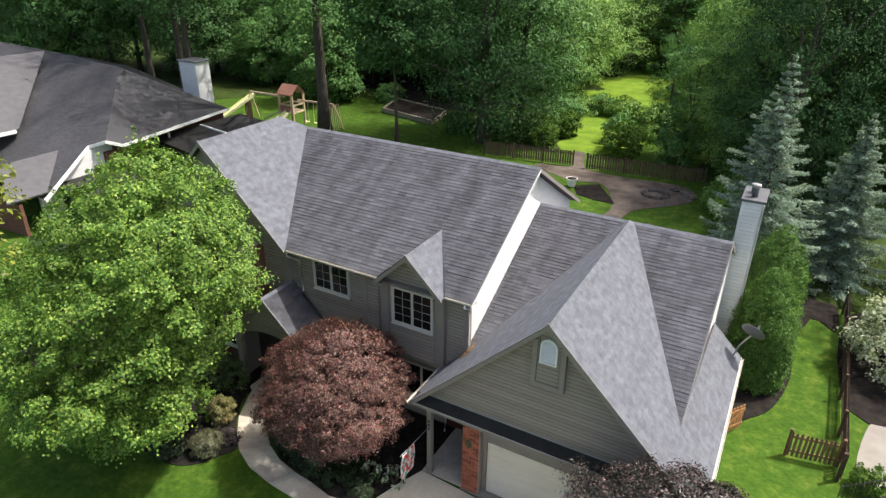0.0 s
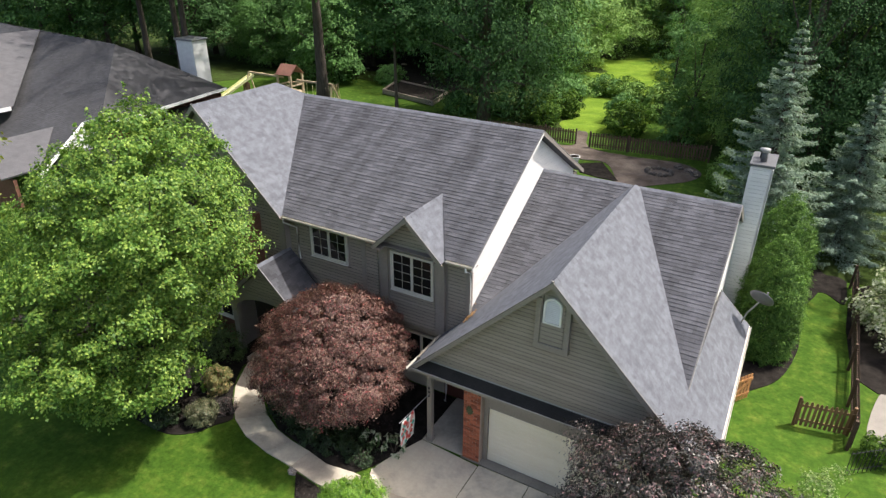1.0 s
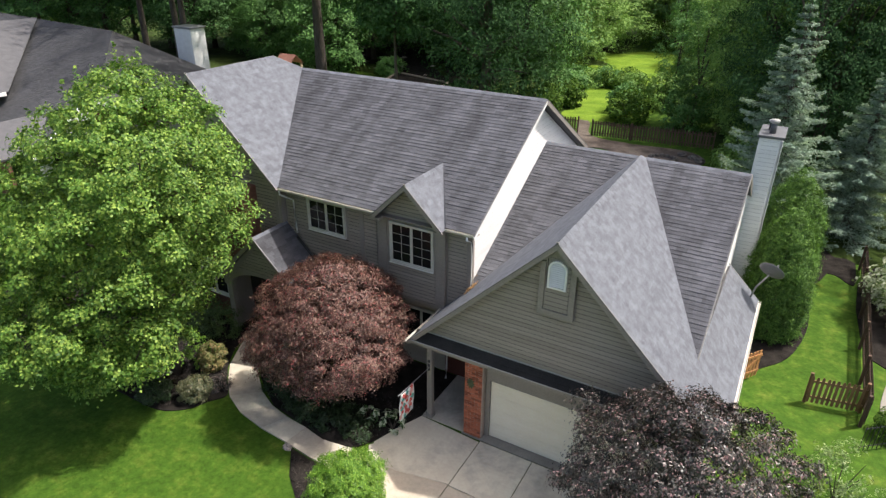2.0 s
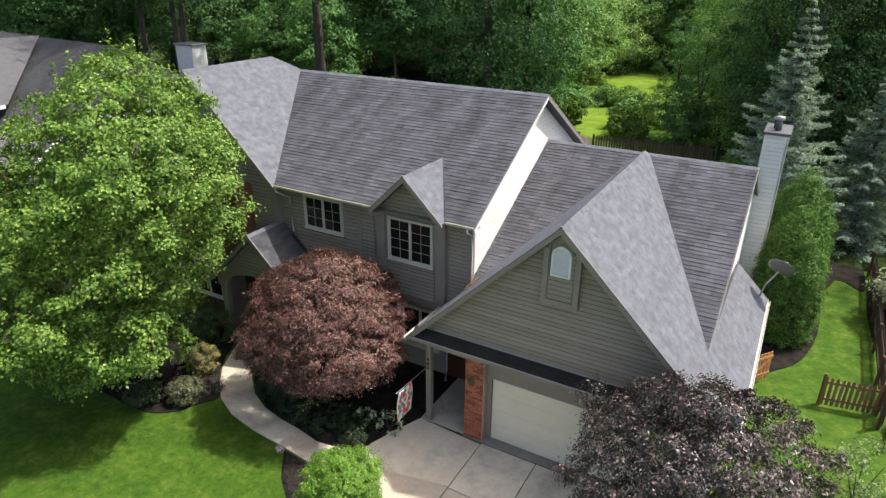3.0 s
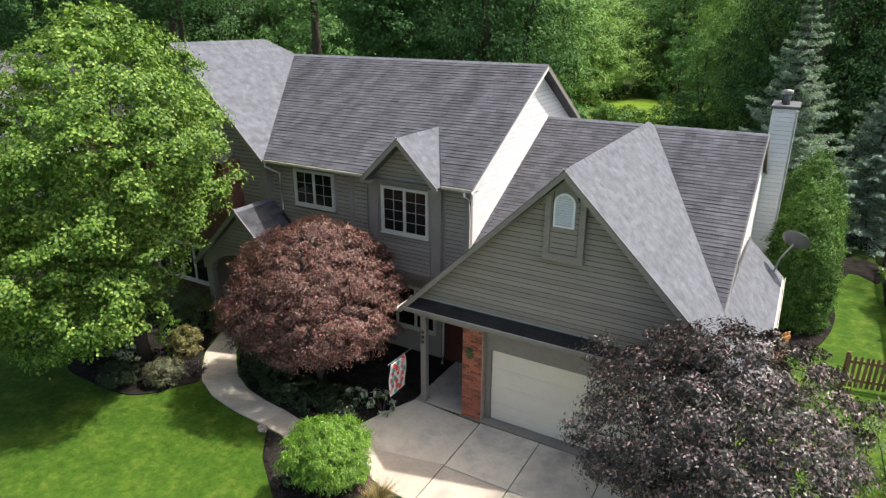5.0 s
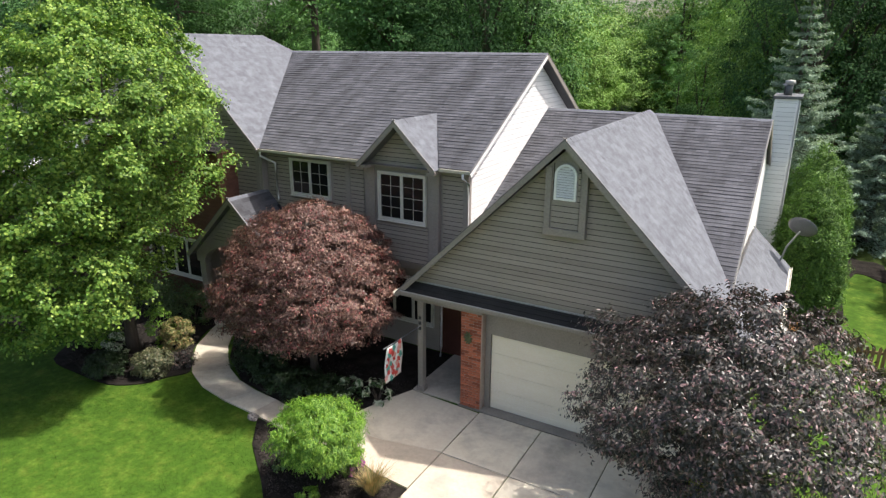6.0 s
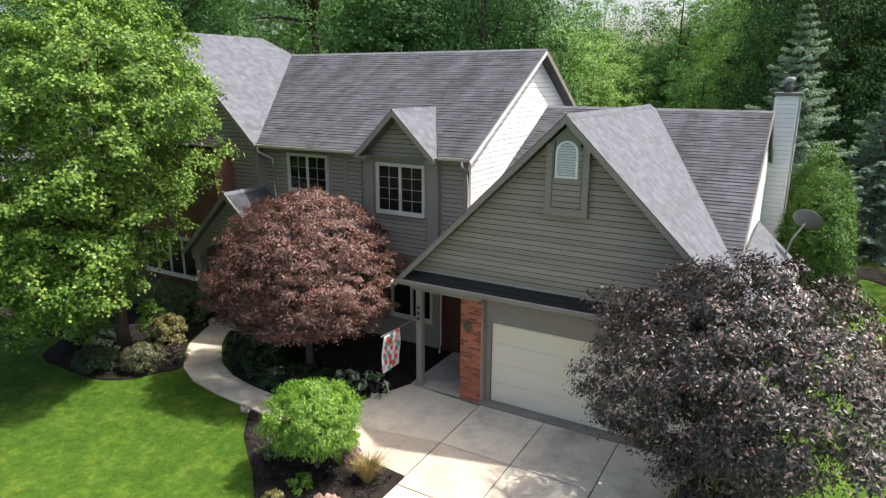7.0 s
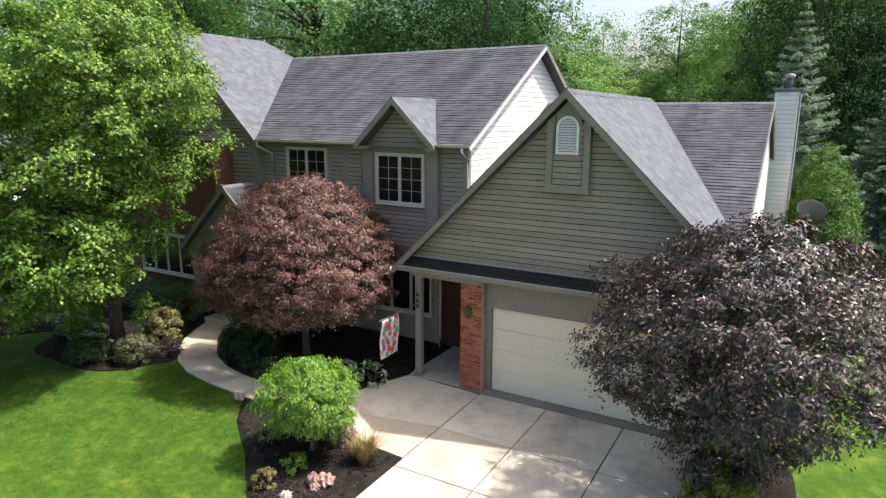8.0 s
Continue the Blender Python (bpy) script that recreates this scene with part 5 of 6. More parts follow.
tree((-5.1, -0.98, 0), 5, 0.11, [(1.5, 1.2), (1.75, 1.85), (2.2, 2.25), (3.0, 2.3), (3.9, 1.92), (4.55, 1.3), (4.92, 0.72), (5.1, 0.2)], 620, 290, 0.29, 0.080, L["maroon"], 12,
     "rounded dark red maple with fine leaves", name="maple_tree", inner=0.14, flat=0.45, n_limbs=18, lobes=0.08, slim=0.30, bias=0.75, jitter=0.36, droop=0.6, gap=0.335, sprays=10, tuft=0.36, up=0.42)
tree((5.95, -2.1, 0), 5, 0.12, [(0.6, 0.35), (1.1, 0.75), (1.7, 1.15), (2.4, 1.85), (3.0, 2.3), (3.7, 2.1), (4.4, 1.4), (4.9, 0.5)], 250, 429, 0.40, 0.086, L["purple"], 13,
     "purple-leaved plum tree beside the driveway", name="plum_tree", drift=[(0.6, -0.35, -0.1), (2.2, -0.45, -0.05), (3.1, -0.16, 0.0), (5.0, 0.0, 0.0)], inner=0.3, n_limbs=30, lobes=0.2, slim=0.40, droop=1.1, bias=0.65, jitter=0.36,
     gap=0.48, sprays=13, tuft=0.30, up=0.5)
tree((-1.85, -4.5, 0), 2, 0.05, [(0.72, 0.55), (0.95, 0.86), (1.3, 0.88), (1.62, 0.7), (1.86, 0.38), (1.96, 0.12)], 200, 180, 0.18, 0.092, L["lime"], 14,
     "small weeping lime green maple in the island bed", name="small_maple", inner=0.5, flat=0.7, droop=1.9, slim=0.21, n_limbs=14, lobes=0.12, bias=0.65, jitter=0.4, gap=0.125, sprays=9, tuft=0.36, up=0.55)
tree((-7.4, -10.0, 0), 14, 0.16, [(9.5, 0.8), (11.0, 2.1), (12.5, 2.3), (14, 0.5)], 90, 60, 0.5, 0.14, L["yellow_green"], 15, "tall tree with yellow-green leaves at the lawn's edge", n_limbs=8)

shrub((-9.2, -3.25, 0), 0.5, 0.7, L["sage"], 21, "grey-green rounded shrub at the bed's front", 0.065, 110, 60)
shrub((-10.3, -4.0, 0), 0.5, 0.62, L["dark_shrub"], 22, "dark green low rounded shrub", 0.065, 110, 60)
shrub((-9.98, -1.8, 0), 0.45, 0.95, L["gold"], 23, "shrub with golden orange tips", 0.07, 110, 60)
shrub((-10.5, -2.0, 0), 0.38, 1.5, L["lime"], 24, "upright light green shrub by the tree trunk", 0.06, 50, 40)
shrub((-12.4, -2.85, 0), 0.62, 1.0, L["lime"], 25, "light green shrub under the tree", 0.07, 70, 50)
shrub((-11.2, -3.0, 0), 0.36, 0.66, L["variegated"], 26, "variegated cream and green shrub", 0.07, 40, 45)
shrub((-8.95, -2.45, 0), 0.42, 0.35, L["purple"], 92, "low dark purple ground cover by the walk", 0.05, 50, 40)
shrub((-11.3, -0.1, 0), 0.75, 1.15, L["shrub"], 27, "green hedge shrub by the entry", 0.05, 110, 60)
shrub((-14.1, 0.1, 0), 0.8, 1.1, L["shrub"], 93, "green hedge shrub below the window", 0.05, 110, 60)
shrub((-12.7, 0.0, 0), 0.8, 1.1, L["shrub"], 28, "green hedge shrub below the window", 0.05, 110, 60)
shrub((-7.0, -1.6, 0), 0.55, 0.5, L["dark_shrub"], 29, "dark low ground cover under the maple", 0.06, 50, 40)
for k, (yx, yy, yr, yh) in enumerate([(-6.95, -1.35, 0.55, 1.35), (-6.2, -1.65, 0.5, 1.1)]):
    shrub((yx, yy, 0), yr, yh, L["dark_shrub"], 340 + k, "dark green upright yew under the maple", 0.05, 110, 60, group="yews under the maple")
for k, (gx0, gy0) in enumerate([(-6.2, -1.75), (-5.5, -1.95), (-4.7, -2.05), (-4.1, -1.6), (-5.1, -1.4)]):
    shrub((gx0, gy0, 0), 0.5, 0.38, L["dark_shrub"], 300 + k, "dark green ground cover under the maple", 0.07, 50, 40, group="ground cover under the maple")
shrub((-3.5, -2.0, 0), 0.5, 0.4, L["dark_shrub"], 30, "dark low ground cover beside the walk", 0.06, 50, 40)
shrub((-2.75, -1.2, 0), 0.38, 0.5, L["variegated"], 31, "variegated hosta with cream edges", 0.2, 14, 10, slim=0.3, droop=0.5)
shrub((-3.6, -1.3, 0), 0.35, 0.45, L["variegated"], 32, "variegated hosta with cream edges", 0.2, 14, 10, slim=0.3, droop=0.5)
for k, (x, y, r, h) in enumerate([(5.45, -2.35, 0.5, 0.95), (5.6, -3.2, 0.62, 0.95), (5.5, -1.5, 0.42, 0.7)]):
    shrub((x, y, 0), r, h, L["yellow_green"], 330 + k, "yellow-green shrub under the plum tree", 0.06, 70, 50, group="shrubs under the plum tree")
shrub((-1.7, -5.9, 0), 0.22, 0.34, L["gold"], 34, "small tan flowering perennial", 0.04, 30, 40)
shrub((-1.66, -5.2, 0), 0.24, 0.3, L["lime"], 35, "low green perennial in mulch", 0.06, 25, 30)
shrub((-2.9, -4.6, 0), 0.35, 0.3, L["shrub"], 36, "low green perennial in mulch", 0.06, 25, 30)
shrub((-1.35, -3.95, 0), 0.2, 0.4, L["violet"], 37, "small purple flowering plant", 0.05, 12, 25)
shrub((-1.9, -3.8, 0), 0.4, 0.35, L["shrub"], 38, "grey-green low perennial in mulch", 0.05, 30, 30)


def grass_tuft(at, seed, label, height=0.55, n=260, mat=None):
    g = np.random.default_rng(seed)
    t = empty("ornamental_grass", at, label, "grass")
    verts, faces = [], []
    for i in range(n):
        a, r = g.uniform(0, 2 * math.pi), g.uniform(0, 0.12)
        lean, h = g.uniform(0.15, 0.95), height * g.uniform(0.6, 1.15)
        d = Vector((math.cos(a), math.sin(a), 0))
        s = Vector((-d.y, d.x, 0)) * 0.0045
        p0 = d * r
        p1 = p0 + d * lean * h * 0.4 + Vector((0, 0, h * 0.65))
        p2 = p0 + d * lean * h * 1.1 + Vector((0, 0, h))
        j = len(verts)
        verts += [p0 - s, p0 + s, p1 + s, p1 - s, p2]
        faces += [(j, j + 1, j + 2, j + 3), (j + 3, j + 2, j + 4)]
    me = bpy.data.meshes.new("blades")
    me.from_pydata(verts, [], faces)
    link_mesh("blades", me, mat or L["straw"], t)
    return t


grass_tuft((-0.68, -4.3, 0.0), 41, "straw-coloured ornamental grass tuft", 0.55, 520)
grass_tuft((-1.5, -4.1, 0.0), 42, "grey-green grassy perennial tuft", 0.4, 160, L["shrub"])


def rock(at, size, mat, seed, label, squash=0.7, group=""):
    bm = bmesh.new()
    bmesh.ops.create_icosphere(bm, subdivisions=3, radius=size)
    for v in bm.verts:
        k = 1 + 0.6 * noise.noise(v.co * (2.6 / size) + Vector((seed * 3.1, 0, 0))) + 0.2 * noise.noise(v.co * (6.0 / size))
        v.co = Vector((v.co.x * k, v.co.y * k * 0.85, max(v.co.z * k * squash, -size * 0.35)))
    ob = part("rock", bm, mat, None, "", False)
    ob.location = at
    return tagged(ob, label, "rock", group)


rock((-0.98, -5.38, 0.07), 0.15, M["pink_stone"], 1, "pinkish broken boulder in the mulch", 0.9, "boulders in the island bed")
rock((-0.83, -5.27, 0.09), 0.15, M["pink_stone"], 2, "pinkish broken boulder in the mulch", 0.8, "boulders in the island bed")
rock((-0.88, -5.52, 0.04), 0.10, M["pink_stone"], 3, "pinkish small boulder in the mulch", 0.8, "boulders in the island bed")
rock((-1.15, -5.97, 0.05), 0.11, M["stone"], 4, "pale boulder in the mulch", 0.8, "boulders in the island bed")
rock((-5.0, -3.5, 0.03), 0.14, M["stone"], 5, "grey stone at the walk's edge", 0.7)

# leaf litter caught in the roof valley
g5 = np.random.default_rng(71)
lx = -1.66 + np.abs(g5.normal(0, 0.12, 140))
ly_ = 1.62 + g5.normal(0, 0.16, 140)
lit = np.stack([lx, ly_, np.maximum(GZ - GS * (GX - lx), WZ - WS * np.abs(ly_ - WY)) + g5.uniform(0.02, 0.12, 140)], 1)
tagged(leaf_cloud("leaf_litter", lit, np.tile([-0.3, -0.3, 0.8], (140, 1)), 0.07, L["litter_leaf"], None, 72), "dry brown leaves caught in a roof valley", "leaves", kind="stuff")

# flag on the porch post
flag = empty("garden_flag", (-1.99, -0.25, 1.75), "white garden flag with red and teal flower print", "flag")
bm = bmesh.new()
add_tube(bm, [(0, 0.0, 0.22), (-0.12, -1.5, 0.16)], [0.012, 0.012], 6)
part("pole", bm, M["metal"], flag)
bm = bmesh.new()
nu, nv = 8, 12
gridv = []
for i in range(nu + 1):
    for j in range(nv + 1):
        s, t = i / nu, j / nv
        gridv.append(bm.verts.new((-0.05 - 0.06 * s + 0.03 * math.sin(5 * t + 2 * s), -0.80 - 0.62 * s - 0.06 * t * s, 0.17 - 0.02 * s - 0.95 * t)))
for i in range(nu):
    for j in range(nv):
        a = i * (nv + 1) + j
        bm.faces.new((gridv[a], gridv[a + 1], gridv[a + nv + 2], gridv[a + nv + 1]))
cloth = part("cloth", bm, M["flag_white"], flag, "", True)
sol = cloth.modifiers.new("thick", 'SOLIDIFY')
sol.thickness = 0.004
sol.offset = 0
for k in range(26):
    r2 = random.Random(80 + k)
    s, t = (0.22, 0.55, 0.84)[k % 3] + r2.uniform(-0.1, 0.1), 0.05 + 0.9 * k / 25
    c = Vector((-0.05 - 0.06 * s + 0.03 * math.sin(5 * t + 2 * s), -0.80 - 0.62 * s - 0.06 * t * s, 0.17 - 0.02 * s - 0.95 * t))
    bm = bmesh.new()
    rad = r2.uniform(0.06, 0.11)
    petals = 14
    ring = [bm.verts.new((rad * (1 + 0.28 * math.sin(5 * a + k)) * math.cos(a), rad * 0.8 * (1 + 0.28 * math.sin(5 * a + k)) * math.sin(a), 0)) for a in [2 * math.pi * q / petals for q in range(petals)]]
    bm.faces.new(ring)
    bmesh.ops.transform(bm, matrix=Matrix.Translation(c + Vector((0.008 + 0.0008 * (k % 4), -0.001, 0))) @ Matrix.Rotation(radians(90), 4, 'Y'), verts=bm.verts)
    ex = bmesh.ops.extrude_face_region(bm, geom=bm.faces[:])
    bmesh.ops.translate(bm, vec=(-0.016, 0, 0), verts=[v for v in ex["geom"] if isinstance(v, bmesh.types.BMVert)])
    part("flower_print", bm, (M["flag_red"], M["flag_teal"], M["flag_red"], M["flag_pink"])[k % 4], flag)

# ornament on the pier
orn = empty("wall_ornament", (-0.52, -0.275, 2.0), "round green patina wall ornament on the brick pier", "ornament")
bm = bmesh.new()
for k in range(10):
    a = 2 * math.pi * k / 10
    add_tube(bm, [(0, 0, 0), (0.12 * math.cos(a), -0.02, 0.17 * math.sin(a))], [0.035, 0.02], 6)
bmesh.ops.create_icosphere(bm, subdivisions=1, radius=0.06)
part("rosette", bm, M["patina"], orn)

# satellite dish on the side roof
dish = empty("satellite_dish", (6.05, 7.4, gar_z(6.05)), "grey satellite dish on an arm at the roof's edge", "satellite dish")
bm = bmesh.new()
add_tube(bm, [(0, 0, 0.0), (0.1, -0.03, 0.45), (0.38, -0.06, 0.98)], [0.03, 0.03, 0.03], 8)
part("mast", bm, M["metal"], dish)
bm = bmesh.new()
aim = Matrix.Translation((0.40, 0.01, 4.03 - gar_z(6.05))) @ (Vector((0.32, 0.8, 0.5)).to_track_quat('Z', 'Y').to_matrix().to_4x4())
rings = []
for i in range(6):
    r = 0.02 + 0.37 * i / 5
    rings.append([bm.verts.new(aim @ Vector((r * math.cos(a) * 1.05, r * math.sin(a) * 0.92, 0.55 * r * r))) for a in [2 * math.pi * k / 24 for k in range(24)]])
for a, b in zip(rings, rings[1:]):
    for k in range(24):
        bm.faces.new((a[k], a[(k + 1) % 24], b[(k + 1) % 24], b[k]))
bm.faces.new(rings[0])
refl = part("reflector", bm, M["dish"], dish, "", True)
sol = refl.modifiers.new("thick", 'SOLIDIFY')
sol.thickness = 0.012
bm = bmesh.new()
add_tube(bm, [aim @ Vector((0, -0.33, 0.05)), aim @ Vector((0, -0.2, 0.4))], [0.012, 0.012], 6)
add_tube(bm, [aim @ Vector((0, -0.24, 0.38)), aim @ Vector((0, -0.14, 0.46))], [0.035, 0.03], 8)
part("feed_arm", bm, M["metal"], dish)

# ---- side yard ----
def picket_fence(a, b, height, mat, label, group="", spacing=0.13, wide=0.085, posts=True, name="picket_fence", rails=(0.25, 0.8)):
    """Pointed pickets on two rails between posts, from a to b."""
    a, b = Vector((*a, 0)), Vector((*b, 0))
    d = (b - a).normalized()
    s = Vector((-d.y, d.x, 0))
    f = empty(name, a, label, "fence", group)
    ln = (b - a).length
    ang = math.atan2(d.y, d.x)
    me = bpy.data.meshes.new("picket")
    w = wide / 2
    bm = bmesh.new()
    add_prism(bm, [(-w, 0, 0.06), (w, 0, 0.06), (w, 0, height - 0.06), (0, 0, height), (-w, 0, height - 0.06)], (0, 0.018, 0))
    bm.to_mesh(me)
    bm.free()
    me.materials.append(mat)
    k = int(ln / spacing)
    r = random.Random(int(ln * 100))
    for i in range(k):
        o = new("picket", me)
        o.parent = f
        o.location = d * (0.05 + i * spacing) - s * 0.035
        o.rotation_euler = (0, r.uniform(-0.02, 0.02), ang)
        o.scale = (1, 1, r.uniform(0.97, 1.02))
    for z in rails:
        beam("rail", d * 0 + Vector((0, 0, z * height)), d * ln + Vector((0, 0, z * height)), 0.04, 0.085, mat, None).parent = f
    np_ = max(2, int(ln / 2.4) + 1)
    for i in range(np_):
        p = d * (ln * i / (np_ - 1)) + s * 0.06
        bm = bmesh.new()
        add_box(bm, (p.x - 0.05, p.y - 0.05, -0.03), (p.x + 0.05, p.y + 0.05, height + 0.05), 0.008)
        part("post", bm, mat, f)
    return f


picket_fence((8.4, 6.7), (10.0, 7.0), 1.1, M["wood"], "brown wooden picket fence across the side yard", spacing=0.145)
picket_fence((10.05, 6.3), (10.2, 18.5), 1.15, M["dark_wood"], "weathered dark picket fence along the side lawn", spacing=0.145)
gate = empty("wooden_gate", (6.3, 6.6, 0), "orange-brown wooden gate standing open by the garage", "gate")
for z in (0.3, 0.95):
    beam("rail", (0, 0, z), (0.55, 0.75, z + 0.02), 0.04, 0.09, M["new_wood"], gate).location = (0, 0, 0)
beam("brace", (0, 0, 0.3), (0.55, 0.75, 0.95), 0.035, 0.08, M["new_wood"], gate).location = (0, 0, 0)
for k in range(6):
    bm = bmesh.new()
    add_box(bm, (-0.05, -0.012, 0.08), (0.05, 0.012, 1.15), 0.004, Matrix.Translation((0.05 + 0.09 * k, 0.08 + 0.123 * k, 0)) @ Matrix.Rotation(radians(54), 4, 'Z'))
    part("board", bm, M["new_wood"], gate)
mf = empty("metal_fence", (9.9, 5.0, 0), "low black metal fence past the side lawn", "fence")
for k in range(16):
    bm = bmesh.new()
    add_tube(bm, [(0.02 + k * 0.12, 0.10 * k, 0), (0.02 + k * 0.12, 0.10 * k, 0.95)], [0.012, 0.012], 5)
    part("bar", bm, M["black_metal"], mf)
for z in (0.15, 0.85):
    bm = bmesh.new()
    add_tube(bm, [(0, 0, z), (1.9, 1.58, z)], [0.016, 0.016], 5)
    part("rail", bm, M["black_metal"], mf)


def cedar(at, radius, height, seed, label):
    t = empty("cedar", at, label, "tree", "cedars by the chimney")
    env = [(0.1, radius * 0.9), (height * 0.3, radius), (height * 0.62, radius * 0.9), (height * 0.85, radius * 0.55), (height, 0.08)]
    p, nr, c = crown_points(seed, 640, 128, env, 0.21, 1.6, 0.12, lobes=0.06, gap=0.20, sprays=8, tuft=0.40, up=0.25)
    bm = bmesh.new()
    add_tube(bm, [(0, 0, -0.05), (0, 0, height * 0.5), (0, 0, height * 0.92)], [0.1, 0.06, 0.01], 8)
    part("trunk", bm, M["bark"], t)
    leaf_cloud("crown", p, nr, 0.08, L["cedar"], t, seed, 0.42, 0.2)
    return t


cedar((6.85, 10.7, 0), 1.1, 5.0, 51, "dense green columnar cedar in front of another")
cedar((6.8, 13.8, 0), 1.25, 5.6, 52, "taller dense green columnar cedar")


def conifer(at, height, radius, seed, mat, label, whorls=30, name="spruce_tree", leaf=0.2, per=150, bare=0.6, group=""):
    """A spruce: whorls of drooping boughs covered with short needled twigs."""
    g = np.random.default_rng(seed)
    t = empty(name, at, label, "tree", group)
    bm = bmesh.new()
    add_tube(bm, [(0, 0, -0.1), (0, 0, height * 0.5), (0, 0, height * 0.99)], [radius * 0.075, radius * 0.045, 0.01], 8)
    pts, nrs = [], []
    for w in range(whorls):
        f = w / (whorls - 1)
        z = bare + (height - bare) * f ** 0.9
        ln0 = radius * (1 - f) ** 0.85 + 0.08
        nb = int(9 - 4 * f)
        for k in range(nb):
            a = 2 * math.pi * (k + 0.37 * w) / nb + g.uniform(-0.25, 0.25)
            ln = ln0 * g.uniform(0.55, 1.25)
            d = np.array([math.cos(a), math.sin(a), 0])
            m = max(20, int(per * ln / radius))
            s = g.uniform(0.08, 1.0, m) ** 0.7
            side = np.array([-d[1], d[0], 0])
            wd = (0.30 * ln * (1.05 - s) + 0.06) * g.normal(0, 0.6, m)
            zz = z - 0.34 * ln * s + 0.30 * ln * s * s + g.normal(0, 0.035, m) - np.abs(wd) * 0.5
            pts.append(d * (ln * s)[:, None] + side * wd[:, None] + np.stack([0 * s, 0 * s, zz], 1))
            nrs.append(np.tile(d * 0.35 + np.array([0, 0, 0.8]), (m, 1)))
            if w % 2 == 0:
                add_tube(bm, [(0, 0, z), (d[0] * ln * 0.8, d[1] * ln * 0.8, z - 0.1 * ln)], [0.03, 0.006], 4)
    part("trunk", bm, M["bark"], t)
    leaf_cloud("crown", np.concatenate(pts), np.concatenate(nrs), leaf, mat, t, seed, 0.3, 0.4)
    return t


conifer((5.5, 20.0, 0), 11.5, 3.3, 61, L["spruce"], "tall blue-grey spruce behind the chimney", 30, per=560, leaf=0.15, group="blue spruces")
conifer((9.4, 22.6, 0), 8.8, 2.9, 62, L["spruce"], "blue-grey spruce at the side yard's end", 25, per=560, leaf=0.15, group="blue spruces")
shrub((12.2, 14.5, 0), 2.0, 3.3, L["viburnum"], 63, "large shrub covered with cream white blossom", 0.15, 150, 60, clump=0.5)
shrub((10.9, 6.4, 0), 0.6, 0.8, L["undergrowth"], 64, "light green shrub by the metal fence", 0.1, 60, 40)
shrub((9.3, 2.6, 0), 0.9, 1.7, L["wispy"], 65, "wispy pale green bush by the side lawn", 0.08, 60, 30, inner=0.5)

# ---- back yard ----
picket_fence((-16.1, 32.6), (-8.7, 33.6), 1.25, M["dark_wood"], "weathered brown picket fence behind the yard", "back fences", 0.2, 0.12)
picket_fence((-7.5, 33.4), (1.2, 34.4), 1.25, M["dark_wood"], "weathered brown picket fence behind the yard", "back fences", 0.2, 0.12)
pit = empty("fire_pit", (-1.4, 30.2, 0), "ring of rough stones round a fire pit", "fire pit")
for k in range(14):
    a = 2 * math.pi * k / 14
    bm = bmesh.new()
    bmesh.ops.create_icosphere(bm, subdivisions=1, radius=0.2)
    for v in bm.verts:
        v.co = v.co * (1 + 0.3 * noise.noise(v.co * 6 + Vector((k, 0, 0)))) + Vector((0.85 * math.cos(a), 0.7 * math.sin(a), 0.1))
    part("stone", bm, M["dark_stone"], pit)
for k, (x, y) in enumerate([(-3.0, 24.2), (-0.5, 24.1), (1.1, 24.0), (2.1, 24.1), (0.4, 31.4), (0.9, 30.9), (-6.6, 26.9), (-0.4, 31.8)]):
    rock((x, y, 0.12), 0.32, M["dark_stone"], 20 + k, "grey flat garden boulder", 0.5, "garden boulders")
for k, (x, y, z) in enumerate([(-49.0, 52.7, 0.35), (-45.1, 50.6, 0.3), (-46.5, 57.6, 0.5), (-30.1, 46.1, 0.25), (-32.2, 51.1, 0.3), (-43.2, 53.0, 0.4), (-40.4, 49.6, 0.25), (-47.6, 50.3, 0.3), (-38.0, 54.0, 0.4), (-35.0, 49.0, 0.3)]):
    rock((x, y, 0.1), z, M["stone"], 40 + k, "pale rough boulder in a woodland bed", 0.6, "woodland boulders")
tub = empty("planter", (-7.2, 29.0, 0.02), "white round garden planter", "planter")
bm = bmesh.new()
add_tube(bm, [(0, 0, 0), (0, 0, 0.5), (0, 0, 0.58)], [0.26, 0.38, 0.42], 14)
part("pot", bm, M["white"], tub)
bm = bmesh.new()
add_tube(bm, [(0, 0, 0.582), (0, 0, 0.6)], [0.36, 0.3], 14)
part("soil", bm, M["mulch"], tub)

# raised timber bed
rb = empty("raised_bed", (-27.5, 39.5, 0), "long timber-edged raised garden bed", "garden bed")
C4 = [(-31.7, 40.3), (-24.7, 38.5), (-25.6, 43.0), (-33.0, 45.0)]
for i in range(4):
    a, b = C4[i], C4[(i + 1) % 4]
    for z in (0.12, 0.36):
        beam("timber", (a[0] + 27.5, a[1] - 39.5, z), (b[0] + 27.5, b[1] - 39.5, z), 0.14, 0.22, M["grey_wood"], rb).location = (0, 0, 0)
bm = bmesh.new()
add_prism(bm, [(x + 27.5, y - 39.5, 0.32) for x, y in C4], (0, 0, -0.3))
part("soil", bm, M["mulch"], rb)

# play set
ps = empty("play_set", (-36.5, 31.8, 0), "wooden play tower with faded red roof and yellow slide", "play set")


def pbeam(name, a, b, w, h, mat, label=""):
    beam(name, a, b, w, h, mat, ps, label).location = (0, 0, 0)


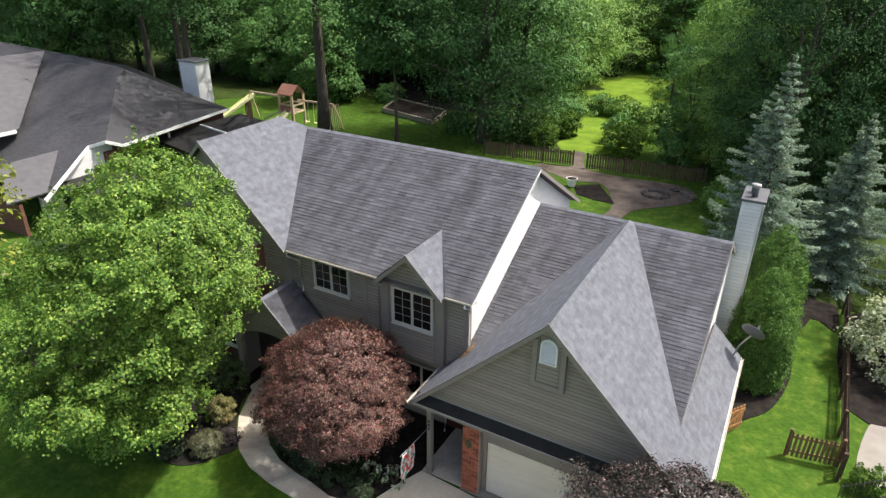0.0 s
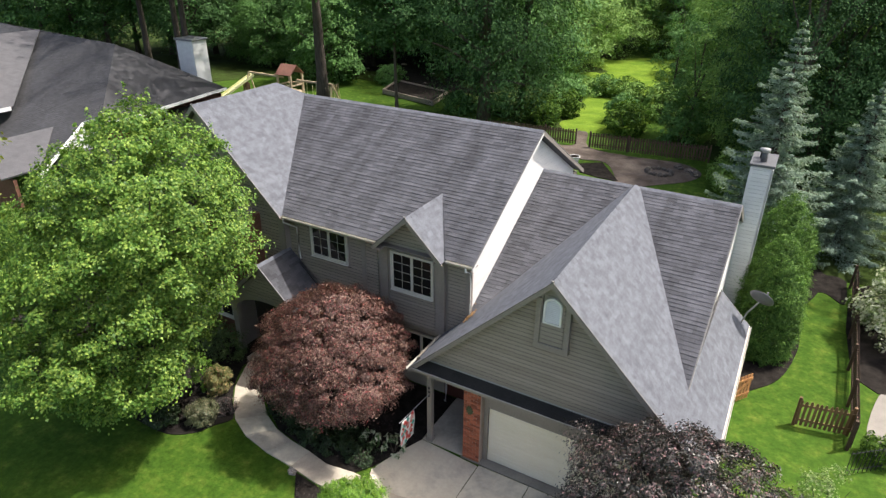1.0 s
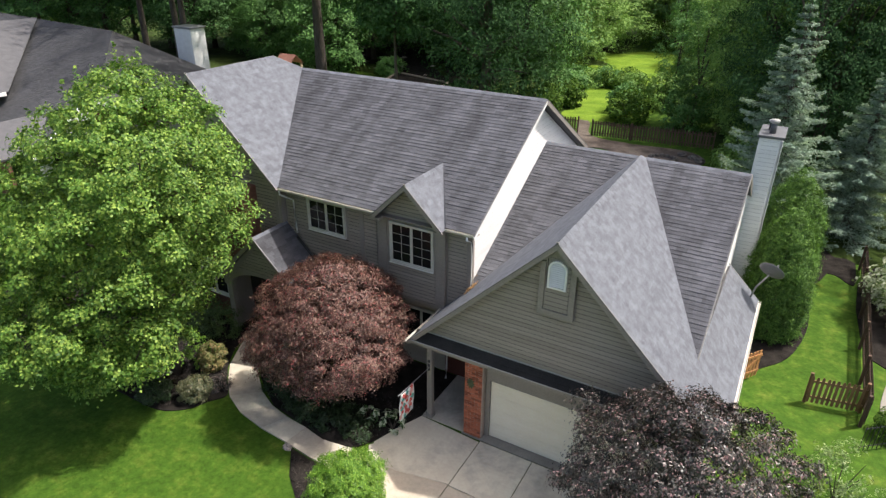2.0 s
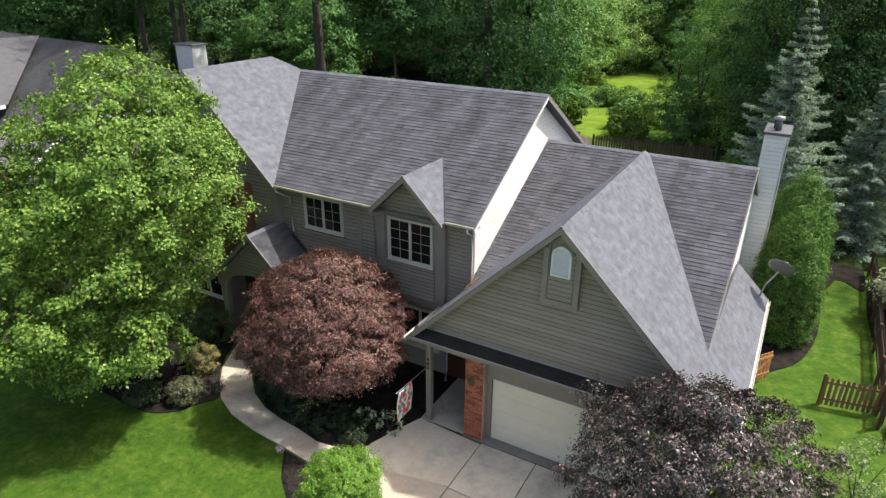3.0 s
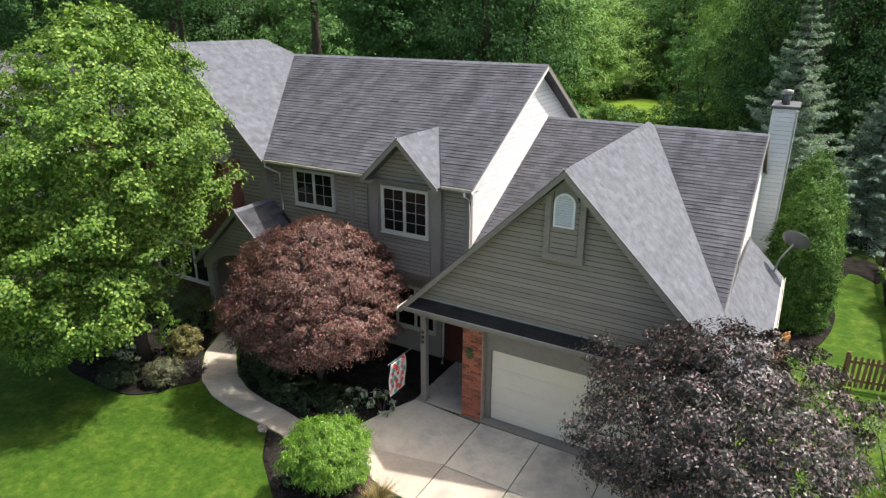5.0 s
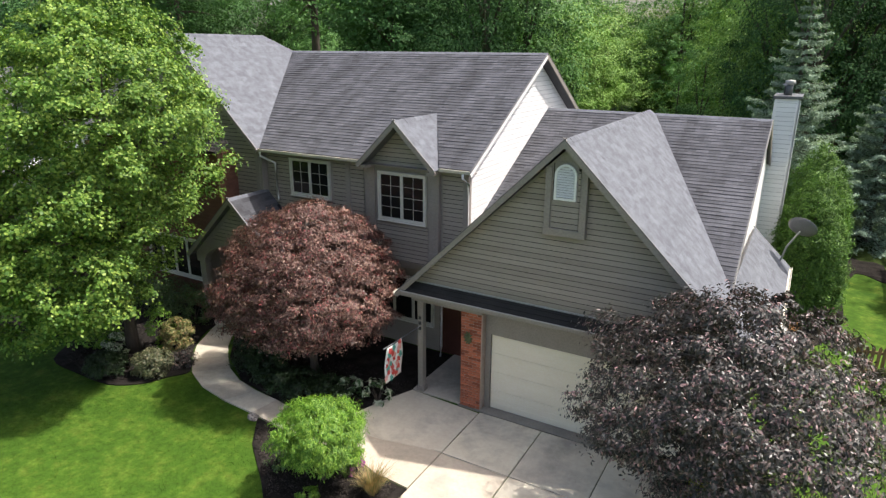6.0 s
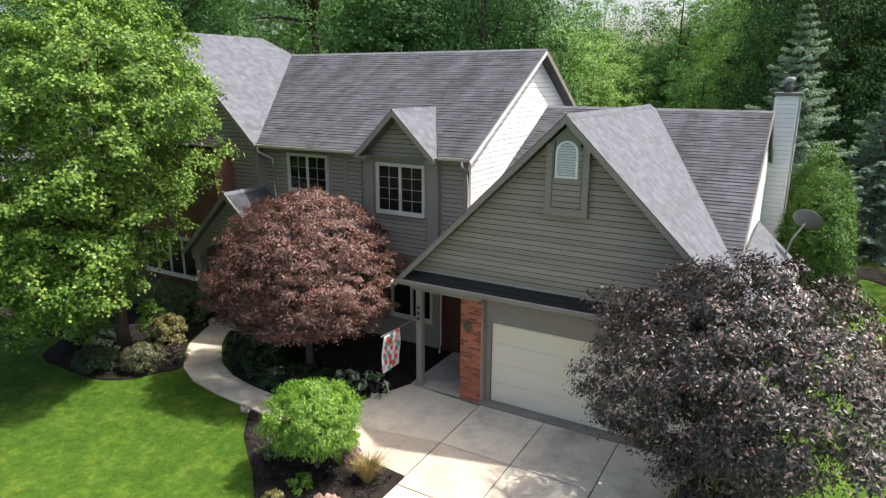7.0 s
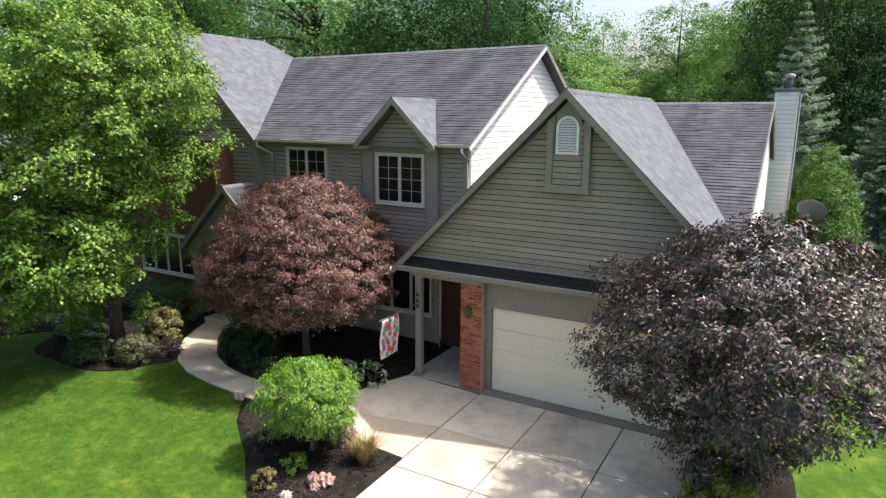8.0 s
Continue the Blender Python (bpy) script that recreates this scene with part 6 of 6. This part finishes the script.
for x in (-0.7, 0.9):
    for y in (-0.8, 0.8):
        pbeam("post", (x, y, 0), (x, y, 3.0), 0.17, 0.17, M["play_wood"])
for z in (1.3, 2.0):
    for y in (-0.8, 0.8):
        pbeam("rail", (-0.75, y, z), (0.95, y, z), 0.08, 0.14, M["play_wood"])
    for x in (-0.7, 0.9):
        pbeam("rail", (x, -0.85, z), (x, 0.85, z), 0.08, 0.14, M["play_wood"])
pbeam("deck", (-0.8, 0, 1.28), (1.0, 0, 1.28), 1.7, 0.06, M["play_wood"])
for s in (-1, 1):
    bm = bmesh.new()
    add_prism(bm, [(-0.85, 0, 3.8), (1.05, 0, 3.8), (1.05, s * 0.95, 2.95), (-0.85, s * 0.95, 2.95)], (0, 0, 0.05))
    part("roof_panel", bm, M["red_play"], ps, "faded red roof panel")
for k in range(6):
    pbeam("wall_board", (-0.6 + 0.27 * k, -0.83, 1.35), (-0.6 + 0.27 * k, -0.83, 1.95), 0.2, 0.03, M["red_play"])
pbeam("climbing_beam", (-0.7, 0.0, 2.55), (-4.6, -0.6, 2.75), 0.12, 0.16, M["play_wood"])
for s in (-1, 1):
    pbeam("leg", (-4.6, -0.6, 2.8), (-4.8, -0.6 + s * 1.0, 0), 0.1, 0.1, M["play_wood"])
pbeam("swing_beam", (0.9, 0.0, 2.45), (5.0, 0.2, 2.45), 0.12, 0.16, M["play_wood"])
for s in (-1, 1):
    pbeam("leg", (5.0, 0.2, 2.5), (5.2, 0.2 + s * 1.1, 0), 0.1, 0.1, M["play_wood"])
for k in range(3):
    x = 1.8 + 1.1 * k
    for dx in (-0.22, 0.22):
        bm = bmesh.new()
        add_tube(bm, [(x + dx, 0.1, 2.4), (x + dx, 0.1, 0.5)], [0.015, 0.015], 5)
        part("rope", bm, M["yellow"], ps)
    bm = bmesh.new()
    add_box(bm, (x - 0.25, -0.02, 0.46), (x + 0.25, 0.22, 0.5), 0.01)
    part("seat", bm, M["yellow"], ps)
bm = bmesh.new()
add_prism(bm, [(-0.75, -0.35, 1.3), (-0.75, 0.25, 1.3), (-3.3, 0.0, 0.12), (-3.3, -0.6, 0.12)], (0, 0, 0.05))
for yy in (-0.35, 0.25):
    add_prism(bm, [(-0.75, yy, 1.3), (-3.3, yy - 0.25, 0.12), (-3.3, yy - 0.25, 0.32), (-0.75, yy, 1.5)], (0, 0.05, 0))
part("slide", bm, M["yellow"], ps, "pale yellow plastic slide")
bm = bmesh.new()
add_prism(bm, [(0.0, -0.85, 1.3), (0.75, -0.85, 1.3), (0.1, -3.2, 0.12), (-0.65, -3.2, 0.12)], (0, 0, 0.05))
for dx in (0.0, 0.7):
    add_prism(bm, [(dx, -0.85, 1.3), (dx - 0.65, -3.2, 0.12), (dx - 0.65, -3.2, 0.36), (dx, -0.85, 1.55)], (0.05, 0, 0))
part("slide", bm, M["yellow"], ps, "pale yellow plastic slide")
bm = bmesh.new()
sd = Vector((0.45, -0.29, 0))
st, sb = Vector((-4.5, -0.2, 2.4)), Vector((-6.5, -3.3, 0.2))
add_prism(bm, [st - sd, st + sd, sb + sd, sb - sd], (0, 0, 0.05))
for e in (-1, 1):
    add_prism(bm, [st + sd * e, sb + sd * e, sb + sd * e + Vector((0, 0, 0.25)), st + sd * e + Vector((0, 0, 0.25))], sd * 0.1)
part("slide", bm, M["yellow"], ps, "pale yellow plastic slide")
for k in range(4):
    pbeam("wall_board", (-4.9 + 0.24 * k, -1.15, 0.1), (-4.9 + 0.24 * k, -1.15, 1.9), 0.2, 0.03, M["red_play"])
for k in range(9):
    bm = bmesh.new()
    add_tube(bm, [(5.0 + 0.02 * k, -1.0 + 0.27 * k, 0.0), (5.0, -0.8 + 0.22 * k, 2.4)], [0.03, 0.03], 5)
    part("bar", bm, M["play_wood"], ps)

# ---- neighbour's house ----
nh = empty("neighbor_house", (0, 0, 0), "neighbouring house with dark grey hip roofs and white trim", "house")
NZ = 3.05
DS_ = M["dark_shingle"]
peak, hip, valley = (-40.2, 17.3, 7.2), (-32.5, 10.07, 4.31), (-32.24, 11.05, 3.87)
roof_plane(nh, [(-62.0, 19.95, 7.2), peak, hip, (-33.53, 9.45, 3.97), (-32.3, 6.32, 2.61), (-31.79, 5.06, 2.06), (-62.0, 8.7, 2.06)], rng, cover=DS_, label="dark grey shingle hip roof")
roof_plane(nh, [peak, (-36.65, 24.2, NZ), valley, hip], rng, plain=True, mat=DS_)
roof_plane(nh, [(-36.65, 24.2, NZ), (-62, 33.0, NZ), (-62, 19.95, 7.2), peak], rng, plain=True, mat=DS_)
# cross wing towards the street; the sun on its slope is put into a lighter colour
roof_plane(nh, [(-52.1, -2.0, 7.33), (-52.1, 18.6, 7.33), (-40.9, 9.2, 4.13), (-40.9, -2.0, 4.13)], rng, plain=True, mat=M["deck"])
beam("eave_board", (-40.85, 9.0, 4.0), (-40.85, -2.0, 4.0), 0.06, 0.25, M["white"], nh)
# lower gable in front, its sunlit slope in the same lighter colour
roof_plane(nh, [(-35.7, 8.68, 3.56), (-36.4, 5.2, 3.36), (-32.3, 3.2, 2.3), (-32.0, 5.4, 2.4)], rng, plain=True, mat=M["deck"])
for nm, ring, sh in (("wall", [(-36.9, 11.0, 0), (-36.9, 23.8, 0), (-36.9, 23.8, NZ - 0.1), (-36.9, 11.0, NZ - 0.1)], (-0.2, 0, 0)),
                     ("wall", [(-56, 9.9, 0), (-34.0, 9.9, 0), (-34.0, 9.9, NZ - 0.6), (-56, 9.9, NZ - 0.6)], (0, 0.2, 0)),
                     ("wall", [(-38.0, 3.6, 0), (-32.3, 3.8, 0), (-32.3, 3.8, 2.05), (-38.0, 3.6, 2.05)], (0, 0.2, 0))):
    prism_part(nm, ring, sh, M["shaded_brown_brick"], nh, "brown brick wall")
gbl = prism_part("wall", [(-33.3, 5.6, 0), (-33.3, 10.9, 0), (-33.3, 10.9, 3.7), (-33.3, 10.1, 4.0), (-33.3, 9.3, 3.7), (-33.3, 6.3, 2.45), (-33.3, 5.6, 2.1)], (-0.3, 0, 0), M["pale_siding"], nh, "white boarded side gable")
box_part("wall", (-33.35, 10.2, 0), (-33.0, 11.5, 3.4), M["shaded_brown_brick"], nh, 0, "brown brick pier")
for a, b in (((-31.79, 5.06, 2.0), (-32.3, 6.32, 2.55)), ((-32.3, 6.32, 2.55), (-33.53, 9.45, 3.91)), ((-33.53, 9.45, 3.91), (-32.5, 10.07, 4.25)), ((-32.5, 10.07, 4.25), (-32.24, 11.05, 3.81)), ((-32.24, 11.05, 3.81), (-36.65, 24.2, 2.99))):
    beam("eave_board", Vector(a) + Vector((0.06, -0.03, 0)), Vector(b) + Vector((0.06, -0.03, 0)), 0.10, 0.2, M["white"], nh, "white eave board")
roof_plane(nh, [(-30.4, 6.5, 1.9), (-30.4, 12.6, 1.9), (-33.2, 12.6, 2.3), (-33.2, 6.5, 2.3)], rng, plain=True, mat=M["pent"])
roof_plane(nh, [(-31.0, 15.5, 2.2), (-31.0, 24.5, 2.2), (-35.6, 24.5, 2.7), (-35.6, 15.5, 2.7)], rng, plain=True, mat=M["pent"])
# Both low walls have their shade in the near-black colour.
box_part("wall", (-34.5, 6.9, 0), (-30.8, 12.2, 1.95), M["deep_shade"], nh, 0, "lean-to wall with shade in its colour")
box_part("wall", (-35.4, 15.9, 0), (-31.4, 24.1, 2.2), M["deep_shade"], nh, 0, "porch wall with shade in its colour")
for a, b in (((-31.0, 15.5, 2.25), (-31.0, 24.5, 2.25)), ((-31.0, 20.0, 2.3), (-35.4, 20.0, 2.75)), ((-34.9, 16.6, 0.3), (-34.9, 16.6, 3.0))):
    beam("trim_board", a, b, 0.12, 0.12, M["white"], nh)
nch = box_part("chimney", (-40.9, 23.3, 0), (-38.9, 24.8, 6.75), M["white"], nh, 0.03, "white sided chimney")
box_part("chimney_cap", (-41.0, 23.2, 6.75), (-38.8, 24.9, 6.9), M["metal"], nch, 0.02)
shrub((-29.5, 3.5, 0), 1.0, 1.2, L["dark_shrub"], 71, "dark shrub beside the neighbouring house", 0.1, 50, 40)

# ---- trees behind ----
def far_tree(at, height, radius, seed, mat, label, bare=0.06, leaf=0.29, n=150, per=108, trunk=0.3, group="woodland trees", lobes=0.2, clump=None, drift=None, slim=0.6, droop=0.3, up=0.65):
    lo = height * bare
    env = [(lo, radius * 0.45), (lo + (height - lo) * 0.25, radius * 0.95), (lo + (height - lo) * 0.55, radius), (lo + (height - lo) * 0.82, radius * 0.65), (height, radius * 0.12)]
    return tree(at, height, trunk, env, n, per, clump or radius * 0.30, leaf, mat, seed, label, name="tree", group=group, inner=0.25, n_limbs=10, lobes=lobes, slim=slim, droop=droop, drift=drift, gap=radius * 0.25, sprays=9, tuft=0.34, up=up)


kinds = [
    far_tree((-25.0, 50.0, 0), 22, 5.2, 101, L["forest"], "tall woodland tree with mid green leaves"),
    far_tree((-42.0, 52.0, 0), 24, 5.6, 102, L["forest_dark"], "tall dark green woodland tree", 0.1),
    far_tree((-9.0, 92.0, 0), 17, 5.2, 103, L["forest_light"], "sunlit light green woodland tree", 0.03),
    far_tree((10.0, 45.0, 0), 23, 5.2, 104, L["forest"], "tall green woodland tree", 0.04, lobes=0.28),
    far_tree((4.0, 60.0, 0), 18, 4.6, 105, L["forest_light"], "slender woodland tree with light green leaves", 0.04, lobes=0.28),
    far_tree((-40.0, 42.0, 0), 11, 3.6, 106, L["forest"], "young light green tree at the wood's edge", 0.03, lobes=0.25),
]
# Crown drifts towards -y: an added overhang that shades the neighbouring roof.
far_tree((-32.0, 31.2, 0), 25, 7.5, 110, L["forest"], "tall tree with a bare straight trunk behind the roof", 0.46, n=205, trunk=0.56, drift=[(10, 0, -1), (15, 1, -5), (25, 1, -7)])
far_tree((-43.5, 26.5, 0), 24, 5.5, 114, L["forest_dark"], "tall tree with a bare trunk beside the chimney", 0.45, trunk=0.38)
far_tree((-49.0, 30.0, 0), 25, 5.5, 115, L["forest_dark"], "tall tree with a bare trunk behind the neighbouring roof", 0.45, trunk=0.4)
far_tree((-56.0, 31.5, 0), 25, 5.5, 116, L["forest_dark"], "tall tree with a bare trunk behind the neighbouring roof", 0.4, trunk=0.4)
far_tree((3.6, 38.0, 0), 22, 4.6, 117, L["forest_light"], "tall green tree shading the back yard", 0.04, n=170, per=190, leaf=0.18)
far_tree((7.6, 35.5, 0), 21, 4.6, 118, L["hemlock"], "tall green tree shading the back yard", 0.04, n=170, per=190, leaf=0.18)
far_tree((13.5, 40.0, 0), 22, 4.8, 119, L["hemlock"], "tall dark tree behind the spruces", 0.04, n=170, per=190, leaf=0.18)
far_tree((6.0, 31.0, 0), 21, 4.2, 120, L["hemlock"], "tall dark tree shading the back yard", 0.04, n=160, per=190, leaf=0.2, slim=0.34, droop=1.2, up=0.35)
far_tree((-1.4, 40.6, 0), 12, 1.9, 121, L["forest"], "slender young tree by the meadow", 0.10, leaf=0.17, n=70, per=99, trunk=0.12)
far_tree((-4.4, 47.5, 0), 10, 1.7, 122, L["forest"], "slender young tree by the meadow", 0.12, leaf=0.17, n=55, per=99, trunk=0.1)
far_tree((-24.0, 31.2, 0), 17, 3.6, 111, L["forest_dark"], "slim tree with a bare trunk on the lawn", 0.40, trunk=0.17)
far_tree((-18.0, 36.0, 0), 26, 6.3, 112, L["hemlock"], "large dark hemlock with low hanging boughs", 0.04, n=300, per=126, trunk=0.5, drift=[(0, 1.2, 0), (5, 0.2, 0), (11, -1.8, 0), (26, -1.2, 0)], slim=0.34, droop=1.3, up=0.3)
far_tree((-16.4, 40.5, 0), 22, 4.6, 113, L["forest"], "green tree beside the back fence", 0.03, n=205)
r3 = random.Random(77)
spots = []


def plant(k, x, y, lo=0.85, hi=1.15, gap=3.0):
    for a, b in spots:
        if (a - x) ** 2 + (b - y) ** 2 < gap * gap:
            return
    if y > 52 and 0.21 < (6.3 - x) / (y + 13.3) < 0.285:      # a clearing in the wood
        return
    spots.append((x, y))
    s = r3.uniform(lo, hi)
    c = copy_thing(kinds[k], pose(x, y, 0, 0, 0, r3.uniform(0, 360)))
    c.scale = (s, s, s * r3.uniform(0.9, 1.1))


for x, y, kind in ((-11.2, 84, 0), (-6.0, 85, 4), (-1.5, 82, 0), (3.5, 80, 4), (-8.0, 93, 0)):
    plant(kind, x, y, 1.05, 1.2)
for i in range(16):
    plant(r3.choice([0, 1, 0]), r3.uniform(-62, -22), r3.uniform(49, 60))
for i in range(22):
    plant(r3.choice([1, 0, 1]), r3.uniform(-98, -54), r3.uniform(32, 48), 0.8, 1.1)
for i in range(16):
    plant(r3.choice([0, 1, 2]), r3.uniform(-80, -20), r3.uniform(60, 85))
for i in range(10):
    plant(r3.choice([1, 0, 3]), r3.uniform(-88, -58), r3.uniform(30, 50))
for i in range(8):
    plant(5, r3.uniform(-62, -48), r3.uniform(44, 50), 0.6, 1.0)
for i in range(12):
    plant(r3.choice([2, 2, 4]), r3.uniform(-26, 6), r3.uniform(82, 100), 0.8, 1.1)
for i in range(6):
    plant(2, r3.uniform(-22, -17), r3.uniform(58, 74), 0.8, 1.0)
for i in range(16):
    plant(r3.choice([3, 0, 4, 1]), r3.uniform(5, 34), r3.uniform(42, 62))
for i in range(12):
    plant(r3.choice([3, 4, 0]), r3.uniform(21, 50), r3.uniform(24, 55))
for k, x, y, sc in ((0, -20.6, 79.0, 0.95), (0, -23.0, 74.0, 0.9), (2, -14.6, 89.0, 0.92), (4, -17.6, 92.0, 0.86)):
    copy_thing(kinds[k], pose(x, y, 0, 0, 0, 40 * k + 5 * x)).scale = (sc, sc, sc)
for i in range(8):
    plant(r3.choice([4, 2, 5]), r3.uniform(-3, 6), r3.uniform(44, 72), 0.7, 1.0)

for i, (x, y, rad, h) in enumerate([(-6.1, 39.0, 1.6, 2.4), (-1.8, 38.8, 1.7, 3.6), (2.4, 39.2, 1.7, 3.4), (-13.4, 37.8, 1.7, 2.6), (-11.8, 51.5, 1.6, 1.9), (-4.6, 45.5, 2.0, 2.8), (3.6, 36.4, 2.0, 3.6),
                                   (-14.8, 47.0, 2.0, 2.4), (-1.0, 46.0, 2.2, 3.4), (-19.5, 60.0, 2.4, 2.6), (-34.0, 45.0, 1.6, 1.8), 
                                   (3.6, 29.5, 1.5, 2.4), (4.5, 26.0, 1.4, 2.2), (-21.5, 38.0, 1.3, 1.6), (-4.0, 56.0, 2.2, 3.0), (-12.5, 80.0, 3.0, 4.0), (-6.0, 80.0, 3.0, 4.5), (-13.0, 50.5, 1.5, 1.5), (-10.6, 51.6, 1.9, 1.8), (-14.8, 51.0, 1.4, 1.7), (-8.2, 49.0, 1.6, 2.0), (-12.4, 41.8, 1.4, 2.2), (-7.3, 42.0, 1.4, 2.3)]):
    shrub((x, y, 0), rad, h, [L["undergrowth"], L["forest"], L["forest_light"]][i % 3], 200 + i, "bushy green woodland shrub", 0.24, 60, 45, name="bush", clump=rad * 0.32, group="woodland shrubs")

# ---- mulch chips ----
def mulch_chips(seed, count, x0, x1, y0, y1, ring):
    """Loose dark chips over a bed."""
    g = np.random.default_rng(seed)
    x, y = g.uniform(x0, x1, count), g.uniform(y0, y1, count)
    ok = inside(x, y, ring)
    x, y = x[ok], y[ok]
    k = len(x)
    c = np.stack([x, y, g.uniform(0.03, 0.055, k)], 1)
    a, tilt = g.uniform(0, 2 * np.pi, k), g.normal(0, 0.35, k)
    d = np.stack([np.cos(a), np.sin(a), tilt], 1) * g.uniform(0.012, 0.035, k)[:, None]
    e = np.stack([-np.sin(a), np.cos(a), g.normal(0, 0.35, k)], 1) * g.uniform(0.005, 0.012, k)[:, None]
    v = np.stack([c - d - e, c + d - e, c + d + e, c - d + e], 1).reshape(-1, 3)
    me = bpy.data.meshes.new("mulch_chips")
    me.from_pydata(v.tolist(), [], np.arange(4 * k).reshape(-1, 4).tolist())
    tagged(link_mesh("mulch_chips", me, M["chips"]), "loose dark brown mulch chips", "mulch", kind="stuff")


# ---- short grass of the front lawn ----
def inside(px, py, ring):
    """Which of the points lie within a ring."""
    hit = np.zeros(len(px), bool)
    for (x0, y0), (x1, y1) in zip(ring, ring[1:] + ring[:1]):
        if y0 != y1:
            hit ^= ((y0 > py) != (y1 > py)) & (px < (x1 - x0) * (py - y0) / (y1 - y0) + x0)
    return hit


gg = np.random.default_rng(5)
count = 70000
gx, gy_ = gg.uniform(-17.5, -0.3, count), gg.uniform(-12.0, -2.6, count)
bare = inside(gx, gy_, walk_out + walk_in[::-1])
for ring in ([(-18.0, 1.2), (-18.0, -4.6), (-17.0, -4.7), (-14.8, -4.1), (-13.6, -3.9), (-12.6, -4.2), (-11.2, -4.38), (-9.8, -4.33), (-9.05, -3.88), (-8.7, -3.2), (-8.4, -2.6), (-9.0, 1.0)],
             [(-9.4, 1.4), (-9.2, -0.2), (-8.1, -1.42), (-6.7, -2.27), (-5.1, -2.52), (-3.3, -2.5), (-2.2, -2.6), (-2.2, 1.4)],
             [(-4.9, -3.3), (-0.2, -3.3), (-0.2, -7.3), (-1.0, -7.45), (-1.8, -6.35), (-3.0, -5.25), (-4.2, -4.35)]):
    bare |= inside(gx, gy_, ring)
gx, gy_ = gx[~bare], gy_[~bare]
k = len(gx)
hh, ww, aa = gg.uniform(0.012, 0.034, k), gg.uniform(0.004, 0.009, k), gg.uniform(0, 2 * np.pi, k)
ox, oy = np.cos(aa) * ww, np.sin(aa) * ww
tx, ty = gg.normal(0, 0.022, k), gg.normal(0, 0.022, k)
zz = np.full(k, -0.032)
v3 = np.stack([np.stack([gx - ox, gy_ - oy, zz], 1), np.stack([gx + ox, gy_ + oy, zz], 1), np.stack([gx + tx, gy_ + ty, zz + hh], 1)], 1).reshape(-1, 3)
me = bpy.data.meshes.new("grass")
me.vertices.add(3 * k)
me.vertices.foreach_set("co", v3.astype(np.float32).ravel())
me.loops.add(3 * k)
me.loops.foreach_set("vertex_index", np.arange(3 * k, dtype=np.int32))
me.polygons.add(k)
me.polygons.foreach_set("loop_start", np.arange(0, 3 * k, 3, dtype=np.int32))
me.update()
tagged(link_mesh("grass", me, M["blade"]), "short mown grass blades of the front lawn", "grass", kind="stuff")

mulch_chips(61, 16000, -4.9, -0.2, -7.4, -3.4, [(-4.7, -3.6), (-4.2, -3.65), (-3.1, -3.66), (-2.1, -3.55), (-1.03, -3.86), (-0.3, -3.95), (-0.3, -7.0), (-1.0, -7.2), (-1.75, -6.2), (-3.0, -5.1), (-4.2, -4.2)])
mulch_chips(62, 9000, -9.0, -2.3, -2.5, 0.0, [(-9.0, 0.0), (-8.1, -1.3), (-6.7, -2.1), (-5.1, -2.4), (-3.3, -2.4), (-2.8, -1.6), (-2.4, 0.0)])
mulch_chips(63, 12000, -13.8, -8.6, -4.2, -1.0, [(-13.2, -3.2), (-12.4, -4.0), (-11.2, -4.2), (-9.8, -4.15), (-9.2, -3.7), (-8.7, -2.8), (-9.7, -1.5), (-13.0, -1.0)])
